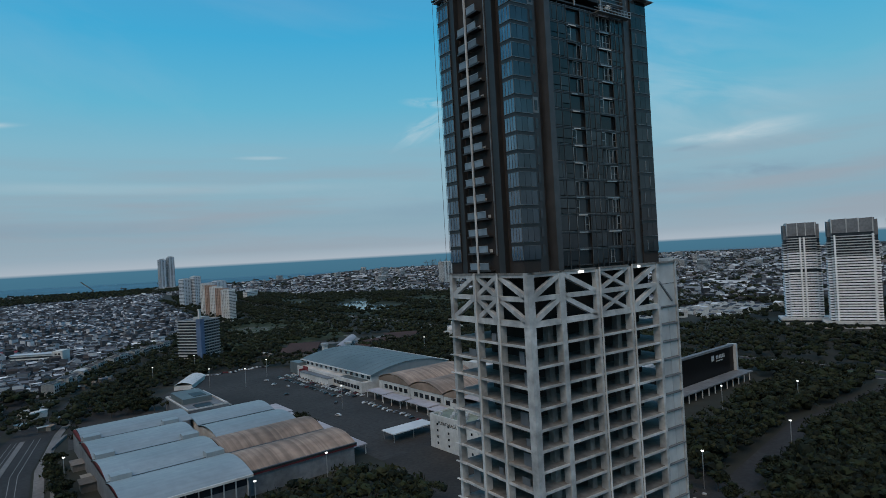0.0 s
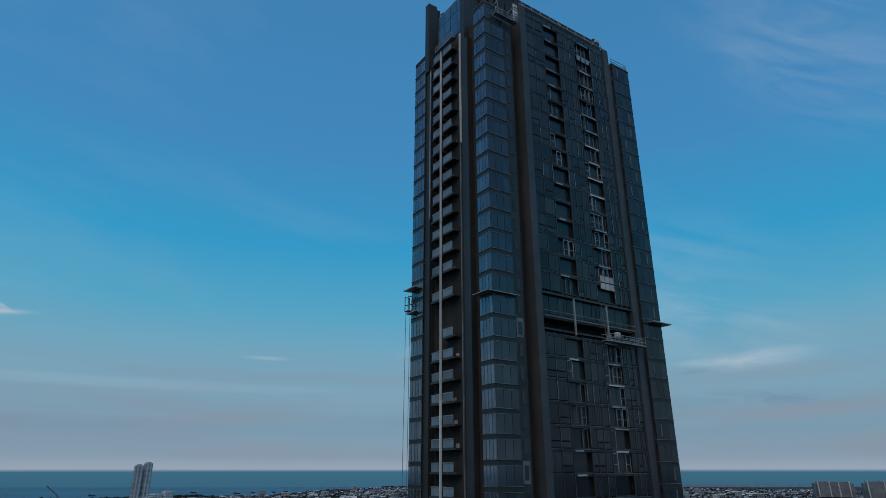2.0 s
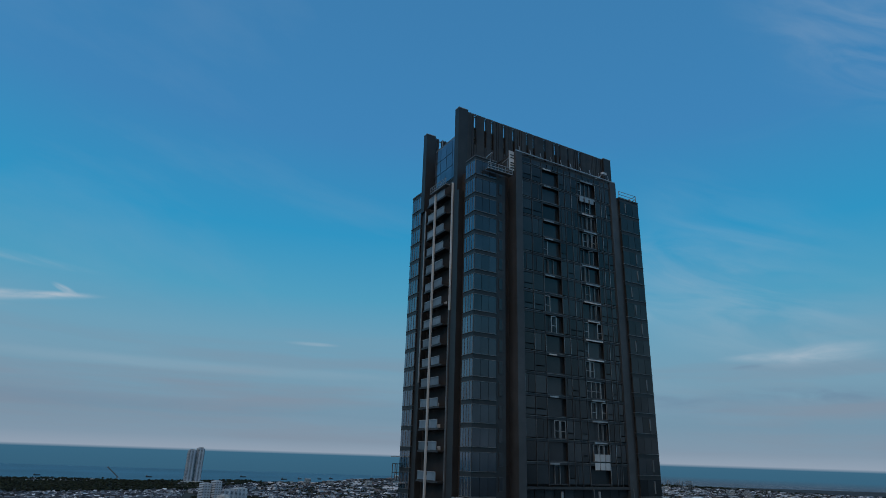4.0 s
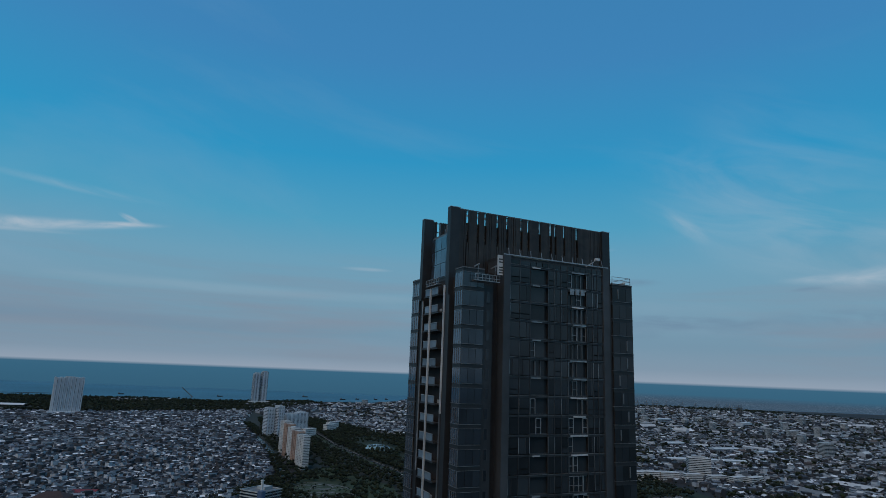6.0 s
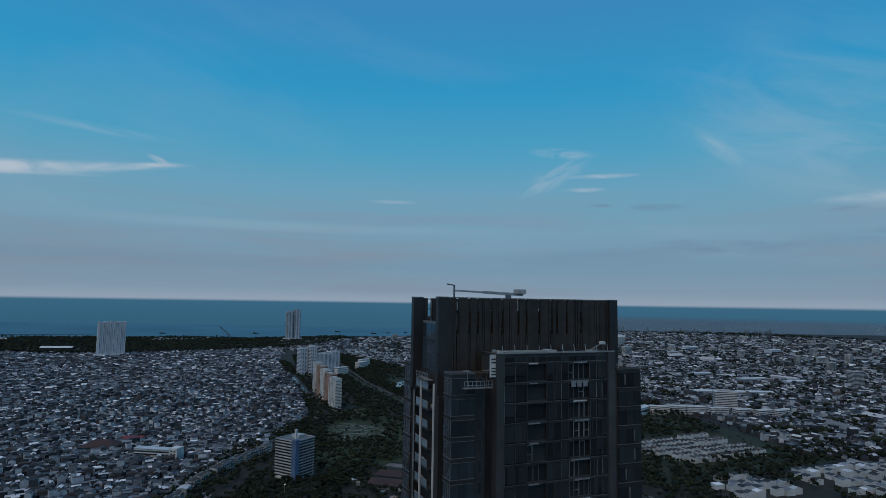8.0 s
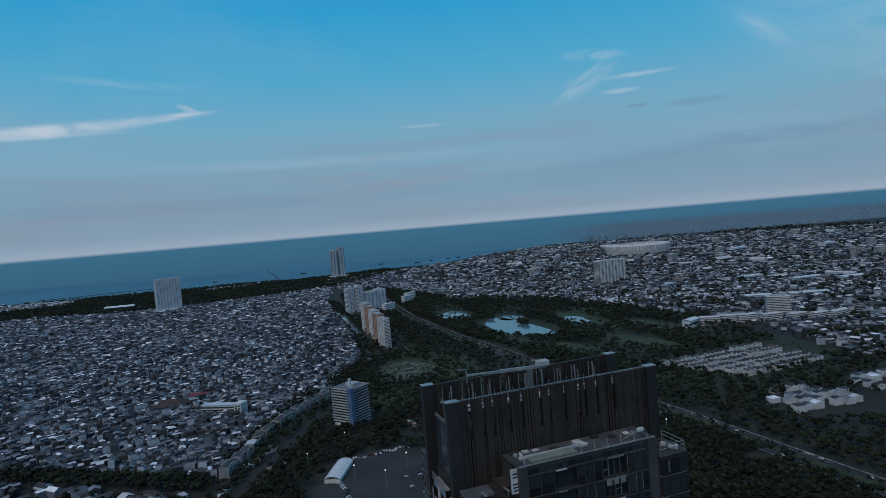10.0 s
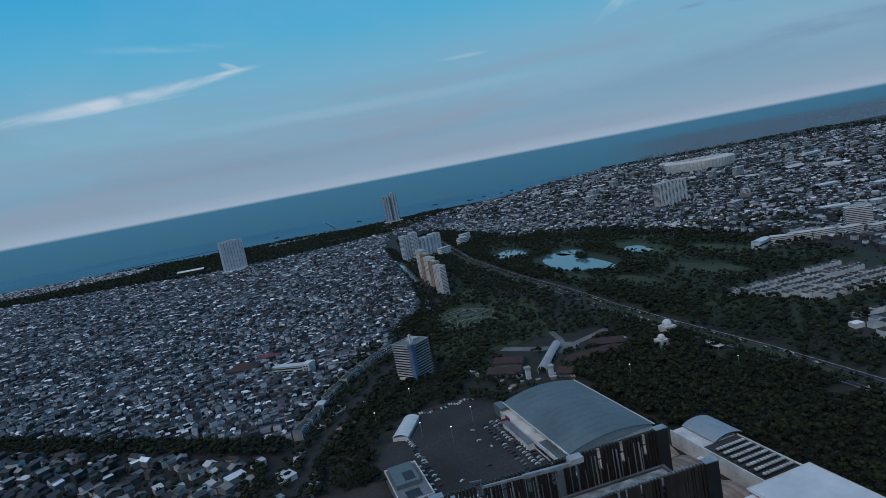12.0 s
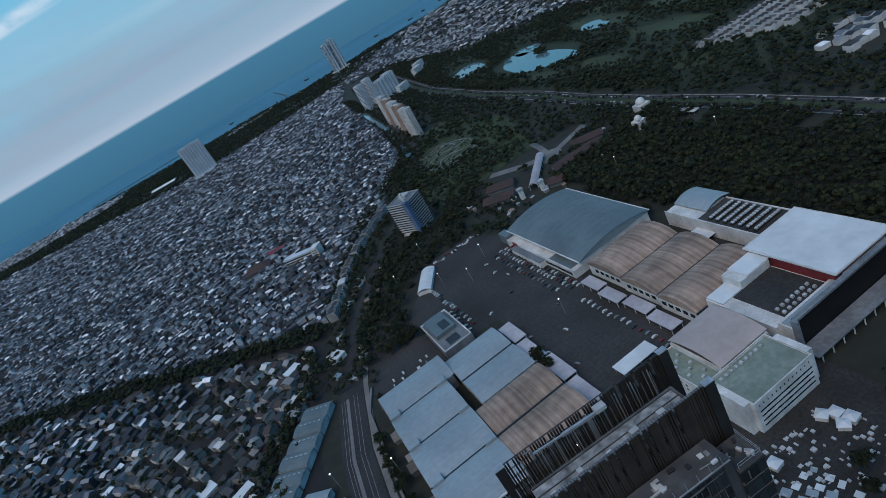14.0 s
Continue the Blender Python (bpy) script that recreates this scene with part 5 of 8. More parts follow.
# Refuge floor: open gap with masts and a hung work platform.
for q in ((GX0, YF - 0.3, Z_REF - 0.25, GX1, 0.6, Z_REF), (GX0, YF + 0.1, Z_REF + 1.5, GX1, 0.6, Z_REF + 1.9), (GX0, YF - 0.15, Z_REF2 - 0.35, GX1, 0.6, Z_REF2)):
    part("refuge_floor", box_mesh("refuge_floor", [q], "frame"), tower)
for k in range(11):
    part("refuge_screen", box_mesh("refuge_screen", [(GX0 + 0.1 + k * 1.76, YF + 0.35, Z_REF + 1.9, GX0 + 1.75 + k * 1.76, YF + 0.4, Z_REF2 - 0.4)], "glass"), tower)
for x_, za in ((12.0, Z_REF - 0.6), (19.0, Z_REF - 0.2)):
    part("mast", beams("mast", [((x_, YF - 0.7, za), (x_, YF - 0.7, Z_REF2 - 0.6), 0.11)], "steel"), tower, "pale lifting mast")
for h, w in ((1.75, 0.1), (2.5, 0.05)):
    part("refuge_rail", beams("refuge_rail", [((GX0, YF - 0.4, Z_REF + h), (GX1 + 0.2, YF - 0.4, Z_REF + h), w)], "mullion"), tower)
cradle = on_tower("work_platform", "grey hanging work platform with railings on the facade", "platform", (22.0, YF - 1.0, Z_REF - 0.8))
part("deck", box_mesh("deck", [(-4.4, -0.5, 0, 4.4, 0.6, 0.15)], "steel"), cradle)
part("railing", beams("railing", [((-4.4, s, h), (4.4, s, h), 0.04) for s in (-0.5, 0.6) for h in (0.6, 1.15)] + [((-4.4 + k * 0.88, -0.5, 0), (-4.4 + k * 0.88, -0.5, 1.15), 0.035) for k in range(11)], "steel"), cradle)
for xc in (-4.0, 4.0):
    part("cable", beams("cable", [((xc, 0, 1.1), (xc, 0.4, 6), 0.03)], "mullion"), cradle)
part("box", bevel_mesh("box", (0.9, 0.6, 0.7), "white", 0.05), cradle, "white box on the platform", at=(-1.4, 0, 0.9))

# Side bays with corner windows.
NB = 32
BAY_LEVELS = [BT + 0.3 - FLOOR * (NB - i) for i in range(NB)]
BAYS = [("near", -2.4, 1.5, -0.9, 1.9), ("east", 27.5, 32.1, -1.8, 3.6), ("back", -2.8, -1.5, 16.0, 19.5)]
mull_m = box_mesh("mullion", [(-0.05, -0.05, 0, 0.05, 0.05, 2.36)], "mullion")
win_e = box_mesh("opening_light", [(-0.12, -0.05, 0, 0.12, 0.05, 1.8)], "mullion")
for name_, a, b, y0, y1 in BAYS:
    bay = part("bay", box_mesh("bay", [(a + 0.15, y0 + 0.15, Z_TRUSS, b, y1, BT - 0.4)], "inner"), tower, "glazed corner bay with dark floor bands")
    band_m = box_mesh("floor_band", [(a - 0.03, y0 - 0.03, 2.36, b, y1, 3.02)], "dark")
    lip_m = box_mesh("ledge", [(a - 0.12, y0 - 0.12, 2.98, b, y1, 3.06)], "mullion")
    low_m = box_mesh("ledge", [(a - 0.08, y0 - 0.08, 2.32, b, y1, 2.38)], "mullion")
    for li, z in enumerate(BAY_LEVELS):
        # Panes towards the front.
        n = {"near": 3, "east": 3, "back": 0}[name_]
        for k in range(n):
            wv = (b - a) / n
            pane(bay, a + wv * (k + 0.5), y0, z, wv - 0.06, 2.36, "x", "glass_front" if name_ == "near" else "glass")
        if name_ == "east" and r.random() < 0.6:
            part("opening_light", win_e, bay, "small pale opening light", at=(a + r.choice((1.3, 2.0, 3.1)), y0 - 0.06, z + 0.4))
        # Panes towards the balconies.
        if name_ != "east":
            n = 4
            wv = (y1 - y0) / n
            for k in range(n):
                pane(bay, a, y0 + wv * (k + 0.5), z, wv - 0.1, 2.36, "y", "glass_skylit")
                part("mullion", mull_m, bay, at=(a - 0.03, y0 + wv * k + 0.05, z))
        part("floor_band", band_m, bay, at=(0, 0, z))
        part("ledge", lip_m, bay, at=(0, 0, z))
        if name_ != "east":
            part("ledge", low_m, bay, at=(0, 0, z))
    part("roof_slab", box_mesh("roof_slab", [(a - 0.1, y0 - 0.1, BT + 0.1, b, y1, BT + 0.4)], "ledge"), bay)
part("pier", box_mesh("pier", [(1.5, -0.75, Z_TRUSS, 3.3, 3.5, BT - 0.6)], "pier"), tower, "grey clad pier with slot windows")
slot_m = box_mesh("slot_window", [(2.15, -0.82, 0.7, 2.65, -0.74, 2.3)], "window")
rim_m = box_mesh("slot_rim", [(2.05, -0.8, 0.6, 2.75, -0.745, 2.4)], "frame")
pad_m = box_mesh("slot_panel", [(1.75, -0.8, 0.2, 3.0, -0.745, 2.9)], "mullion")
for i, z in enumerate(BAY_LEVELS):
    part("slot_window", slot_m, tower, at=(0, 0, z))
    part("slot_rim", rim_m, tower, at=(0, 0, z))
    if i in (8, 14):
        part("slot_panel", pad_m, tower, "pale unfinished panel round a slot window", at=(0, 0.02, z))
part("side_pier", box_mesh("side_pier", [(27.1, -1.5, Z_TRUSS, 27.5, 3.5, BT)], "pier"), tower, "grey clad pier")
for q, lbl in (((-3.6, -1.5, 160.0, 1.9, -0.85, 160.1), "pale protective ledge"), ((-3.6, -0.85, 160.0, -2.5, 2.0, 160.1), "pale protective ledge"),
               ((28.6, -3.0, 159.7, 33.3, -1.85, 159.85), "pale protective ledge"), ((32.15, -1.85, 159.7, 33.3, 0.4, 159.85), "pale protective ledge"),
               ((-4.2, 16.4, 164.8, -2.85, 19.8, 164.95), "pale protective ledge"), ((-3.7, 17.0, 161.0, -2.85, 19.7, 161.15), "pale protective ledge")):
    part("guard_ledge", box_mesh("guard_ledge", [q], "steel"), tower, lbl)
hoist = on_tower("hoist_cage", "small dark builders' hoist cage outside the back bay", "hoist", (-3.5, 19.2, 161.4))
part("cage", beams("cage", [((sx * 0.4, sy * 0.5, 0), (sx * 0.4, sy * 0.5, 2.4), 0.05) for sx in (-1, 1) for sy in (-1, 1)] + [((-0.4, s * 0.5, h), (0.4, s * 0.5, h), 0.05) for s in (-1, 1) for h in (0, 1.1, 2.4)], "mullion"), hoist)
part("floor", box_mesh("floor", [(-0.4, -0.5, 0, 0.4, 0.5, 0.1)], "dark"), hoist)
for y_ in (18.6, 19.9):
    part("hoist_rope", beams("hoist_rope", [((-3.6, y_, Z_TRUSS), (-3.6, y_, 161.4), 0.025)], "mullion"), tower)

# Balconies between the two side walls.
bal_lvls = [109.45 + FLOOR * i for i in range(16)] + [161.7] + [165.83 + 3.088 * i for i in range(14)]
bal_m = {9.15: box_mesh("balcony", [(-0.9, -1.6, -0.2, 1.0, 1.6, 0.06)], "frame"), 12.6: box_mesh("balcony", [(-0.9, -1.35, -0.2, 1.0, 1.35, 0.06)], "frame")}
rail_m = {9.15: box_mesh("railing", [(-0.05, -1.05, 0.12, 0.05, 1.4, 1.25)], "rail"), 12.6: box_mesh("railing", [(-0.05, -1.1, 0.12, 0.05, 0.9, 1.25)], "rail")}
rim_r = {9.15: beams("rail_rim", [((-0.06, -1.07, 1.27), (-0.06, 1.42, 1.27), 0.05)], "steel"), 12.6: beams("rail_rim", [((-0.06, -1.12, 1.27), (-0.06, 0.92, 1.27), 0.05)], "steel")}
back_m = box_mesh("door", [(-0.05, -1.0, 0.1, 0.05, 1.0, 2.3)], "window")
unit_b = bevel_mesh("cooler", (0.35, 0.8, 0.6), "panel", 0.04)
for li, z in enumerate(bal_lvls):
    for cy in (9.15, 12.6):
        if li == 15 and cy > 10:
            continue
        b = part("balcony", bal_m[cy], tower, at=(-1.8, cy, z))
        part("railing", rail_m[cy], b, "pale grey railing panel", at=(-0.85, 0, 0))
        part("rail_rim", rim_r[cy], b, at=(-0.85, 0, 0))
        part("door", back_m, b, at=(0.7, 0, 0))
        if r.random() < 0.5:
            part("cooler", unit_b, b, "pale air cooler", at=(0.3, r.uniform(-0.8, 0.8), 0.06))
part("pipe", beams("pipe", [((-2.75, 11.05, Z_TRUSS), (-2.75, 11.05, BT - 2), 0.14)], "white"), tower, "white downpipe")
part("pipe", beams("pipe", [((-2.72, 5.4, 186), (-2.72, 5.4, BT - 2), 0.12)], "white"), tower, "white downpipe")
part("pipe", beams("pipe", [((-2.72, 5.5, 112), (-2.72, 5.5, 186), 0.09)], "mullion"), tower)
part("pipe", beams("pipe", [((-2.72, 14.4, 176), (-2.72, 14.4, BT - 4), 0.09)], "steel"), tower)
part("recess_wall", box_mesh("recess_wall", [(-1.5, 5.2, Z_TRUSS, -1.3, 14.5, BT)], "dark"), tower)

# Crown: two tall screens of upright slats with frames between.
slat_m = {(w, h): box_mesh("slat", [(-w, -0.28, 0, w, 0.28, h)], "slat") for w in (0.16, 0.26) for h in (15.4, 12.2, 9.6)}
cap_m = box_mesh("cap", [(-0.17, -0.2, -0.1, 0.17, 0.2, 0.06)], "mullion")
r = random.Random(11)
for y0, y1, xa, xb in ((4.2, 5.4, -2.6, 32.3), (14.9, 16.1, -2.9, 32.3)):
    ym = (y0 + y1) / 2
    near = y0 < 10
    top = CT - 5.2 if near else CT - 9.0
    s = part("crown_screen", box_mesh("crown_screen", [(xa + 1.8, ym + 0.25, CT - 15.5, xb - 1.8, ym + 0.45, top)], "dark"), tower, "tall dark roof screen of upright slats")
    for xe in (xa, xb - 1.8):
        part("end_panel", box_mesh("end_panel", [(xe, y0, CT - 15.5, xe + 1.8, y1, CT)], "dark"), s)
        part("coping", box_mesh("coping", [(xe - 0.05, y0 - 0.04, CT, xe + 1.85, y1 + 0.04, CT + 0.12)], "steel"), s)
    n = 62
    pitch = (xb - xa - 3.6) / n
    gap = {3, 7, 10, 15, 19, 25, 28, 33, 38, 40, 44, 50}
    for k in range(n):
        xk = xa + 1.8 + pitch * (k + 0.5)
        if near:
            part("slat", slat_m[(0.16, 9.6) if k in gap else (0.26, 15.4) if r.random() < 0.75 else (0.16, 15.4)], s, at=(xk, ym, CT - 15.5))
            part("cap", cap_m, s, at=(xk, ym, CT))
        else:
            part("slat", slat_m[(0.16, 12.2) if k % 7 == 2 else (0.16, 15.4)], s, at=(xk, ym, CT - 15.5))
    for z in (0.25, 2.4, 4.6) if near else (0.25, 2.0, 3.8, 5.6, 7.4):
        part("rail", beams("rail", [((xa + 1.8, ym + 0.34, CT - z), (xb - 1.8, ym + 0.34, CT - z), 0.07)], "slat"), s)
for xk in (1.6, 5.2, 8.2, 11.6, 14.6, 17.6, 20.5, 23.8, 27.3):
    part("roof_frame", beams("roof_frame", [((xk, 14.5, CT - 0.6), (xk, 14.3, CT - 6.6), 0.09), ((xk, 14.3, CT - 6.6), (xk + 0.2, 11.4, CT - 9.4), 0.09)], "steel"), tower, "pale bent steel rib behind the screen")
for k in range(26):
    xk = 0.2 + k * 1.1
    part("roof_post", beams("roof_post", [((xk, 14.6, CT - 9.0), (xk, 14.6, CT - 0.5 - (k % 3) * 0.9), 0.05)], "steel"), tower)
for y, z, w in ((12.9, 8.8, 0.1), (11.6, 9.2, 0.12)):
    part("roof_rail", beams("roof_rail", [((-0.5, y, CT - z), (30.0, y, CT - z), w)], "mullion"), tower)
part("roof_deck", box_mesh("roof_deck", [(-1.2, 5.5, BT - 1.0, 31.5, 14.8, BT - 0.2)], "ledge"), tower, "stained concrete roof deck")
part("plant_house", box_mesh("plant_house", [(0.4, 5.6, BT - 0.2, 28.2, 10.2, CT - 2.4)], "deck"), tower, "long stained concrete plant house")
for p0, p1, w in (((0.5, 5.85), (28.1, 5.85), 0.2), ((0.5, 10.05), (28.1, 10.05), 0.2), ((28.0, 5.8), (28.0, 10.1), 0.22), ((0.5, 8.1), (28.1, 8.1), 0.08)):
    part("roof_beam", beams("roof_beam", [((*p0, CT - 2.3), (*p1, CT - 2.3), w)], "ledge"), tower)
for y_ in (10.9, 11.5):
    part("cable_tray", box_mesh("cable_tray", [(1.0, y_, CT - 8.4, 27.0, y_ + 0.35, CT - 8.2)], "mullion"), tower)
end = part("end_glass", box_mesh("end_glass", [(-1.6, 5.5, BT - 0.2, -1.4, 13.6, CT - 3.9)], "mullion"), tower)
for i in range(4):
    for j in range(3):
        pane(end, -1.66, 5.5 + 2.02 * (i + 0.5), BT + 0.0 + j * 2.5, 1.9, 2.4, "y", "glass_skylit")
part("roof_rail", beams("roof_rail", [((4.9, YF - 0.2, MT + 0.1), (27.0, YF - 0.2, MT + 0.1), 0.09)], "steel"), tower)
for k in range(10):
    part("rail_post", beams("rail_post", [((6 + 2.2 * k, YF - 0.1, MT), (6 + 2.2 * k, YF + 0.2, MT + 1.3), 0.04)], "steel"), tower)
part("roof_slab", box_mesh("roof_slab", [(4.9, YF, MT - 0.6, 27.1, 4.1, MT - 0.1)], "ledge"), tower, "dusty concrete roof ledge")
part("upstand", box_mesh("upstand", [(6.4, 1.2, MT - 0.1, 17.4, 1.45, MT + 0.25)], "panel"), tower, "pale upstand on the roof ledge")
part("skylight", box_mesh("skylight", [(7.4, -0.6, MT - 0.1, 14.6, 1.0, MT + 0.12)], "green_roof"), tower, "weathered greenish roof sheet")
board = on_tower("board", "white board with black marks at the corner of the roof", "board", (4.7, -1.0, 208.9))
part("panel", box_mesh("panel", [(-0.8, -0.05, 0, 0.8, 0.05, 3.4)], "white"), board)
for d in (0.3, 0.75, 1.2, 2.1, 2.6):
    part("mark", box_mesh("mark", [(-0.55, -0.08, d, 0.5 if d > 1 else 0.3, -0.05, d + 0.2)], "dark"), board)
rig = on_tower("work_platform", "grey work platform hanging at the corner bay top", "platform", (1.2, -1.5, 207.4))
part("deck", box_mesh("deck", [(-2.0, -0.5, 0, 2.6, 0.3, 0.12)], "steel"), rig)
part("railing", beams("railing", [((-2.0, -0.5, h), (2.6, -0.5, h), 0.04) for h in (0.5, 1.1)] + [((-2 + k * 0.66, -0.5, 0), (-2 + k * 0.66, -0.5, 1.1), 0.03) for k in range(8)], "steel"), rig)
for x_ in (-1.4, 1.8):
    part("arm", beams("arm", [((x_, 1.0, 2.5), (x_, -0.7, 2.7), 0.09), ((x_, -0.2, 0), (x_, -0.4, 2.6), 0.025)], "steel"), rig)
rig = on_tower("work_platform", "small work platform at the balcony roof", "platform", (-2.6, 9.6, 207.6))
part("deck", box_mesh("deck", [(-0.6, -2.6, 0, 0.4, 2.6, 0.12)], "steel"), rig)
part("railing", beams("railing", [((-0.6, -2.6, h), (-0.6, 2.6, h), 0.04) for h in (0.5, 1.1)] + [((-0.6, -2.6 + k * 0.74, 0), (-0.6, -2.6 + k * 0.74, 1.1), 0.03) for k in range(8)], "steel"), rig)

crane = on_tower("roof_crane", "dark window-cleaning crane with a long pale level jib", "crane", (14.2, 12.0, BT - 0.2))
part("mast", beams("mast", [((0, 0, 0), (0, 0, 12.6), 0.4)], "mullion"), crane)
part("jib", beams("jib", [((3.0, 0, 12.7), (-5.0, 0.1, 13.0), 0.24), ((-5.0, 0.1, 13.0), (-10.6, 0.3, 13.2), 0.15)], "steel"), crane, "long pale jib")
part("counterweight", bevel_mesh("counterweight", (2.0, 1.4, 0.9), "panel", 0.1), crane, "pale counterweight box", at=(2.4, 0, 12.8))
part("hook_frame", beams("hook_frame", [((-10.6, 0.3, 12.0), (-10.6, 0.3, 14.2), 0.13), ((-10.6, 0.3, 14.1), (-12.0, 0.3, 14.3), 0.10)], "mullion"), crane)

# Clutter on the roof ledges.
r = random.Random(77)
for k in range(9):
    x_, y_ = r.uniform(28.0, 31.6), r.uniform(-1.3, 2.8)
    w, d, h = r.uniform(0.4, 1.3), r.uniform(0.4, 1.0), r.uniform(0.15, 0.7)
    on_tower("roof_box", "small grey weathered box on the roof ledge", "roof box", (x_, y_, BT + 0.4), r.uniform(0, 90), "roof ledge boxes", bevel_mesh("roof_box", (w, d, h), r.choice(["panel", "steel", "concrete", "dark"]), 0.04))
for x_, y_ in ((27.7, -1.6), (31.9, -1.6), (31.9, 3.4)):
    part("rail_post", beams("rail_post", [((x_, y_, BT + 0.4), (x_, y_, BT + 1.7), 0.04)], "steel"), tower)
for p0, p1 in (((27.7, -1.6), (31.9, -1.6)), ((31.9, -1.6), (31.9, 3.4))):
    for h in (1.1, 1.7):
        part("guard_rail", beams("guard_rail", [((*p0, BT + h), (*p1, BT + h), 0.035)], "steel"), tower)
derrick = on_tower("davit", "small steel davit frame at the corner of the roof", "davit", (24.6, -0.4, MT - 0.1))
part("leg", beams("leg", [((-1.8, 0.8, 0), (0.2, -0.6, 1.5), 0.07)], "steel"), derrick)
part("leg", beams("leg", [((1.8, 1.0, 0), (0.2, -0.6, 1.5), 0.07)], "steel"), derrick)
part("head", bevel_mesh("head", (1.0, 0.5, 0.5), "panel", 0.05), derrick, "pale winch box", at=(0.2, -0.7, 1.3))
for k in range(14):
    x_, y_ = r.uniform(6.0, 26.0), r.uniform(1.6, 3.4)
    on_tower("roof_box", "small grey weathered box on the roof ledge", "roof box", (x_, y_, MT - 0.1), r.choice((0, 90)) + r.uniform(-8, 8), "roof ledge boxes", bevel_mesh("roof_box", (r.uniform(0.4, 1.6), r.uniform(0.4, 1.1), r.uniform(0.15, 0.5)), r.choice(["panel", "steel", "concrete", "dark"]), 0.04))
for k in range(5):
    on_tower("plant_unit", "pale grey plant unit on the concrete roof", "plant unit", (3 + k * 5.2, 7.0 + r.uniform(-0.5, 0.5), CT - 2.4), r.uniform(-6, 6), "roof plant units", bevel_mesh("plant_unit", (r.uniform(0.9, 1.6), 1.0, r.uniform(0.4, 0.8)), "panel", 0.05))

# ---- exhibition grounds ----
def vault_mesh(name, x0, x1, y0, y1, z, rise, material, axis="x", n=14, thick=0.25, ribs=0):
    """A shallow barrel roof over a rectangle, its axis along x or y, with an even thickness."""
    u0, u1, w0, w1 = (y0, y1, x0, x1) if axis == "x" else (x0, x1, y0, y1)
    verts, quads = [], []
    for top in (1, 0):
        for k in range(n + 1):
            s = k / n
            u, h = u0 + (u1 - u0) * s, z + rise * (1 - (2 * s - 1) ** 2) - (0 if top else thick)
            for w in (w0, w1):
                verts.append((w, u, h) if axis == "x" else (u, w, h))
    m = 2 * (n + 1)
    for k in range(n):
        a = 2 * k
        quads += [(a, a + 1, a + 3, a + 2), (m + a, m + a + 2, m + a + 3, m + a + 1), (a, a + 2, m + a + 2, m + a), (a + 1, m + a + 1, m + a + 3, a + 3)]
    quads += [(0, m, m + 1, 1), (m - 2, m - 1, 2 * m - 1, 2 * m - 2)]
    me = mesh_from(name, verts, quads, mats=[material])
    bm = bmesh.new()
    bm.from_mesh(me)
    bmesh.ops.recalc_face_normals(bm, faces=bm.faces[:])
    bm.to_mesh(me), bm.free()
    return me


def gable_end(name, u0, u1, at, z, rise, material, axis, n=14, thick=0.3):
    """The curved wall that closes the end of a barrel roof."""
    verts, faces = [], []
    for d in (0, thick):
        for k in range(n + 1):
            s = k / n
            u, h = u0 + (u1 - u0) * s, z + rise * (1 - (2 * s - 1) ** 2) - 0.3
            for zz in (z - 1.5, h):
                verts.append((at + d, u, zz) if axis == "x" else (u, at + d, zz))
    m = 2 * (n + 1)
    for k in range(n):
        a = 2 * k
        faces += [(a, a + 2, a + 3, a + 1), (m + a, m + a + 1, m + a + 3, m + a + 2), (a + 1, a + 3, m + a + 3, m + a + 1)]
    return mesh_from(name, verts, faces, mats=[material])


# Great hall with the grey barrel roof.
hall = thing("exhibition_hall", "large white hall with a shallow grey-blue barrel roof", "hall")
part("roof", vault_mesh("roof", 184, 268, 360, 494, 13.5, 6.5, "grey_roof", "y", 24), hall, "grey-blue metal barrel roof")
part("wall", box_mesh("wall", [(186, 362, 0, 187, 492, 13.2), (266, 362, 0, 267, 492, 13.2), (187, 491, 0, 266, 492, 13.2), (187, 362, 0, 266, 363, 13.2)], "white"), hall, "white hall wall")
part("gable", gable_end("gable", 185, 267, 361.2, 13.5, 6.2, "blue_roof", "y"), hall, "pale blue curved gable")
part("gable", gable_end("gable", 185, 267, 493, 13.5, 6.2, "blue_roof", "y"), hall, "pale blue curved gable")
part("side_hall", box_mesh("side_hall", [(176, 362, 0, 186, 486, 8.0), (176, 362, 8.0, 177, 486, 9.0)], "white"), hall, "lower white side aisle")
part("side_roof", box_mesh("side_roof", [(177, 368, 8.0, 186, 404, 8.5)], "grey_roof"), hall)
part("end_block", box_mesh("end_block", [(177, 486, 0, 186, 505, 11.2)], "grey_roof"), hall)
part("porch_block", box_mesh("porch_block", [(170, 410, 0, 176, 468, 6.4)], "white"), hall)
part("side_roof", box_mesh("side_roof", [(169.4, 410, 6.4, 176, 468, 6.9)], "clad"), hall, "grey flat roof of the side aisle")
part("red_wall", box_mesh("red_wall", [(175.5, 462, 3, 176, 472, 10.5), (170, 468, 0, 177, 469, 8.5)], "red"), hall, "dark red end wall")
for a in (183.2, 267.8):
    part("gutter", box_mesh("gutter", [(a, 360, 13.0, a + 1.0, 494, 13.8)], "white"), hall)
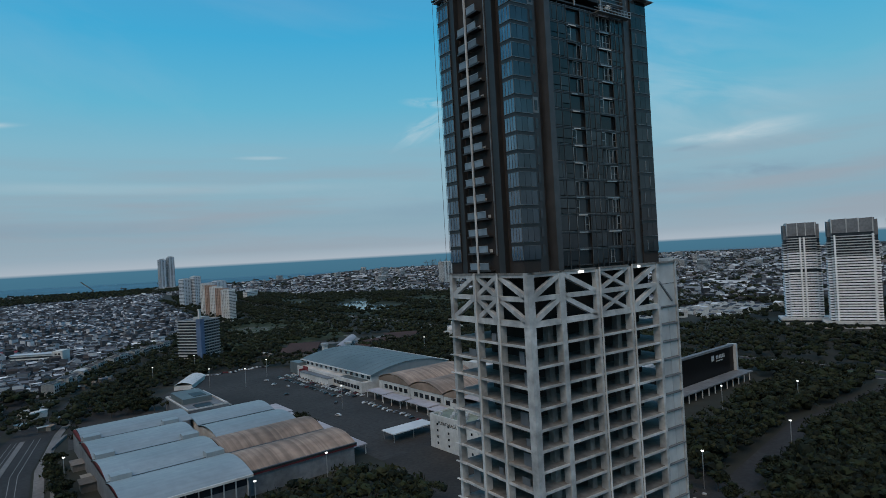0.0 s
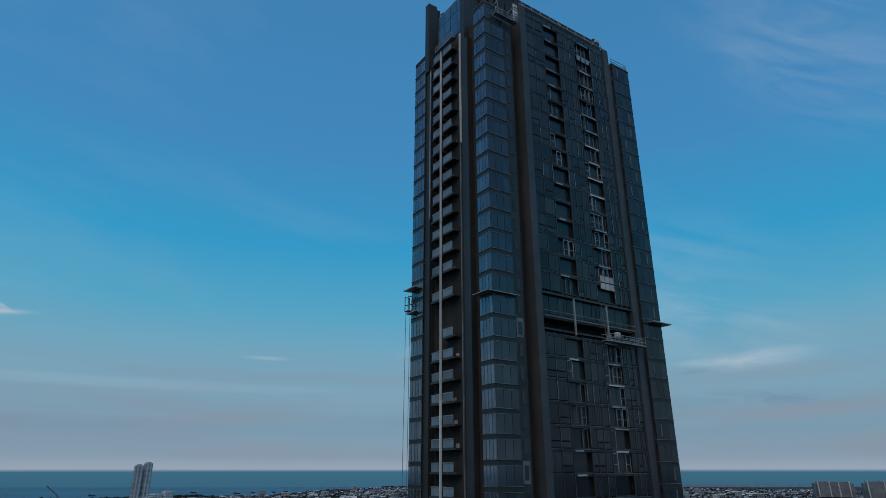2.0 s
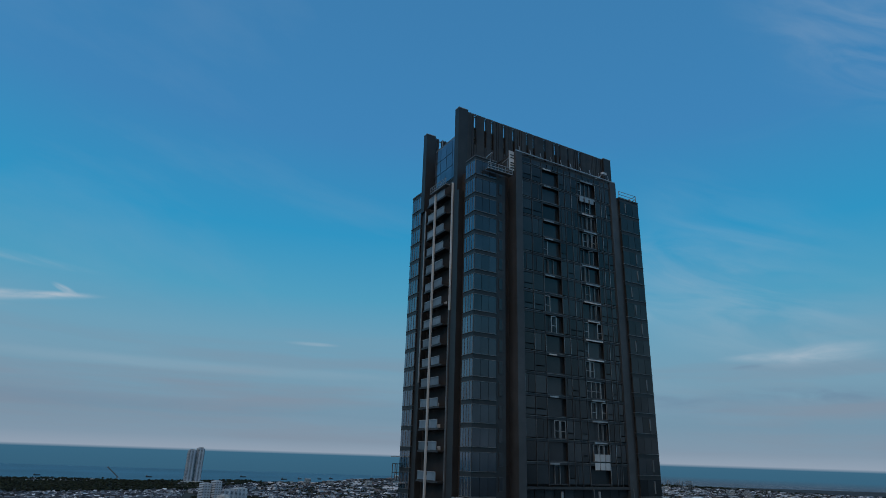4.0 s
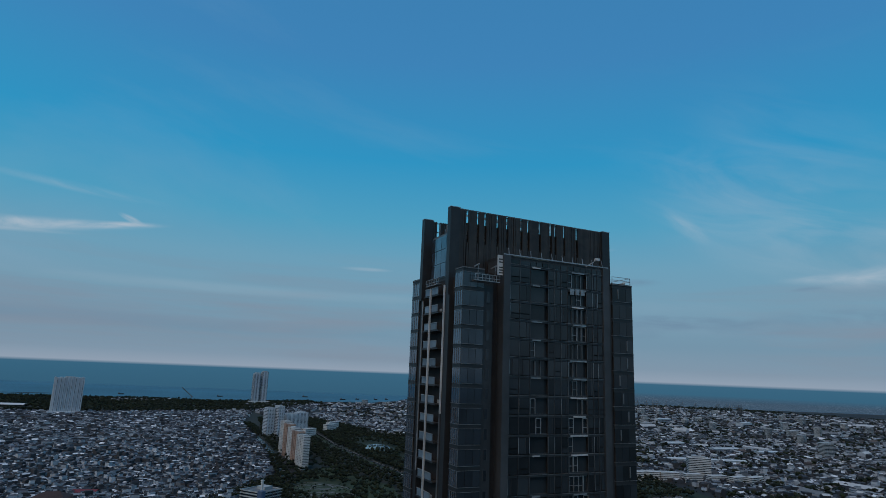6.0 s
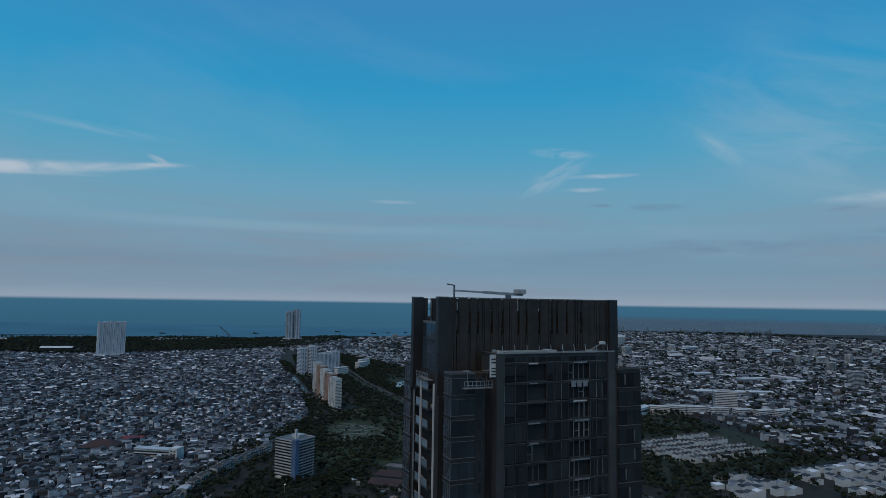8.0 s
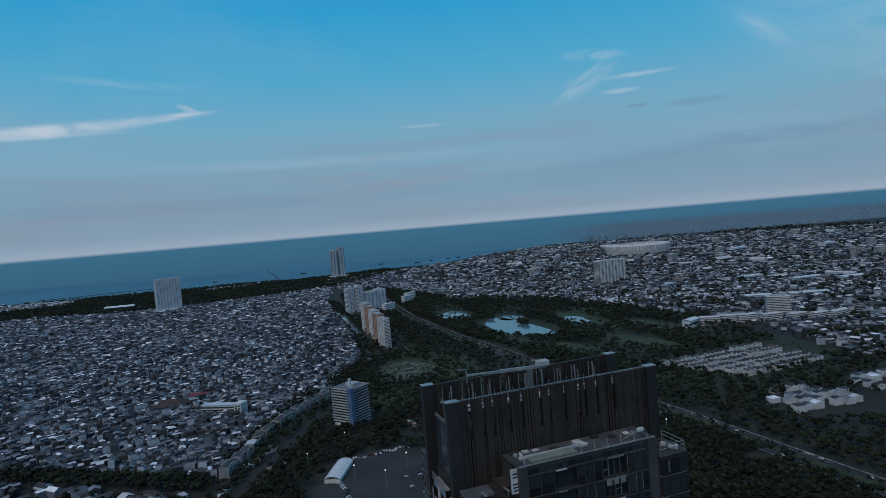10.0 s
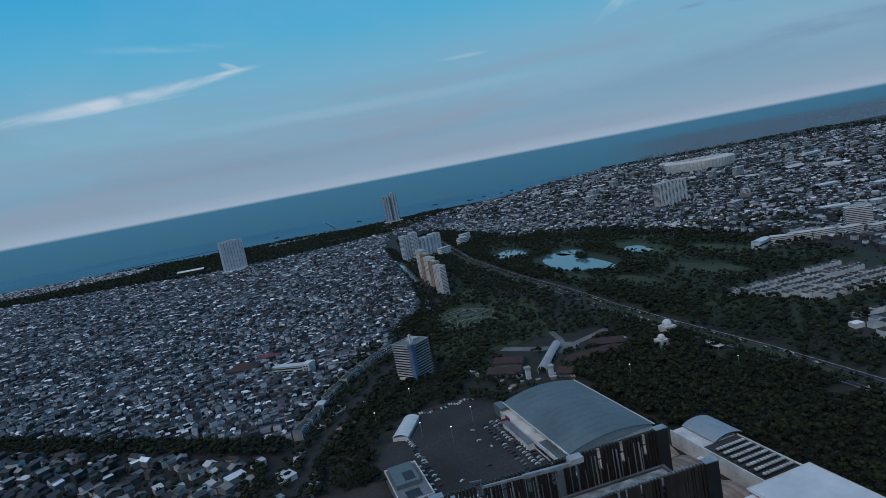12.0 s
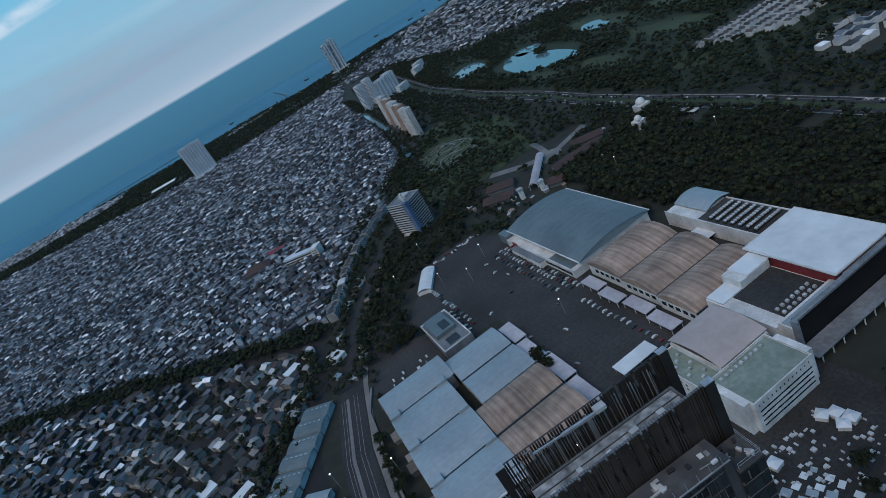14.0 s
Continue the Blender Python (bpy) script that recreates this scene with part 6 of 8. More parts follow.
# Ladders of roof seams, each a thin upstand that follows the barrel.
for k in range(1, 13):
    y_ = 360 + k * 134 / 13
    part("roof_seam", vault_mesh("roof_seam", 184.2, 267.8, y_ - 0.12, y_ + 0.12, 13.62, 6.5, "clad", "y", 24, 0.2), hall)
win_m = box_mesh("window", [(-0.1, -2.2, 0, 0.1, 2.2, 3.2)], "window")
for k in range(9):
    part("window", win_m, hall, at=(175.95, 368 + k * 5.0, 2.5))
for k in range(13):
    part("window", win_m, hall, at=(185.95, 367 + k * 9.6, 9.3))

# Rusty barrel halls, three in a row and two more beyond the car park.
for k, (a, b, x0_, x1_) in enumerate([(309, 354, 187, 252), (266, 308, 186, 252), (226, 265, 185, 252), (255.5, 290, 28, 87), (218, 254, 27, 87)]):
    v = thing("barrel_hall", "exhibition hall under a rusty brown barrel roof", "hall", group="rusty barrel halls")
    part("roof", vault_mesh("roof", x0_, x1_, a, b, 12.5 if k < 3 else 12.0, 5.5 if k < 3 else 4.0, "rust_roof", "x", 18), v, "streaked rusty brown roof sheets")
    part("wall", box_mesh("wall", [(x0_ + 1, a + 0.5, 0, x0_ + 2, b - 0.5, 11.5), (x1_ - 2, a + 0.5, 0, x1_ - 1, b - 0.5, 11.5), (x0_ + 2, a + 0.5, 0, x1_ - 2, a + 1.2, 11.5), (x0_ + 2, b - 1.2, 0, x1_ - 2, b - 0.5, 11.5)], "white" if k < 3 else "clad"), v)
    part("gable", gable_end("gable", a + 0.5, b - 0.5, x0_ + 0.6, 12.2, 5.0 if k < 3 else 3.6, "rust_roof", "x"), v)
    part("gable", gable_end("gable", a + 0.5, b - 0.5, x1_ - 0.9, 12.2, 5.0 if k < 3 else 3.6, "red" if k > 2 else "rust_roof", "x"), v)
    part("gutter", box_mesh("gutter", [(x0_, a - 1.0, 11.2, x1_, a + 0.4, 12.2)], "dark"), v, "dark valley gutter")
    if k < 3:
        for j in range(5):
            part("window", win_m, v, at=(x0_ + 0.9, a + 6 + j * 7, 5.0))
    else:
        part("fascia", box_mesh("fascia", [(x0_, a - 0.6, 10.2, x1_, a - 0.1, 12.0)], "red"), v, "dark red fascia")

# Blue-roofed halls west of the car park.
bhall = thing("exhibition_hall", "wide hall under four blue-grey stepped roof strips", "hall")
strips = [(211, 254), (254, 298), (298, 342), (342, 379)]
for k, (a, b) in enumerate(strips):
    part("roof", vault_mesh("roof", -28 + k * 0.5, 27.4 + (k == 3) * 8.4, a + 0.6, b, 13.0, 3.2, "blue_roof", "x", 12), bhall, "blue-grey metal roof strip")
    if k:
        for u0, u1 in ((-26, -17), (18, 27)):
            part("ridge_vent", box_mesh("ridge_vent", [(u0, a - 2.5, 13.0, u1, a + 4.5, 16.0)], "blue_roof"), bhall, "blue-grey raised roof box")
        part("gutter", box_mesh("gutter", [(-28, a - 0.8, 12.4, 26, a + 0.6, 13.3)], "dark"), bhall)
    part("gable", gable_end("gable", a + 0.6, b, -27.0, 13.0, 3.0, "red", "x"), bhall, "dark red curved gable")
part("wall", box_mesh("wall", [(-27, 213, 0, -26, 378, 12.6), (25, 214, 0, 26, 343, 12.6), (-26, 213, 0, 26, 214, 12.6), (-26, 377, 0, 35, 378, 12.6), (34, 343, 0, 35, 377, 12.6), (26, 342, 0, 34, 343, 12.6)], "clad"), bhall, "hall wall in grey-blue, its shadow in the colour")
for k in range(10):
    part("post", box_mesh("post", [(-26 + k * 5.6, 211.9, 0, -25.5 + k * 5.6, 212.5, 12.4)], "panel"), bhall)
# Dark strip put in for the shadow gap below the eaves.
part("window_band", box_mesh("window_band", [(-25, 212.8, 8.2, 25, 213, 11.6)], "window"), bhall)
part("fascia", box_mesh("fascia", [(-28, 210.6, 12.2, 27, 211.4, 13.3)], "white"), bhall)
for q in ((-34, 222, 230, 4.2), (-32.5, 246, 258, 3.4), (-34, 288, 298, 4.6), (-31.5, 302, 309, 3.2), (-33, 330, 341, 3.8)):
    part("entry_block", box_mesh("entry_block", [(q[0], q[1], 0, -27, q[2], q[3]), (q[0] - 0.7, q[1] - 0.7, q[3], -27, q[2] + 0.7, q[3] + 0.25)], "wall_one"), bhall, "low rendered entrance block")
h2 = thing("exhibition_hall", "two smaller blue-grey roofed halls by the car park", "hall")
for a, b in ((293, 329), (330, 366)):
    part("roof", vault_mesh("roof", 36, 87, a, b, 11.0, 2.6, "blue_roof", "x", 12), h2, "blue-grey metal roof strip")
part("wall", box_mesh("wall", [(37, 293.5, 0, 86, 365.5, 10.6)], "white"), h2)
part("gutter", box_mesh("gutter", [(36, 328.6, 10.4, 87, 330.4, 11.3)], "dark"), h2)
gb = thing("office_block", "grey flat-roofed block with a raised dark roof house", "office")
part("wall", box_mesh("wall", [(43, 379.2, 0, 72, 441, 10)], "clad"), gb)
part("roof_house", box_mesh("roof_house", [(46, 402, 10, 67, 437, 14)], "grey_roof"), gb)
part("parapet", box_mesh("parapet", [(43, 379.2, 10, 72, 380, 11), (43, 440, 10, 72, 441, 11), (43, 380, 10, 44, 440, 11), (71, 380, 10, 72, 440, 11)], "white"), gb)
for q in ((51, 384, 10.0, 63, 396, 10.4), (55, 406, 14, 64, 421, 14.3)):
    part("roof_pit", box_mesh("roof_pit", [q], "dark"), gb)

for x0_, x1_, ys in ((88, 103, [(228, 260), (263, 296), (299, 331), (334, 364)]), (168, 182, [(235, 261), (264, 291), (294, 319), (322, 346)])):
    for k, (a, b) in enumerate(ys):
        dx = (2.5 if k % 2 else 0)
        c = thing("canopy", "pale flat-roofed walkway canopy on posts", "canopy", group="walkway canopies")
        part("roof", box_mesh("roof", [(x0_ + dx, a, 5.6, x1_ + dx - 3, b, 6.2)], "lav_roof"), c, "dusty pale lavender roof")
        for px_ in (x0_ + dx + 0.6, x1_ + dx - 3.8):
            for py_ in (a + 1, (a + b) / 2, b - 1):
                part("post", box_mesh("post", [(px_, py_, 0, px_ + 0.4, py_ + 0.4, 5.6)], "white"), c)

# White and tan trade centre.
pn = thing("trade_centre", "white trade centre block with green roof and tan vaulted roof hall", "office block")
part("body", box_mesh("body", [(139, 139, 0, 184, 169, 22)], "white"), pn, "white rendered walls")
part("rear_wing", box_mesh("rear_wing", [(149, 169, 0, 187, 211, 22)], "white"), pn, "white rendered walls")
for a in (135, 184):
    part("end_bay", box_mesh("end_bay", [(a, 142, 0, a + 4, 163.5, 22.8)], "white"), pn)
part("roof", box_mesh("roof", [(140, 140, 22, 183, 168, 22.25)], "green_roof"), pn, "faded green coated flat roof")
part("west_wing", box_mesh("west_wing", [(133, 169, 0, 149, 211, 18.5)], "white"), pn)
part("roof", box_mesh("roof", [(133.6, 169.6, 18.5, 149, 210.4, 18.75)], "green_roof"), pn, "faded green coated flat roof")
for q in ((139, 139, 184, 139.6), (139, 168.4, 184, 169), (139, 139.6, 139.6, 168.4), (183.4, 139.6, 184, 168.4)):
    part("parapet", box_mesh("parapet", [(q[0], q[1], 22, q[2], q[3], 23.2)], "white"), pn)
for q in ((133, 169, 133.6, 211), (133.6, 210.4, 149, 211), (133.6, 169, 139, 169.6)):
    part("parapet", box_mesh("parapet", [(q[0], q[1], 18.5, q[2], q[3], 19.6)], "white"), pn)
part("roof", vault_mesh("roof", 149, 187.5, 169.5, 212, 24.0, 3.6, "tan_roof", "x", 14, 0.4), pn, "dusty tan curved roof")
part("hall_wall", box_mesh("hall_wall", [(150.5, 171, 22, 186, 210.5, 24.4)], "dark"), pn)
ribbon = box_mesh("window", [(-20, -0.1, 0, 20, 0.1, 0.9)], "window")
for k in range(4):
    part("window", ribbon, pn, at=(161.5, 138.95, 4 + k * 3.6))
sq = box_mesh("window", [(-0.08, -0.7, 0, 0.08, 0.7, 1.3)], "window")
for i in range(4):
    for j in range(4):
        part("window", sq, pn, at=(132.95, 174 + i * 10, 3 + j * 3.6))
slot = box_mesh("window", [(-0.25, -0.1, 0, 0.25, 0.1, 1.3)], "window")
for k in range(13):
    part("window", slot, pn, at=(142 + k * 3.2, 138.95, 18.8))
units = [(137 + (k % 3) * 4.2, 173 + k * 3.6, 18.75) for k in range(10)] + [(143 + k * 4, 164, 22.25) for k in range(9)]
unit_m = box_mesh("cooling_unit", [(-1.0, -1.0, 0, 1.0, 1.0, 1.4), (-0.8, -0.8, 1.4, 0.8, 0.8, 1.7)], "panel")
for k, u in enumerate(units):
    thing("cooling_unit", "grey rooftop cooling unit", "cooling unit", u, rz=(k * 37) % 20, group="rooftop cooling units", data=unit_m)
# Lettering high on the white west wall.
txt = bpy.data.curves.new("lettering", "FONT")
txt.body, txt.size, txt.extrude = "PUSAT NIAGA", 2.6, 0.06
txt.materials.append(M["dark"])
sign = new("lettering", txt)
sign.parent = pn
sign.matrix_local = pose(132.9, 203, 14.6, 90, 0, -90)

# Great white-roofed hall with red walls and the black glass front.
wr = thing("theatre_hall", "tall dark red hall with a flat white roof", "hall")
part("wall", box_mesh("wall", [(243, 167, 0, 293, 229, 26)], "red"), wr, "dark red walls")
part("roof", box_mesh("roof", [(241, 164, 26, 294, 231, 27.2)], "white_roof"), wr, "flat white roof membrane")
part("seam", box_mesh("seam", [(241.5, 164.5, 27.2, 293.5, 164.9, 27.5), (241.5, 230.1, 27.2, 293.5, 230.5, 27.5), (241.5, 165, 27.2, 241.9, 230, 27.5), (293.1, 165, 27.2, 293.5, 230, 27.5)], "white"), wr)
part("low_roof", box_mesh("low_roof", [(249, 160.2, 20.5, 289, 167, 21.5)], "white_roof"), wr)
gf = thing("glass_hall", "black glass-fronted hall with a canopy and white flanks", "hall")
part("body", box_mesh("body", [(197, 160, 0, 398, 171, 20)], "white"), gf, "white flank walls")
part("rear_body", box_mesh("rear_body", [(195, 171, 0, 242, 225, 17.5)], "white"), gf, "white flank walls")
part("roof", box_mesh("roof", [(205, 172, 17.5, 241, 211, 17.9)], "asphalt"), gf, "dark felt roof terrace")
part("walkway", box_mesh("walkway", [(198, 160, 20, 397, 169, 20.4)], "blue_roof"), gf, "pale roof walkway behind the screen")
part("glass_front", box_mesh("glass_front", [(198, 158.4, 6, 398, 160, 26)], "black_glass"), gf, "black glass screen wall")
for q in ((398, 156, 0, 400.5, 163, 27.5), (196, 156, 0, 198, 160, 27.5), (198, 157.6, 26, 398, 161, 27.5)):
    part("frame", box_mesh("frame", [q], "panel" if q[0] > 300 else "clad"), gf, "grey portal frame")
part("canopy", box_mesh("canopy", [(195, 146, 6.0, 403, 158, 6.8)], "clad"), gf, "grey entrance canopy")
for k in range(23):
    part("post", box_mesh("post", [(198 + k * 9.1, 146.6, 0, 198.6 + k * 9.1, 147.2, 6)], "white"), gf)
for q in [(370 + k * 2.4, 158.2, 19.5, 371.4 + k * 2.4, 158.35, 22.2) for k in range(6)] + [(363, 158.2, 18.6, 367, 158.35, 22.8), (370, 158.2, 17.6, 380, 158.35, 18.2)]:
    part("sign_mark", box_mesh("sign_mark", [q], "panel"), gf, "pale sign mark")
part("roof_box", box_mesh("roof_box", [(214, 211, 17.5, 241, 227, 24)], "white"), gf)
part("roof_box_top", box_mesh("roof_box_top", [(221, 211.5, 24, 242, 227.5, 24.6)], "white_roof"), gf)
part("roof_box_top", box_mesh("roof_box_top", [(196, 211, 17.5, 214, 225, 19.0)], "white_roof"), gf)
for k in range(14):
    thing("cooling_unit", "grey rooftop cooling unit", "cooling unit", (208 + (k % 7) * 4.5, 175 + (k // 7) * 5, 17.9), group="rooftop cooling units", data=unit_m)

ab = thing("service_block", "long white block with racks of cooling plant on its roof", "service block")
part("wall", box_mesh("wall", [(270, 243, 0, 305, 342, 13)], "white"), ab)
part("roof", box_mesh("roof", [(270.5, 243.5, 13, 304.5, 306, 13.3)], "asphalt"), ab)
part("roof", vault_mesh("roof", 282, 310, 305, 342, 14.5, 3.4, "blue_roof", "y", 10), ab, "pale blue curved roof")
part("parapet", box_mesh("parapet", [(270, 243, 13, 271, 342, 14.4), (304, 243, 13, 305, 305, 14.4), (271, 243, 13, 304, 244, 14.4)], "white"), ab)
for k in range(7):
    rack = part("plant_rack", box_mesh("plant_rack", [(274, 250 + k * 7.2, 13.3, 301, 253 + k * 7.2, 14.9)], "dark"), ab, "dark rack of cooling plant")
    for j in range(9):
        part("fan_unit", box_mesh("fan_unit", [(275 + j * 3, 250.3 + k * 7.2, 14.9, 277 + j * 3, 252.7 + k * 7.2, 15.8)], "panel"), rack, "pale grey fan unit")
part("porch", box_mesh("porch", [(259, 288, 5, 270, 308, 5.6)], "white_roof"), ab)

tent = thing("marquee", "white marquee with a curved fabric roof", "marquee", (86, 531, 0), rz=-30)
part("roof", vault_mesh("roof", -8.5, 8.5, -24, 24, 4.2, 2.8, "white_roof", "y", 10, 0.1), tent, "white fabric roof")
part("wall", box_mesh("wall", [(-8, -23.5, 0, 8, 23.5, 4.1)], "white"), tent)
for k in range(9):
    part("hoop", vault_mesh("hoop", -8.6, 8.6, -24 + k * 5.97, -23.8 + k * 5.97, 4.3, 2.8, "panel", "y", 10, 0.1), tent, "grey hoop under the fabric")
shelter = thing("shelter", "white flat-roofed shelter on posts", "shelter")
part("roof", box_mesh("roof", [(120, 231, 5.4, 151, 244, 6)], "white_roof"), shelter)
for px_ in (121, 135.5, 150):
    for py_ in (232, 243):
        part("post", box_mesh("post", [(px_ - 0.2, py_ - 0.2, 0, px_ + 0.2, py_ + 0.2, 5.4)], "steel"), shelter)

for x_, y_, l_, rz_ in ((252, 628, 20, -42), (232, 598, 22, -42), (338, 572, 34, -6), (288, 546, 10, -42), (376, 596, 22, -30)):
    dk = thing("pavilion", "long open pavilion under a dark maroon roof", "pavilion", (x_, y_, 0), rz_, "maroon pavilions")
    part("roof", vault_mesh("roof", -l_, l_, -12, 12, 5, 4.5, "redbrown", "x", 2, 0.4), dk, "dark maroon tiled roof")
    part("wall", box_mesh("wall", [(-l_ + 2, -10, 0, l_ - 2, 10, 4.8)], "clad"), dk)
arch = thing("entrance_canopy", "pale vaulted canopy over the forked plaza", "canopy")
part("roof", vault_mesh("roof", -6, 6, -46, 46, 6, 4.0, "lav_roof", "y", 10, 0.4), arch)
arch.matrix_world = pose(295, 601, 0, 0, 0, -40)
for px_ in (-5.4, 5.4):
    for k in range(7):
        part("post", box_mesh("post", [(px_ - 0.3, -44 + k * 14.5, 0, px_ + 0.3, -43.4 + k * 14.5, 6.4)], "white"), arch)
for px_, py_ in ((247, 565), (270, 551)):
    t_ = thing("gate_tower", "small white gate tower with a cap", "gate tower", (px_, py_, 0), group="gate towers")
    part("shaft", box_mesh("shaft", [(-2.5, -2.5, 0, 2.5, 2.5, 12)], "white"), t_)
    part("cap", box_mesh("cap", [(-3.4, -3.4, 12, 3.4, 3.4, 14.5)], "panel"), t_)
for px_, py_, s_ in ((416, 537, 4.5), (452, 571, 6.0)):
    bm = bmesh.new()
    bmesh.ops.create_uvsphere(bm, u_segments=16, v_segments=10, radius=s_, matrix=Matrix.Translation((0, 0, 7 + s_)))
    me = bpy.data.meshes.new("dome")
    bm.to_mesh(me), bm.free()
    me.materials.append(M["white"])
    d_ = thing("mosque", "small white domed building among trees", "mosque", (px_, py_, 0))
    part("dome", me, d_)
    part("hall", box_mesh("hall", [(-s_ - 2, -s_ - 2, 0, s_ + 2, s_ + 2, 7 + s_ * 0.6)], "white"), d_)

# Office block with banded windows and a mast.
mid = thing("office_block", "white and blue-grey office block with banded windows and a mast", "office", (140, 682, 0), rz=32)
part("body", box_mesh("body", [(-16, -16, 0, 16, 16, 48)], "clad"), mid, "blue-grey walls")
part("stair_core", box_mesh("stair_core", [(-20.5, -20.5, 0, -14, -14, 51)], "blue_band"), mid, "blue-grey corner core")
white_band = box_mesh("sill_band", [(-17.4, -14, 0, -16, 17.4, 1.15)], "panel")
side_band = box_mesh("sill_band", [(-14, -16.7, 0, 17, -16, 1.0)], "panel")
glass_w = box_mesh("window_band", [(-16.3, -14, 0, -16, 16.2, 1.6)], "window")
glass_s = box_mesh("window_band", [(-14, -16.3, 0, 16, -16, 1.7)], "window")
for k in range(13):
    part("sill_band", white_band, mid, "pale sill band", at=(0, 0, 3.0 + k * 3.5))
    part("sill_band", side_band, mid, at=(0, 0, 3.0 + k * 3.5))
    part("window_band", glass_w, mid, at=(0, 0, 4.4 + k * 3.5))
    part("window_band", glass_s, mid, at=(0, 0, 4.2 + k * 3.5))
for k in range(7):
    part("mullion", box_mesh("mullion", [(-11 + k * 4.2, -16.9, 2, -10.5 + k * 4.2, -16, 48)], "clad"), mid)
part("parapet", box_mesh("parapet", [(-17.4, -17.4, 48, 17.4, -16.6, 49.2), (-17.4, 16.6, 48, 17.4, 17.4, 49.2), (-17.4, -16.6, 48, -16.6, 16.6, 49.2), (16.6, -16.6, 48, 17.4, 16.6, 49.2)], "panel"), mid)
part("mast", box_mesh("mast", [(-13.2, -13.4, 50, -11.0, -11.2, 61), (-13.6, -13.8, 61, -10.6, -10.8, 62)], "white"), mid, "white mast tower")
part("roof_house", box_mesh("roof_house", [(0, -6, 48, 12, 8, 51.5)], "panel"), mid)
part("entrance_roof", box_mesh("entrance_roof", [(-24, -10, 4.2, -17, 10, 4.9)], "white"), mid)

# ---- towers and blocks beyond ----
def slab_block(name, label, at, rz, size, floors, wall, fins=0, balconies=False, group="", cap=3.0, band=0.45):
    """An apartment slab: body, storey bands of windows, upright fins and a roof house."""
    sx, sy, h = size
    t = thing(name, label, "apartment block", at, rz, group)
    part("body", box_mesh("body", [(-sx / 2, -sy / 2, 0, sx / 2, sy / 2, h)], wall), t)
    fh = h / floors
    wm = box_mesh("window_band", [(-sx / 2 - 0.12, -sy / 2 - 0.12, fh * (1 - band) / 2, sx / 2 + 0.12, sy / 2 + 0.12, fh * (1 + band) / 2)], "window")
    for k in range(floors):
        part("window_band", wm, t, at=(0, 0, k * fh))
    if balconies:
        bmx = box_mesh("balcony", [(-sx / 2 - 1.2, -sy / 2 - 1.0, 0, sx / 2 + 1.2, sy / 2 + 1.0, 0.9)], "white")
        for k in range(1, floors):
            part("balcony", bmx, t, at=(0, 0, k * fh - 0.5))
    for k in range(fins):
        u = -sx / 2 + sx * (k + 0.5) / fins
        part("fin", box_mesh("fin", [(u - sx / fins * 0.22, -sy / 2 - 1.0, 0, u + sx / fins * 0.22, sy / 2 + 1.0, h + 1.5)], wall), t)
    if cap:
        part("roof_house", box_mesh("roof_house", [(-sx * 0.3, -sy * 0.3, h, sx * 0.3, sy * 0.3, h + cap)], "panel"), t)
    return t


coast_slab = thing("apartment_slab", "pale apartment slab, tinted blue-grey by painted haze, with upright ribs near the shore", "apartment block", (-130, 2500, 0), 8)
part("body", box_mesh("body", [(-45, -12, 0, 45, 12, 128), (-49, -9, 0, -45, 12, 131)], "hazed_white"), coast_slab, "pale recessed walls")
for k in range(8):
    part("fin", box_mesh("fin", [(-44.5 + k * 11.6, -14.5, 0, -37.0 + k * 11.6, 13, 130 + (k % 2))], "hazed_white"), coast_slab, "pale upright balcony stack")
    part("window_strip", box_mesh("window_strip", [(-41.2 + k * 11.6, -14.7, 3, -40.2 + k * 11.6, -14.4, 126)], "window"), coast_slab)
part("podium", box_mesh("podium", [(-58, -34, 0, 56, -12, 11)], "hazed_white"), coast_slab)
part("roof_house", box_mesh("roof_house", [(-16, -7, 128, 12, 7, 133)], "panel"), coast_slab)
for dx in (0, 42):
    slab_block("twin_tower", "slim pale twin tower on the shore", (700 + dx, 3240 + dx * 0.1, 0), 10, (32, 28, 168 if dx else 158), 44, "hazed_white", fins=2, group="twin towers", cap=6)
part("podium", box_mesh("podium", [(-30, -25, 0, 75, 25, 14)], "white"), thing("podium_block", "low white podium of the twin towers", "podium", (700, 3240, 0)))
for k, (x_, y_, w_, h_) in enumerate([(398, 1700, 24, 78), (424, 1690, 20, 84), (455, 1690, 40, 62), (492, 1700, 34, 66)]):
    slab_block("white_block", "white apartment block with grey panels", (x_, y_, 0), 12, (w_, 26, h_), 20, "hazed_white", fins=3, group="white blocks by the canal", band=0.3)
for k in range(5):
    slab_block("striped_tower", "white and faded orange striped apartment tower", (324 + k * 7, 1122 + k * 58, 0), -82, (36, 13, 62 + 2 * k), 21, "orange_wall" if k % 2 else "white", fins=5, group="striped towers", band=0.3)
for k, (x_, y_) in enumerate([(500, 1640), (608, 1770), (645, 1850)]):
    slab_block("sail_block", "white sloping exhibition block", (x_, y_, 0), 30, (44, 16, 26), 5, "white", group="white sloping blocks", cap=0, band=0.2)
slab_block("apartment_slab", "white ribbed apartment slab in the eastern quarter", (1280, 1570, 0), 5, (122, 26, 80), 22, "white", fins=8)
slab_block("office_slab", "pale office slab among low houses", (1074, 784, 0), -40, (44, 22, 42), 12, "white", band=0.4)
for k in range(7):
    slab_block("apartment_row", "white four-storey apartment row", (916 + k * 33, 816 - 21 * k + 12 * math.sin(k), 0), -40 + 7 * k, (38, 16, 17), 5, "white", group="white apartment rows", cap=0, band=0.35)
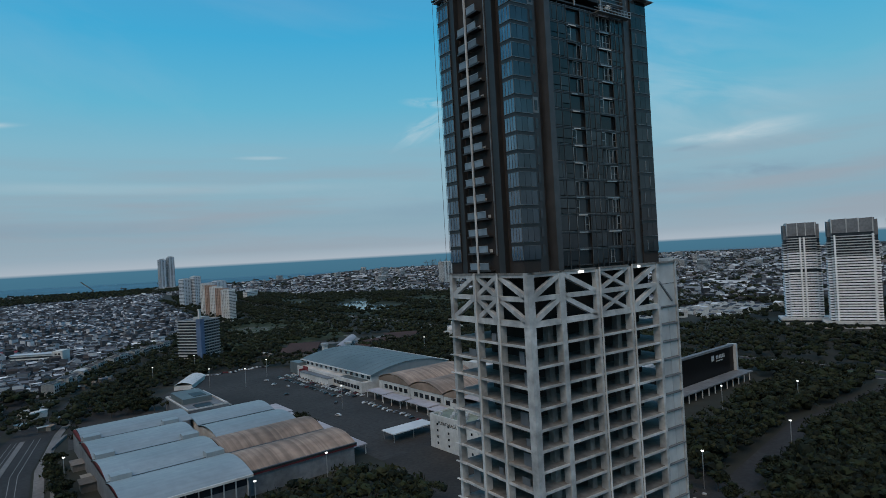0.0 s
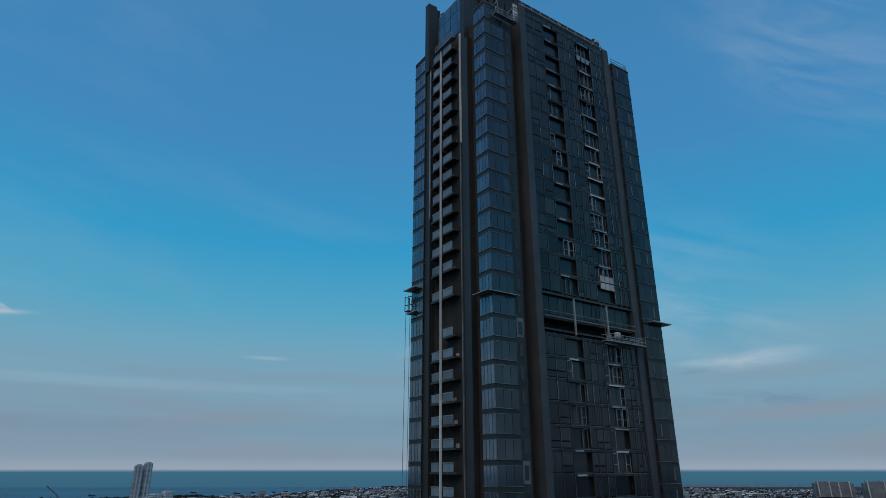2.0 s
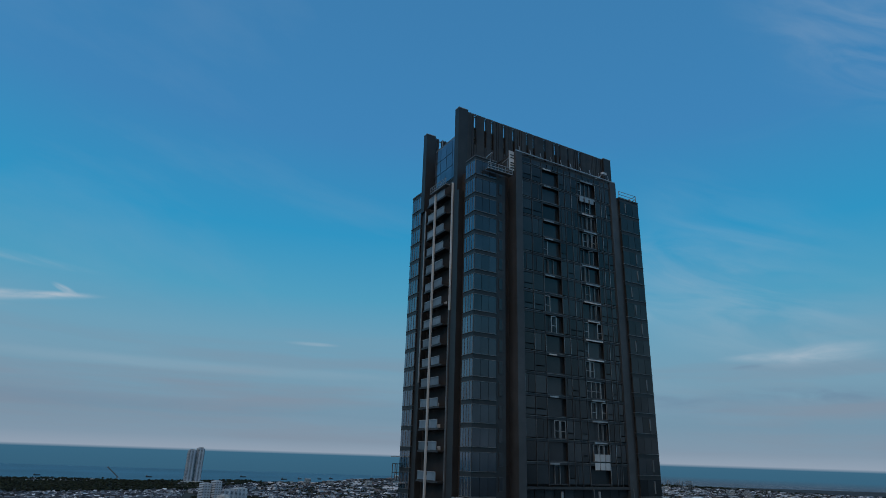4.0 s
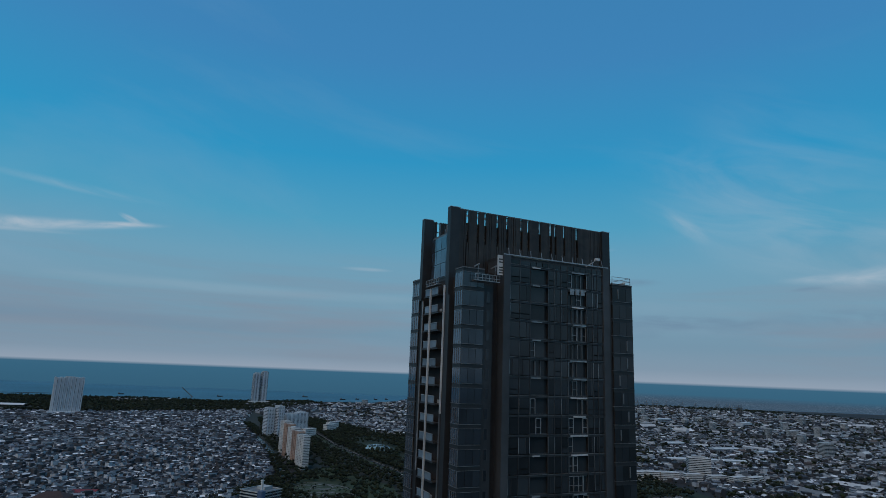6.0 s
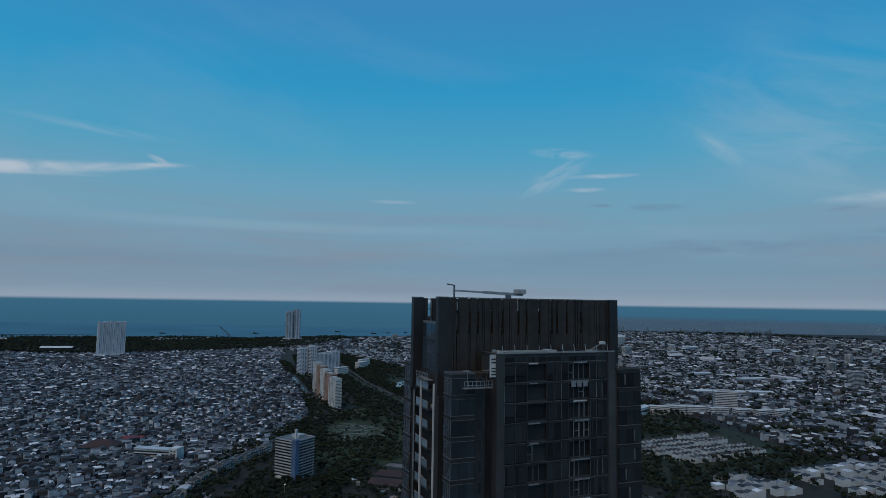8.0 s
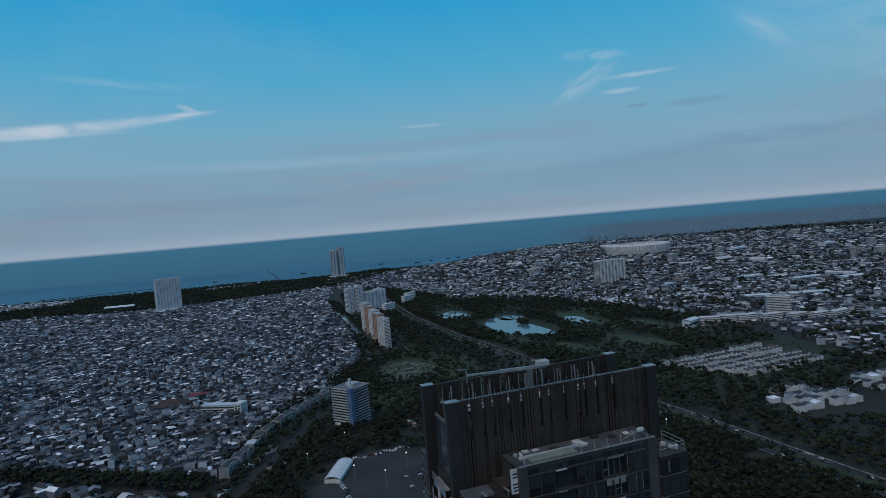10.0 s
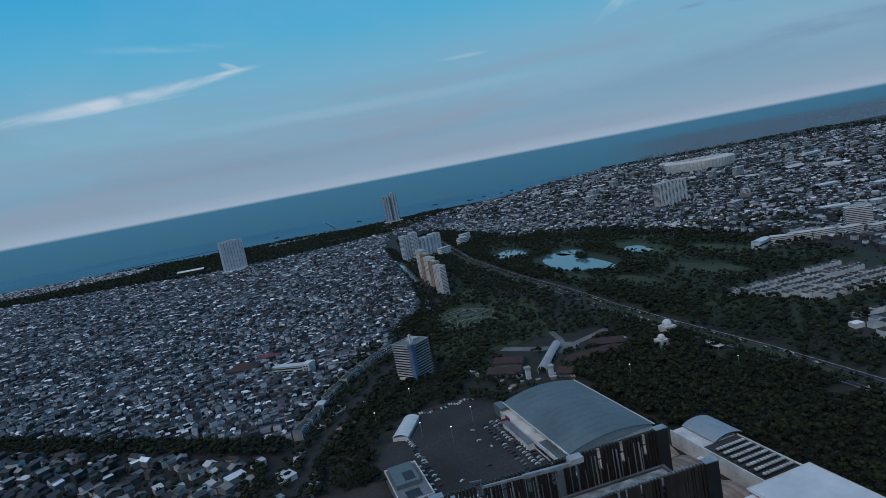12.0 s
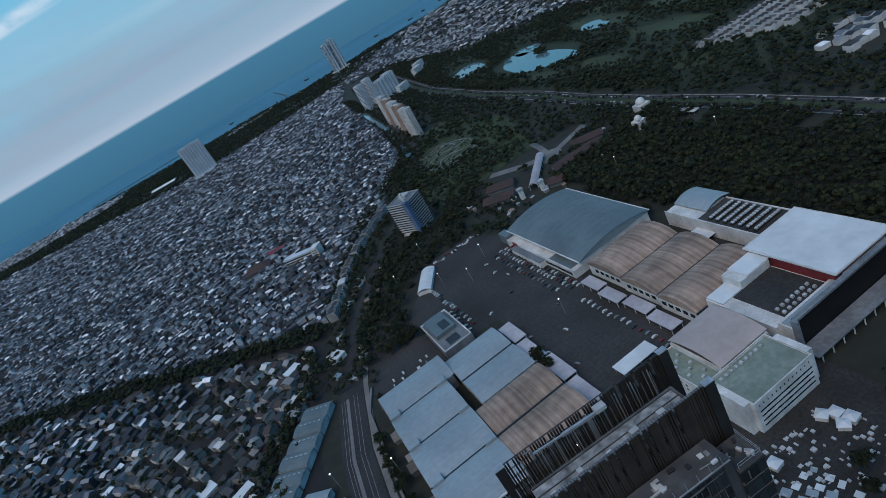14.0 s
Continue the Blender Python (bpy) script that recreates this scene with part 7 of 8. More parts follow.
def scallop(name, a, b, z0, z1, material, lobes=7, depth=0.9, front=0.0):
    """A balcony slab or band: a rectangle whose long edges run in shallow bows."""
    pts = []
    n = lobes * 6
    for side in (-1, 1):
        for k in range(n + 1):
            u = -a + 2 * a * k / n
            bow = depth * abs(math.sin(math.pi * lobes * k / n)) ** 0.7
            pts.append((u * -side, side * (b + bow)) if side > 0 else (u, -(b + bow)))
    m = len(pts)
    bm = bmesh.new()
    lo = [bm.verts.new((x, y, z0)) for x, y in pts]
    hi = [bm.verts.new((x, y, z1)) for x, y in pts]
    bm.faces.new(lo[::-1]), bm.faces.new(hi)
    for k in range(m):
        bm.faces.new((lo[k], lo[(k + 1) % m], hi[(k + 1) % m], hi[k]))
    bmesh.ops.recalc_face_normals(bm, faces=bm.faces[:])
    me = bpy.data.meshes.new(name)
    bm.to_mesh(me), bm.free()
    me.materials.append(M[material])
    return me


for k, (x_, y_, rz_, h_, lo_) in enumerate([(742, 231, -62, 125, 16), (730, 172, -66, 126, 21), (752, 116, -66, 126, 22), (690, 30, -66, 125, 20)]):
    t_ = thing("apartment_tower", "tall white apartment tower with wavy balconies and a grey crown", "apartment tower", (x_, y_, 0), rz_, "white apartment towers")
    part("body", box_mesh("body", [(-lo_ + 1.5, -10, 0, lo_ - 1.5, 10, h_ - 16), (-lo_ - 3.5, -6, 0, lo_ + 3.5, 8, h_ - 20)], "window"), t_, "dark glazed walls behind the balconies")
    part("crown", box_mesh("crown", [(-lo_, -11, h_ - 16, lo_, 11, h_), (-lo_ - 3.5, -7, h_ - 20, lo_ + 3.5, 9, h_ - 2)], "clad"), t_, "grey panelled crown")
    for u in (-lo_ * 0.98, -lo_ * 0.28, lo_ * 0.28, lo_ * 0.92):
        part("crown_fin", box_mesh("crown_fin", [(u - 0.6, -11.5, h_ - 16, u + 0.6, 11.5, h_ + 0.5)], "panel"), t_, "pale upright crown fin")
    slabs = {"white": scallop("balcony", lo_, 11.0, 0, 1.75, "fresh_white"), "panel": scallop("balcony", lo_, 11.0, 0, 1.2, "panel")}
    wings = {"white": box_mesh("wing_balcony", [(-lo_ - 4.6, -7.2, 0, lo_ + 4.6, 9.2, 1.7)], "fresh_white"), "panel": box_mesh("wing_balcony", [(-lo_ - 4.2, -7, 0, lo_ + 4.2, 9, 1.1)], "panel")}
    floors_ = int((h_ - 18) / 3.1)
    for j in range(floors_):
        if j == int(floors_ * 0.60) and k != 1:
            continue
        kind_ = "white" if j < floors_ * (0.80, 0.74, 0.78, 0.8)[k] else "panel"
        part("balcony", slabs[kind_], t_, at=(0, 0, 3 + j * 3.1))
        if j < floors_ - 2:
            part("wing_balcony", wings[kind_], t_, at=(0, 0, 2.2 + j * 3.1))
    for xx in ((-3.0, 1.4) if k == 0 else (-lo_ * 0.9, lo_ * 0.86)):
        part("rib", box_mesh("rib", [(xx, -13.0, 0, xx + 1.7, 13.0, h_ - 18)], "fresh_white"), t_, "white upright rib")
    part("podium", box_mesh("podium", [(-lo_ - 12, -20, 0, lo_ + 12, 16, 7), (-lo_ - 12, -20, 7.6, lo_ + 12, -18.6, 8.6)], "white"), t_, "low white podium with a parapet")
    part("podium_band", box_mesh("podium_band", [(-lo_ - 12.1, -20.1, 2.5, lo_ + 12.1, 16.1, 5.0)], "window"), t_)

# Stadium bowl.
st = thing("stadium", "great pale stadium with an upright ribbed rim", "stadium", (2213, 2490, 0), rz=-30)
n = 72
v, q = [], []
for k in range(n):
    a = 2 * math.pi * k / n
    for rr, z in ((150, 0), (158, 30), (160, 52), (150, 58), (112, 60), (110, 50)):
        v.append((rr * 1.08 * math.cos(a), rr * 0.9 * math.sin(a), z))
for k in range(n):
    for j in range(5):
        a, b = k * 6 + j, ((k + 1) % n) * 6 + j
        q.append((a, b, b + 1, a + 1))
part("bowl", mesh_from("bowl", v, q, mats=["white"]), st)
part("rib", beams("rib", [((151 * 1.08 * math.cos(a), 151 * 0.9 * math.sin(a), 0), (161 * 1.08 * math.cos(a), 161 * 0.9 * math.sin(a), 52), 1.4) for a in np.linspace(0, 2 * math.pi, 61)[:-1]], "panel"), st, "pale upright ribs")
part("pitch", box_mesh("pitch", [(-60, -40, 0.2, 60, 40, 0.6)], "grass"), st)

# Port cranes on the far shore.
r = random.Random(5)
crane_m = beams("frame", [((-8, 0, 0), (-8, 0, 38), 1.3), ((8, 0, 0), (8, 0, 38), 1.3), ((-26, 0, 40), (14, 0, 40), 1.4), ((0, 0, 40), (0, 0, 60), 1.2), ((0, 0, 60), (-26, 0, 41), 0.8)], "mullion")
for k in range(34):
    s_ = r.uniform(0, 1)
    ob = thing("port_crane", "thin dark gantry crane on the far quay", "crane", (2900 + 1150 * s_, 3900 - 1250 * s_ + r.uniform(-60, 10), 0), rz=r.uniform(-30, 30), group="port cranes")
    part("frame", crane_m, ob)
part("boom", beams("boom", [((0, 0, 0), (0, 0, 24), 2.2), ((8, 0, 14), (-52, 0, 66), 2.6)], "mullion"), thing("harbour_crane", "dark leaning crane on the shore", "crane", (425, 3560, 0)))

# Scattered mid-rise blocks in the eastern districts.
for k in range(46):
    x_, y_ = r.uniform(1100, 3600), r.uniform(400, 3600)
    if inside(np.array([x_]), np.array([y_]), EAST)[0]:
        h_ = r.uniform(18, 46)
        t_ = thing("mid_rise", "pale mid-rise block among low houses", "office", (x_, y_, 0), r.uniform(-20, 20), "eastern mid-rise blocks")
        sx = r.uniform(20, 50)
        part("body", box_mesh("body", [(-sx / 2, -10, 0, sx / 2, 10, h_)], "white" if k % 2 else "panel"), t_)
        wb = box_mesh("window_band", [(-sx / 2 - 0.1, -10.1, 0, sx / 2 + 0.1, 10.1, 1.6)], "window")
        for z in np.arange(2, h_ - 2, 3.6):
            part("window_band", wb, t_, at=(0, 0, float(z)))

# ---- cars, lamps, trees and loose things ----
def car_kind(paint, long=4.5, tall=1.5):
    c = thing("car", "saloon car parked on grey asphalt", "car", group="parked cars")
    bm = bmesh.new()
    pr = [(-0.5, 0.28), (-0.5, 0.62), (-0.33, 0.68), (-0.2, 1.0), (0.24, 1.0), (0.40, 0.66), (0.5, 0.58), (0.5, 0.28)]
    a = [bm.verts.new((u * long, -0.88, w * tall)) for u, w in pr]
    b = [bm.verts.new((u * long, 0.88, w * tall)) for u, w in pr]
    bm.faces.new(a), bm.faces.new(b[::-1])
    for i in range(len(pr)):
        bm.faces.new((a[i - 1], a[i], b[i], b[i - 1])[::-1])
    bmesh.ops.recalc_face_normals(bm, faces=bm.faces[:])
    me = bpy.data.meshes.new("body")
    bm.to_mesh(me), bm.free()
    me.materials.append(M[paint])
    part("body", me, c)
    part("windows", box_mesh("windows", [(-0.24 * long, -0.9, 0.68 * tall, 0.3 * long, 0.9, 0.92 * tall)], "window"), c)
    bm = bmesh.new()
    bmesh.ops.create_cone(bm, cap_ends=True, segments=10, radius1=0.32, radius2=0.32, depth=0.2, matrix=Matrix.Rotation(math.pi / 2, 4, "X"))
    wm = bpy.data.meshes.new("wheel")
    bm.to_mesh(wm), bm.free()
    wm.materials.append(M["rubber"])
    for u in (-0.31, 0.31):
        for s in (-0.82, 0.82):
            part("wheel", wm, c, at=(u * long, s, 0.32))
    return c


KINDS = [(car_kind("car0"), "silver saloon car parked on grey asphalt"), (car_kind("car1"), "black saloon car parked on grey asphalt"), (car_kind("car2", 4.7, 1.8), "tall white van parked on grey asphalt"), (car_kind("car3"), "dark grey car parked on the asphalt"), (car_kind("car4", 4.0), "small dark red car parked on asphalt")]
for c, lab in KINDS:
    c["label"] = lab
r = random.Random(21)
spots = []
for k in range(46):
    spots.append((171 - (k % 2) * 6 + r.uniform(-0.6, 0.6), 352 + k * 3.0, r.choice((0, 180)) + r.uniform(-5, 5)))
for k in range(20):
    spots.append((156 + r.uniform(-1.5, 1.5), 365 + k * 6.3, r.choice((0, 180))))
for k in range(16):
    spots.append((160 + r.uniform(-1, 1), 225 + k * 7, r.choice((0, 180)) + r.uniform(-8, 8)))
for k in range(26):
    spots.append((106 + k * 2.7, 558 + 3 * math.sin(k), 90 + r.uniform(-6, 6)))
for k in range(14):
    spots.append((82 + r.uniform(-2, 2), 440 + k * 5, r.uniform(-12, 12)))
for k in range(12):
    spots.append((76 + (k % 2) * 7, 400 + k * 4.5, r.uniform(-10, 10)))
for k in range(10):
    spots.append((r.uniform(100, 150), r.uniform(260, 500), r.uniform(0, 360)))
for k in range(40):
    s_ = r.uniform(0, 1)
    spots.append((-71 + r.choice((-11, -8, -5, 2, 5.5, 9)), 100 + 200 * s_, 88))
for k in range(90):
    y_ = r.uniform(100, 1000)
    spots.append((float(np.interp(y_, [281, 457, 600, 740], [474, 480, 476, 478])) + r.choice((-10.5, -6.5, 6.5, 10.5)), y_, r.choice((90, 270)) + r.uniform(-4, 4)))
for k in range(22):
    spots.append((r.uniform(-20, 30), r.choice((386, 393, 400, 408)) + r.uniform(-1, 1), r.uniform(-8, 8) + 90))
for i, (x_, y_, rz_) in enumerate(spots):
    src = r.choices(KINDS, (4, 3, 4, 3, 1))[0][0]
    if i < len(KINDS):
        src = KINDS[i][0]
        src.matrix_world = pose(x_, y_, 0.23, 0, 0, rz_)
    else:
        copy_thing(src, pose(x_, y_, 0.23, 0, 0, rz_))

lampost = thing("street_lamp", "tall floodlight mast with a pale lamp head", "street lamp", (118, 470, -0.02), group="floodlight masts")
part("pole", beams("pole", [((0, 0, 0), (0, 0, 17), 0.16)], "steel"), lampost)
bm = bmesh.new()
bmesh.ops.create_uvsphere(bm, u_segments=12, v_segments=8, radius=1.0, matrix=Matrix.Translation((0, 0, 17.4)) @ Matrix.Diagonal((0.75, 0.75, 0.4, 1)))
me = bpy.data.meshes.new("head")
bm.to_mesh(me), bm.free()
me.materials.append(M["lamp"])
part("head", me, lampost)
for x_, y_ in [(140, 330), (95, 500), (20, 190), (60, 200), (150, 500), (300, 120), (340, 90), (250, 60), (180, 70), (-40, 300), (-85, 330), (420, 420), (330, 480), (110, 600), (60, 560)]:
    copy_thing(lampost, pose(x_, y_, -0.02))


def tree_kind(seed, tall, wide):
    """A tree of its own: a tapered trunk with limbs and a loose crown of clumps and leaf sprays."""
    g = np.random.default_rng(seed)
    t = thing("tree", "broad dark green roadside tree", "tree", group="single trees")
    lines, lim = [], []
    verts, quads = [], []

    def limb(a, b, r0, r1):
        d = (b - a).normalized()
        s = d.cross(Vector((0.3, 0.9, 0.2))).normalized()
        u = d.cross(s)
        n0 = len(verts)
        for p, rr in ((a, r0), (b, r1)):
            for k in range(6):
                w = k * math.pi / 3
                verts.append(tuple(p + (s * math.cos(w) + u * math.sin(w)) * rr))
        for k in range(6):
            quads.append((n0 + k, n0 + (k + 1) % 6, n0 + 6 + (k + 1) % 6, n0 + 6 + k))

    limb(Vector((0, 0, -0.3)), Vector((0.1, 0, tall * 0.45)), 0.38, 0.22)
    for k in range(5):
        w = k * 1.256 + g.uniform(-0.3, 0.3)
        limb(Vector((0.1, 0, tall * 0.42)), Vector((math.cos(w) * wide * 0.55, math.sin(w) * wide * 0.55, tall * g.uniform(0.62, 0.8))), 0.18, 0.06)
    part("trunk", mesh_from("trunk", verts, quads, mats=["bark"], smooth=True), t)
    m = 7
    ca = g.uniform(0, 6.28, m)
    cx, cy = np.cos(ca) * wide * 0.5, np.sin(ca) * wide * 0.5
    cx[0] = cy[0] = 0
    v, f = foliage(cx, cy, tall * g.uniform(0.6, 0.85, m), wide * g.uniform(0.35, 0.55, m), 4, 70, g)
    part("crown", mesh_from("crown", v, (), f, ["leaf"]), t)
    return t


TREES = [tree_kind(1, 10, 5.2), tree_kind(2, 12, 6.2), tree_kind(3, 8, 4.2)]
r = random.Random(33)
sites = []
for k in range(30):
    sites.append((-42 + r.uniform(-2, 3), 60 + k * 10 + r.uniform(-3, 3)))
for k in range(16):
    sites.append((r.uniform(5, 40), r.uniform(445, 490)))
for k in range(4):
    sites.append((94 + r.uniform(-2, 2), 288 + k * 6))
for k in range(24):
    sites.append((r.uniform(110, 180), r.uniform(580, 660)))
for k in range(24):
    sites.append((r.uniform(140, 230), r.uniform(10, 95)))
for k in range(18):
    sites.append((r.uniform(274, 310), r.uniform(350, 490)))
for i, (x_, y_) in enumerate(sites):
    if i < 3:
        TREES[i].matrix_world = pose(x_, y_, 0, 0, 0, 40 * i)
    else:
        copy_thing(TREES[i % 3], pose(x_, y_, 0, 0, 0, r.uniform(0, 360)))

# Building yard: stacked sheets, site huts and rubble.
hut_m = box_mesh("wall", [(-3, -3, 0, 3, 3, 2.8), (-3.3, -3.3, 2.8, 3.3, 3.3, 3.1)], "white")
r = random.Random(8)
for x_, y_ in [(126, 122), (121, 128), (116, 120), (165, 124), (170, 120), (172, 113), (166, 113)]:
    hut = thing("site_hut", "small white pyramid-roofed site hut", "hut", (x_, y_, 0.2), rz=r.uniform(0, 40), group="site huts")
    part("wall", hut_m, hut)
    part("roof", mesh_from("roof", [(-3.4, -3.4, 3.1), (3.4, -3.4, 3.1), (3.4, 3.4, 3.1), (-3.4, 3.4, 3.1), (0, 0, 4.6)], [(3, 2, 1, 0)], [(0, 1, 4), (1, 2, 4), (2, 3, 4), (3, 0, 4)], ["white_roof"]), hut)
rub = [(x_, y_, 0.1, x_ + r.uniform(0.6, 2.6), y_ + r.uniform(0.6, 2.6), r.uniform(0.4, 1.4)) for x_, y_ in ((r.uniform(85, 175), r.uniform(55, 130)) for _ in range(260))]
tagged(new("site_rubble", box_mesh("site_rubble", rub, "panel")), "pale stacked sheets and rubble on the building yard", "rubble", kind="stuff")

# Stepped sheds, street blocks and single houses on the west side.
for k in range(6):
    shed = thing("shed", "long grey-blue metal shed with a low roof", "shed", (-80 - 10.2 * k, 436 - 15.5 * k, 0), rz=-33, group="stepped sheds")
    part("wall", box_mesh("wall", [(-14.5, -8.5, 0, 14.5, 8.5, 6 + (k % 2))], "panel"), shed)
    part("roof", vault_mesh("roof", -15.2, 15.2, -9.2, 9.2, 6 + (k % 2), 1.6, "grey_roof", "x", 4, 0.25), shed, "grey-blue metal roof sheets")
    for j in range(5):
        part("skylight", box_mesh("skylight", [(-11 + j * 5, 2.5, 7.55 + (k % 2), -8.6 + j * 5, 3.6, 7.7 + (k % 2))], "panel"), shed)
for k, (x_, y_, w_) in enumerate([(-104, 330, 11), (-98, 312, 12), (-112, 305, 9)]):
    shed = thing("shed", "short grey metal shed beside the street", "shed", (x_, y_, 0), rz=-33, group="stepped sheds")
    part("wall", box_mesh("wall", [(-w_, -7, 0, w_, 7, 6)], "panel"), shed)
    part("roof", vault_mesh("roof", -w_ - 0.6, w_ + 0.6, -7.6, 7.6, 6, 1.8, "blue_roof", "x", 4, 0.25), shed)
for (x0_, y0_), (x1_, y1_) in zip(ROW_LINE, ROW_LINE[1:]):
    d_ = math.hypot(x1_ - x0_, y1_ - y0_)
    n_ = max(1, int(d_ // 15))
    for k in range(n_):
        u_ = (k + 0.5) / n_
        row = thing("shop_row", "pale terraced shop row with dark window bands", "shop row", (x0_ + (x1_ - x0_) * u_ + 1.8 * math.sin(7 * u_ + x0_), y0_ + (y1_ - y0_) * u_, 0), rz=math.degrees(math.atan2(y1_ - y0_, x1_ - x0_)) + 5 * math.sin(5 * u_ + y0_), group="terraced shop rows")
        hl_, top_ = d_ / n_ / 2 - 0.6, (10.5, 8.2, 11.6, 9.4)[(k * 3 + int(x0_)) % 4]
        part("wall", box_mesh("wall", [(-hl_, -5, 0, hl_, 5, top_)], "white"), row)
        part("roof", vault_mesh("roof", -hl_ - 0.4, hl_ + 0.4, -5.6, 5.6, top_, 1.4, "roof_one", "x", 2, 0.2), row)
        for z in (0.8, 4.0, 7.2)[:2 + (top_ > 9)]:
            part("window_band", box_mesh("window_band", [(-hl_ + 0.6, -5.08, z, hl_ - 0.6, 5.08, z + 2.0)], "window"), row)
        for j in range(int(hl_ * 2 // 4.5) + 1):
            u0 = -hl_ + j * 4.5
            part("pilaster", box_mesh("pilaster", [(u0, -5.5, 0, u0 + 0.9, 5.5, top_ + 0.5)], "panel"), row)
for x_, y_, w_, l_, h_, m_ in [(-118, 528, 10, 7, 6, "blue_roof"), (-195, 440, 8, 8, 6, "white_roof"), (-160, 398, 9, 6, 8, "white_roof"), (-296, 757, 14, 9, 7, "redbrown"), (-66, 556, 7, 5, 6, "lav_roof"), (-88, 540, 9, 6, 6, "white_roof"), (-40, 510, 6, 10, 5, "white_roof")]:
    hb = thing("hall_house", "broad flat-roofed house among smaller roofs", "house", (x_, y_, 0), rz=25, group="broad houses")
    part("wall", box_mesh("wall", [(-w_, -l_, 0, w_, l_, h_)], "white"), hb)
    part("roof", box_mesh("roof", [(-w_ - 0.4, -l_ - 0.4, h_, w_ + 0.4, l_ + 0.4, h_ + 0.5)], m_), hb)
g = np.random.default_rng(55)
for x_, y_ in NEAR_HOUSES:
    w_, l_, h_ = g.uniform(2.6, 5.6), g.uniform(3.6, 7.6), g.uniform(3.5, 8)
    rise = g.choice([0.3, 1.2, 2.0, 2.6])
    hs = thing("house", "small rendered house under a pitched roof in a crowd", "house", (float(x_), float(y_), 0), rz=float(34 + g.uniform(-14, 14) + 90 * g.integers(0, 2)), group="houses beside the sheds")
    part("wall", box_mesh("wall", [(-w_, -l_, -0.2, w_, l_, h_)], "wall_one"), hs)
    part("roof", vault_mesh("roof", -w_ - 0.6, w_ + 0.6, -l_ - 0.6, l_ + 0.6, h_, rise, "roof_one", "x", 2, 0.2), hs)
    if g.random() < 0.5:
        part("lean_to", box_mesh("lean_to", [(w_, -l_ * 0.6, 0, w_ + g.uniform(1.5, 3.5), l_ * 0.7, g.uniform(2.6, 3.4))], "roof_one"), hs)
# Paving joints across the car park.
joints = [(103 + k * 7.0, 214, 0.222, 103.3 + k * 7.0, 500, 0.24) for k in range(9)] + [(101, 218 + k * 9.0, 0.222, 164, 218.3 + k * 9.0, 0.24) for k in range(32)]
tagged(new("paving_joints", box_mesh("paving_joints", joints, "gravel")), "pale worn paving joints across the asphalt", "paving joints", kind="stuff")
# White sheets laid out on the yard.
for k in range(16):
    x_, y_ = 118 + (k % 4) * 6.0 + r.uniform(-1, 1), 86 + (k // 4) * 7.5 + r.uniform(-1, 1)
    thing("ground_sheet", "pale flat panel lying on the dusty yard", "panel", (x_, y_, 0.17), rz=20 + r.uniform(-6, 6), group="panels on the yard", data=bevel_mesh("ground_sheet", (r.uniform(3, 5.4), r.uniform(3, 5.4), 0.3), "white_roof" if r.random() < 0.7 else "blue_roof", 0.04))
far_shed = thing("warehouse", "long white warehouse in the belt of trees by the shore", "warehouse", (-338, 2864, 0), rz=-16)
part("wall", box_mesh("wall", [(-58, -14, 0, 58, 14, 11)], "dark"), far_shed)
part("roof", vault_mesh("roof", -62, 62, -17, 17, 11, 6, "white_roof", "x", 8, 0.4), far_shed, "bright white curved roof")
school = thing("school", "long white school block with open galleries among houses", "school", (-12, 850, 0), rz=-35)
part("wall", box_mesh("wall", [(-30, -6, 0, 24, 6, 13)], "white"), school)
for z in (1.0, 4.8, 8.6):
    part("gallery", box_mesh("gallery", [(-30, -6.15, z, 24, -5.9, z + 2.0)], "window"), school, "dark open gallery")
part("roof", box_mesh("roof", [(-31, -7.2, 13, 24, 7, 13.6)], "hazed_white"), school)
part("end_block", box_mesh("end_block", [(24, -9, 0, 36, 8, 16)], "white"), school, "taller white end block")
for z in (3, 7, 11):
    for u in (26.5, 31):
        part("window", box_mesh("window", [(u, -9.15, z, u + 2.6, -9, z + 2.2)], "window"), school)
big_hall = thing("market_hall", "broad hall under a dark brown hipped roof among houses", "market hall", (-82, 936, 0), rz=-20)
part("wall", box_mesh("wall", [(-24, -16, 0, 24, 16, 6)], "clad"), big_hall)
part("roof", mesh_from("roof", [(-26, -18, 6), (26, -18, 6), (26, 18, 6), (-26, 18, 6), (-9, 0, 14), (9, 0, 14)], [(0, 1, 5, 4), (2, 3, 4, 5), (3, 2, 1, 0)], [(1, 2, 5), (3, 0, 4)], ["redbrown"]), big_hall, "dark brown hipped roof")
red_hall = thing("market_hall", "low hall under a faded red roof among houses", "market hall", (-42, 968, 0), rz=-20)
part("wall", box_mesh("wall", [(-16, -8, 0, 16, 8, 6)], "white"), red_hall)
part("roof", vault_mesh("roof", -17, 17, -9, 9, 6, 3, "red", "x", 2, 0.3), red_hall, "faded red roof")
shelter_w = thing("bus_shelter", "long low white-roofed shelter beside the boulevard", "shelter", (452, 496, 0), rz=2)
part("roof", box_mesh("roof", [(-5, -17, 4.0, 5, 17, 4.6)], "white_roof"), shelter_w)
for k in range(5):
    for u in (-4.2, 4.2):
        part("post", box_mesh("post", [(u - 0.2, -16 + k * 8 - 0.2, 0, u + 0.2, -16 + k * 8 + 0.2, 4.0)], "steel"), shelter_w)
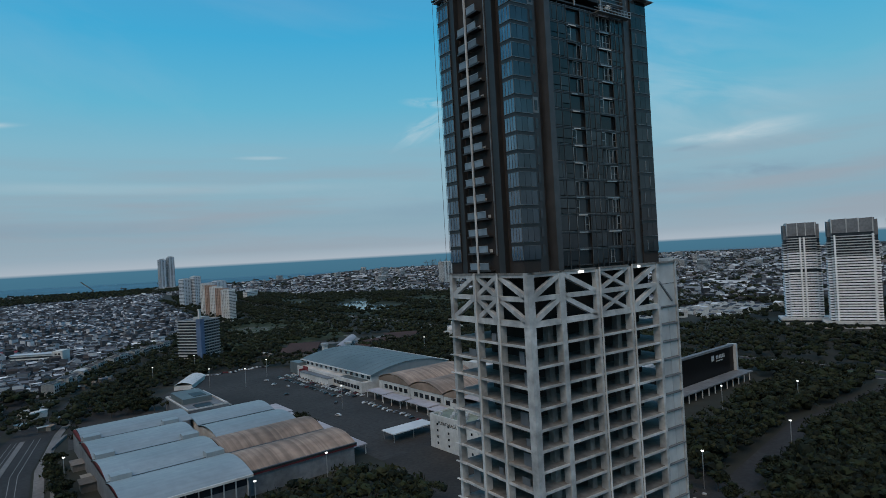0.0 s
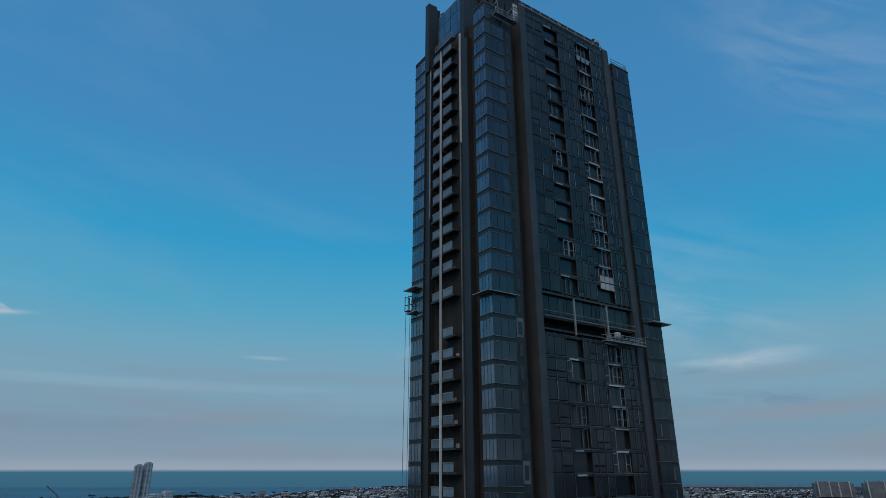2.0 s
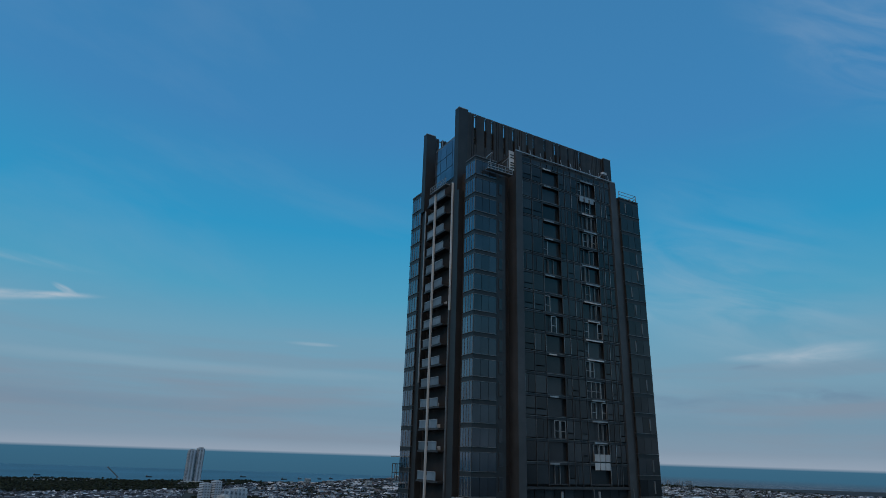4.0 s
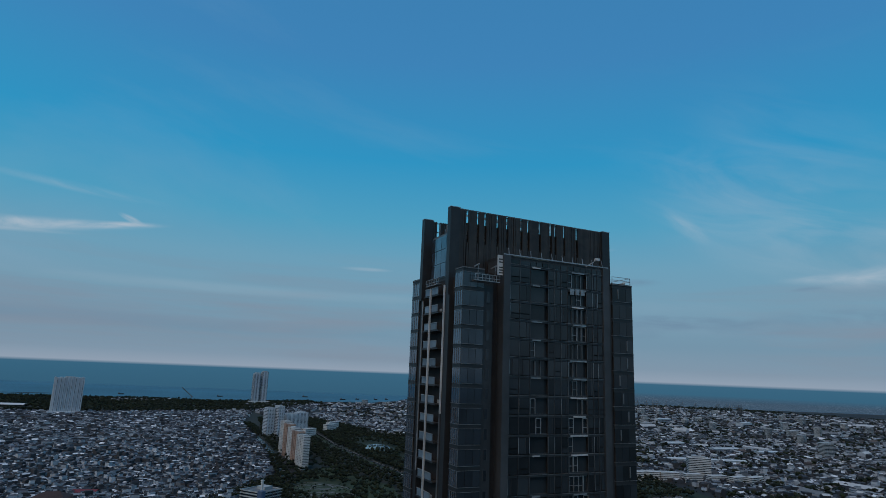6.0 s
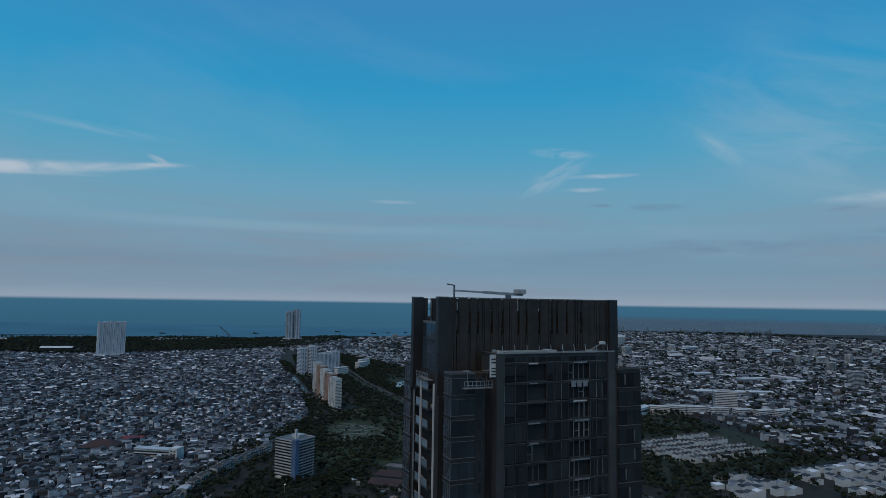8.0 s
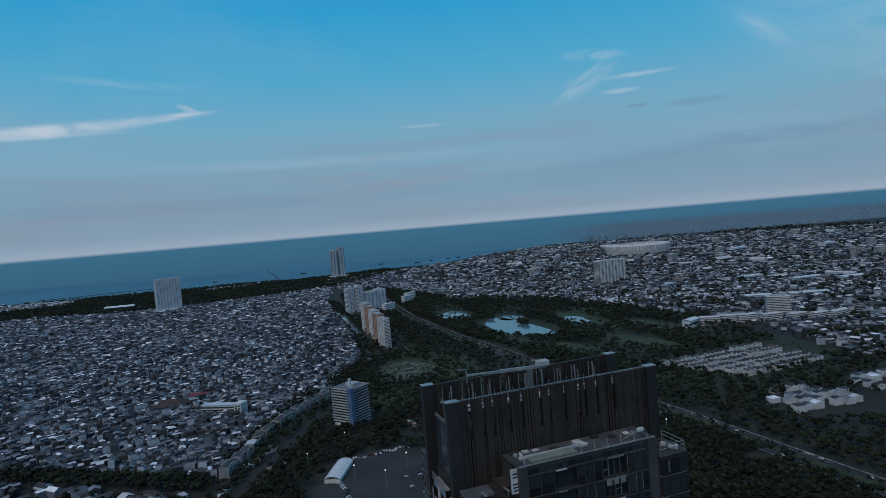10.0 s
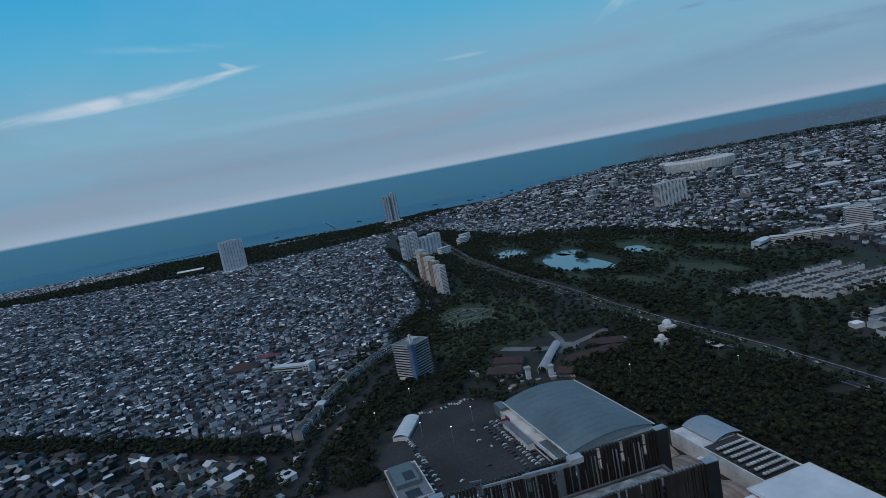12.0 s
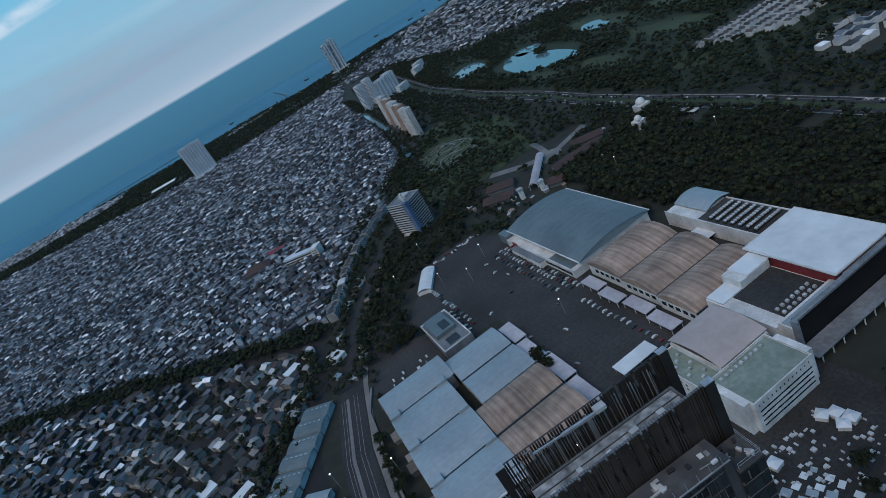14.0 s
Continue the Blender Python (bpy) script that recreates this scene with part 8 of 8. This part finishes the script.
# Pale low blocks and halls that stand out of the eastern roofs, and the raised road behind them.
for x_, y_, l_, w_, h_, rz_ in [(2388, 1992, 110, 30, 22, 8), (2600, 1700, 80, 36, 26, 5), (1546, 1240, 70, 26, 12, -8), (1590, 1090, 90, 24, 11, -12), (1650, 1000, 70, 26, 11, -12), (880, 830, 40, 18, 15, 18), (1330, 900, 90, 20, 12, -30), (1230, 960, 60, 20, 12, -30)]:
    hb = thing("warehouse", "long pale flat hall among low eastern houses", "warehouse", (x_, y_, 0), rz_, "pale eastern halls")
    part("wall", box_mesh("wall", [(-l_ / 2, -w_ / 2, 0, l_ / 2, w_ / 2, h_)], "hazed_white"), hb)
    part("roof", vault_mesh("roof", -l_ / 2 - 1, l_ / 2 + 1, -w_ / 2 - 1, w_ / 2 + 1, h_, 2.0, "white_roof", "x", 6, 0.4), hb)
    part("window_band", box_mesh("window_band", [(-l_ / 2 + 2, -w_ / 2 - 0.2, h_ * 0.45, l_ / 2 - 2, -w_ / 2 + 0.1, h_ * 0.65)], "window"), hb)
sheet("raised_road", strip([(2300, 2560), (2800, 2420), (3150, 2290), (3550, 2100), (3900, 1900)], 16), 12.0, "hazed_white", "pale raised motorway deck above the far roofs", "road", thick=2.5)
for k in range(27):
    s_ = k / 26
    x_, y_ = float(np.interp(s_, [0, 0.31, 0.53, 0.78, 1], [2300, 2800, 3150, 3550, 3900])), float(np.interp(s_, [0, 0.31, 0.53, 0.78, 1], [2560, 2420, 2290, 2100, 1900]))
    thing("road_pier", "pale concrete pier under the raised motorway", "pier", (x_, y_, 0), group="motorway piers", data=box_mesh("road_pier", [(-2, -2, 0, 2, 2, 8), (-7, -2, 8, 7, 2, 9.6)], "concrete"))
# Ships at anchor off the shore.
r = random.Random(90)
for k in range(8):
    a_ = radians(r.uniform(-6, 30))
    d_ = r.uniform(4000, 4750)
    ship = thing("cargo_ship", "dark cargo ship at anchor on the sea", "ship", (math.sin(a_) * d_, math.cos(a_) * d_, 0.4), rz=r.uniform(-30, 30), group="ships at anchor")
    l_ = r.uniform(22, 38)
    part("hull", mesh_from("hull", [(-l_ * 0.5, -6, 0), (l_ * 0.42, -6, 0), (l_ * 0.42, 6, 0), (-l_ * 0.5, 6, 0), (-l_ * 0.52, -7, 6), (l_ * 0.46, -7, 6), (l_ * 0.46, 7, 6), (-l_ * 0.52, 7, 6), (l_ * 0.5, 0, 0), (l_ * 0.58, 0, 7)],
                           [(0, 1, 5, 4), (2, 3, 7, 6), (3, 0, 4, 7), (4, 5, 6, 7), (1, 8, 9, 5), (8, 2, 6, 9)], [(5, 9, 6)], ["dark"]), ship)
    part("bridge", box_mesh("bridge", [(-l_ * 0.45, -5, 6, -l_ * 0.3, 5, 12)], "clad"), ship)
# Small stalls and kiosks along the street and round the plaza.
g = np.random.default_rng(404)
spots_ = []
while len(spots_) < 34:
    x_, y_ = g.uniform(-70, 70), g.uniform(395, 660)
    a_ = np.array([x_]), np.array([y_])
    if near_line(*a_, WEST_ROAD, 21)[0] and not near_line(*a_, WEST_ROAD, 9)[0] and not near_line(*a_, ROW_LINE, 9)[0]:
        spots_.append((x_, y_))
while len(spots_) < 58:
    x_, y_ = g.uniform(190, 410), g.uniform(500, 640)
    if not inside(np.array([x_]), np.array([y_]), [(255, 545), (400, 590), (400, 670), (250, 700)])[0]:
        spots_.append((x_, y_))
for k, (x_, y_) in enumerate(spots_):
    w_, l_, h_ = g.uniform(1.5, 3.5), g.uniform(1.5, 4.0), g.uniform(2.6, 3.6)
    ks = thing("kiosk", "small pale street kiosk with a flat roof", "kiosk", (float(x_), float(y_), 0), float(g.uniform(0, 90)), "street kiosks")
    part("wall", box_mesh("wall", [(-w_, -l_, 0, w_, l_, h_)], "wall_one"), ks)
    part("roof", box_mesh("roof", [(-w_ - 0.5, -l_ - 0.5, h_, w_ + 0.5, l_ + 0.5, h_ + 0.25)], ("white_roof", "lav_roof", "blue_roof", "rust_roof")[k % 4]), ks)
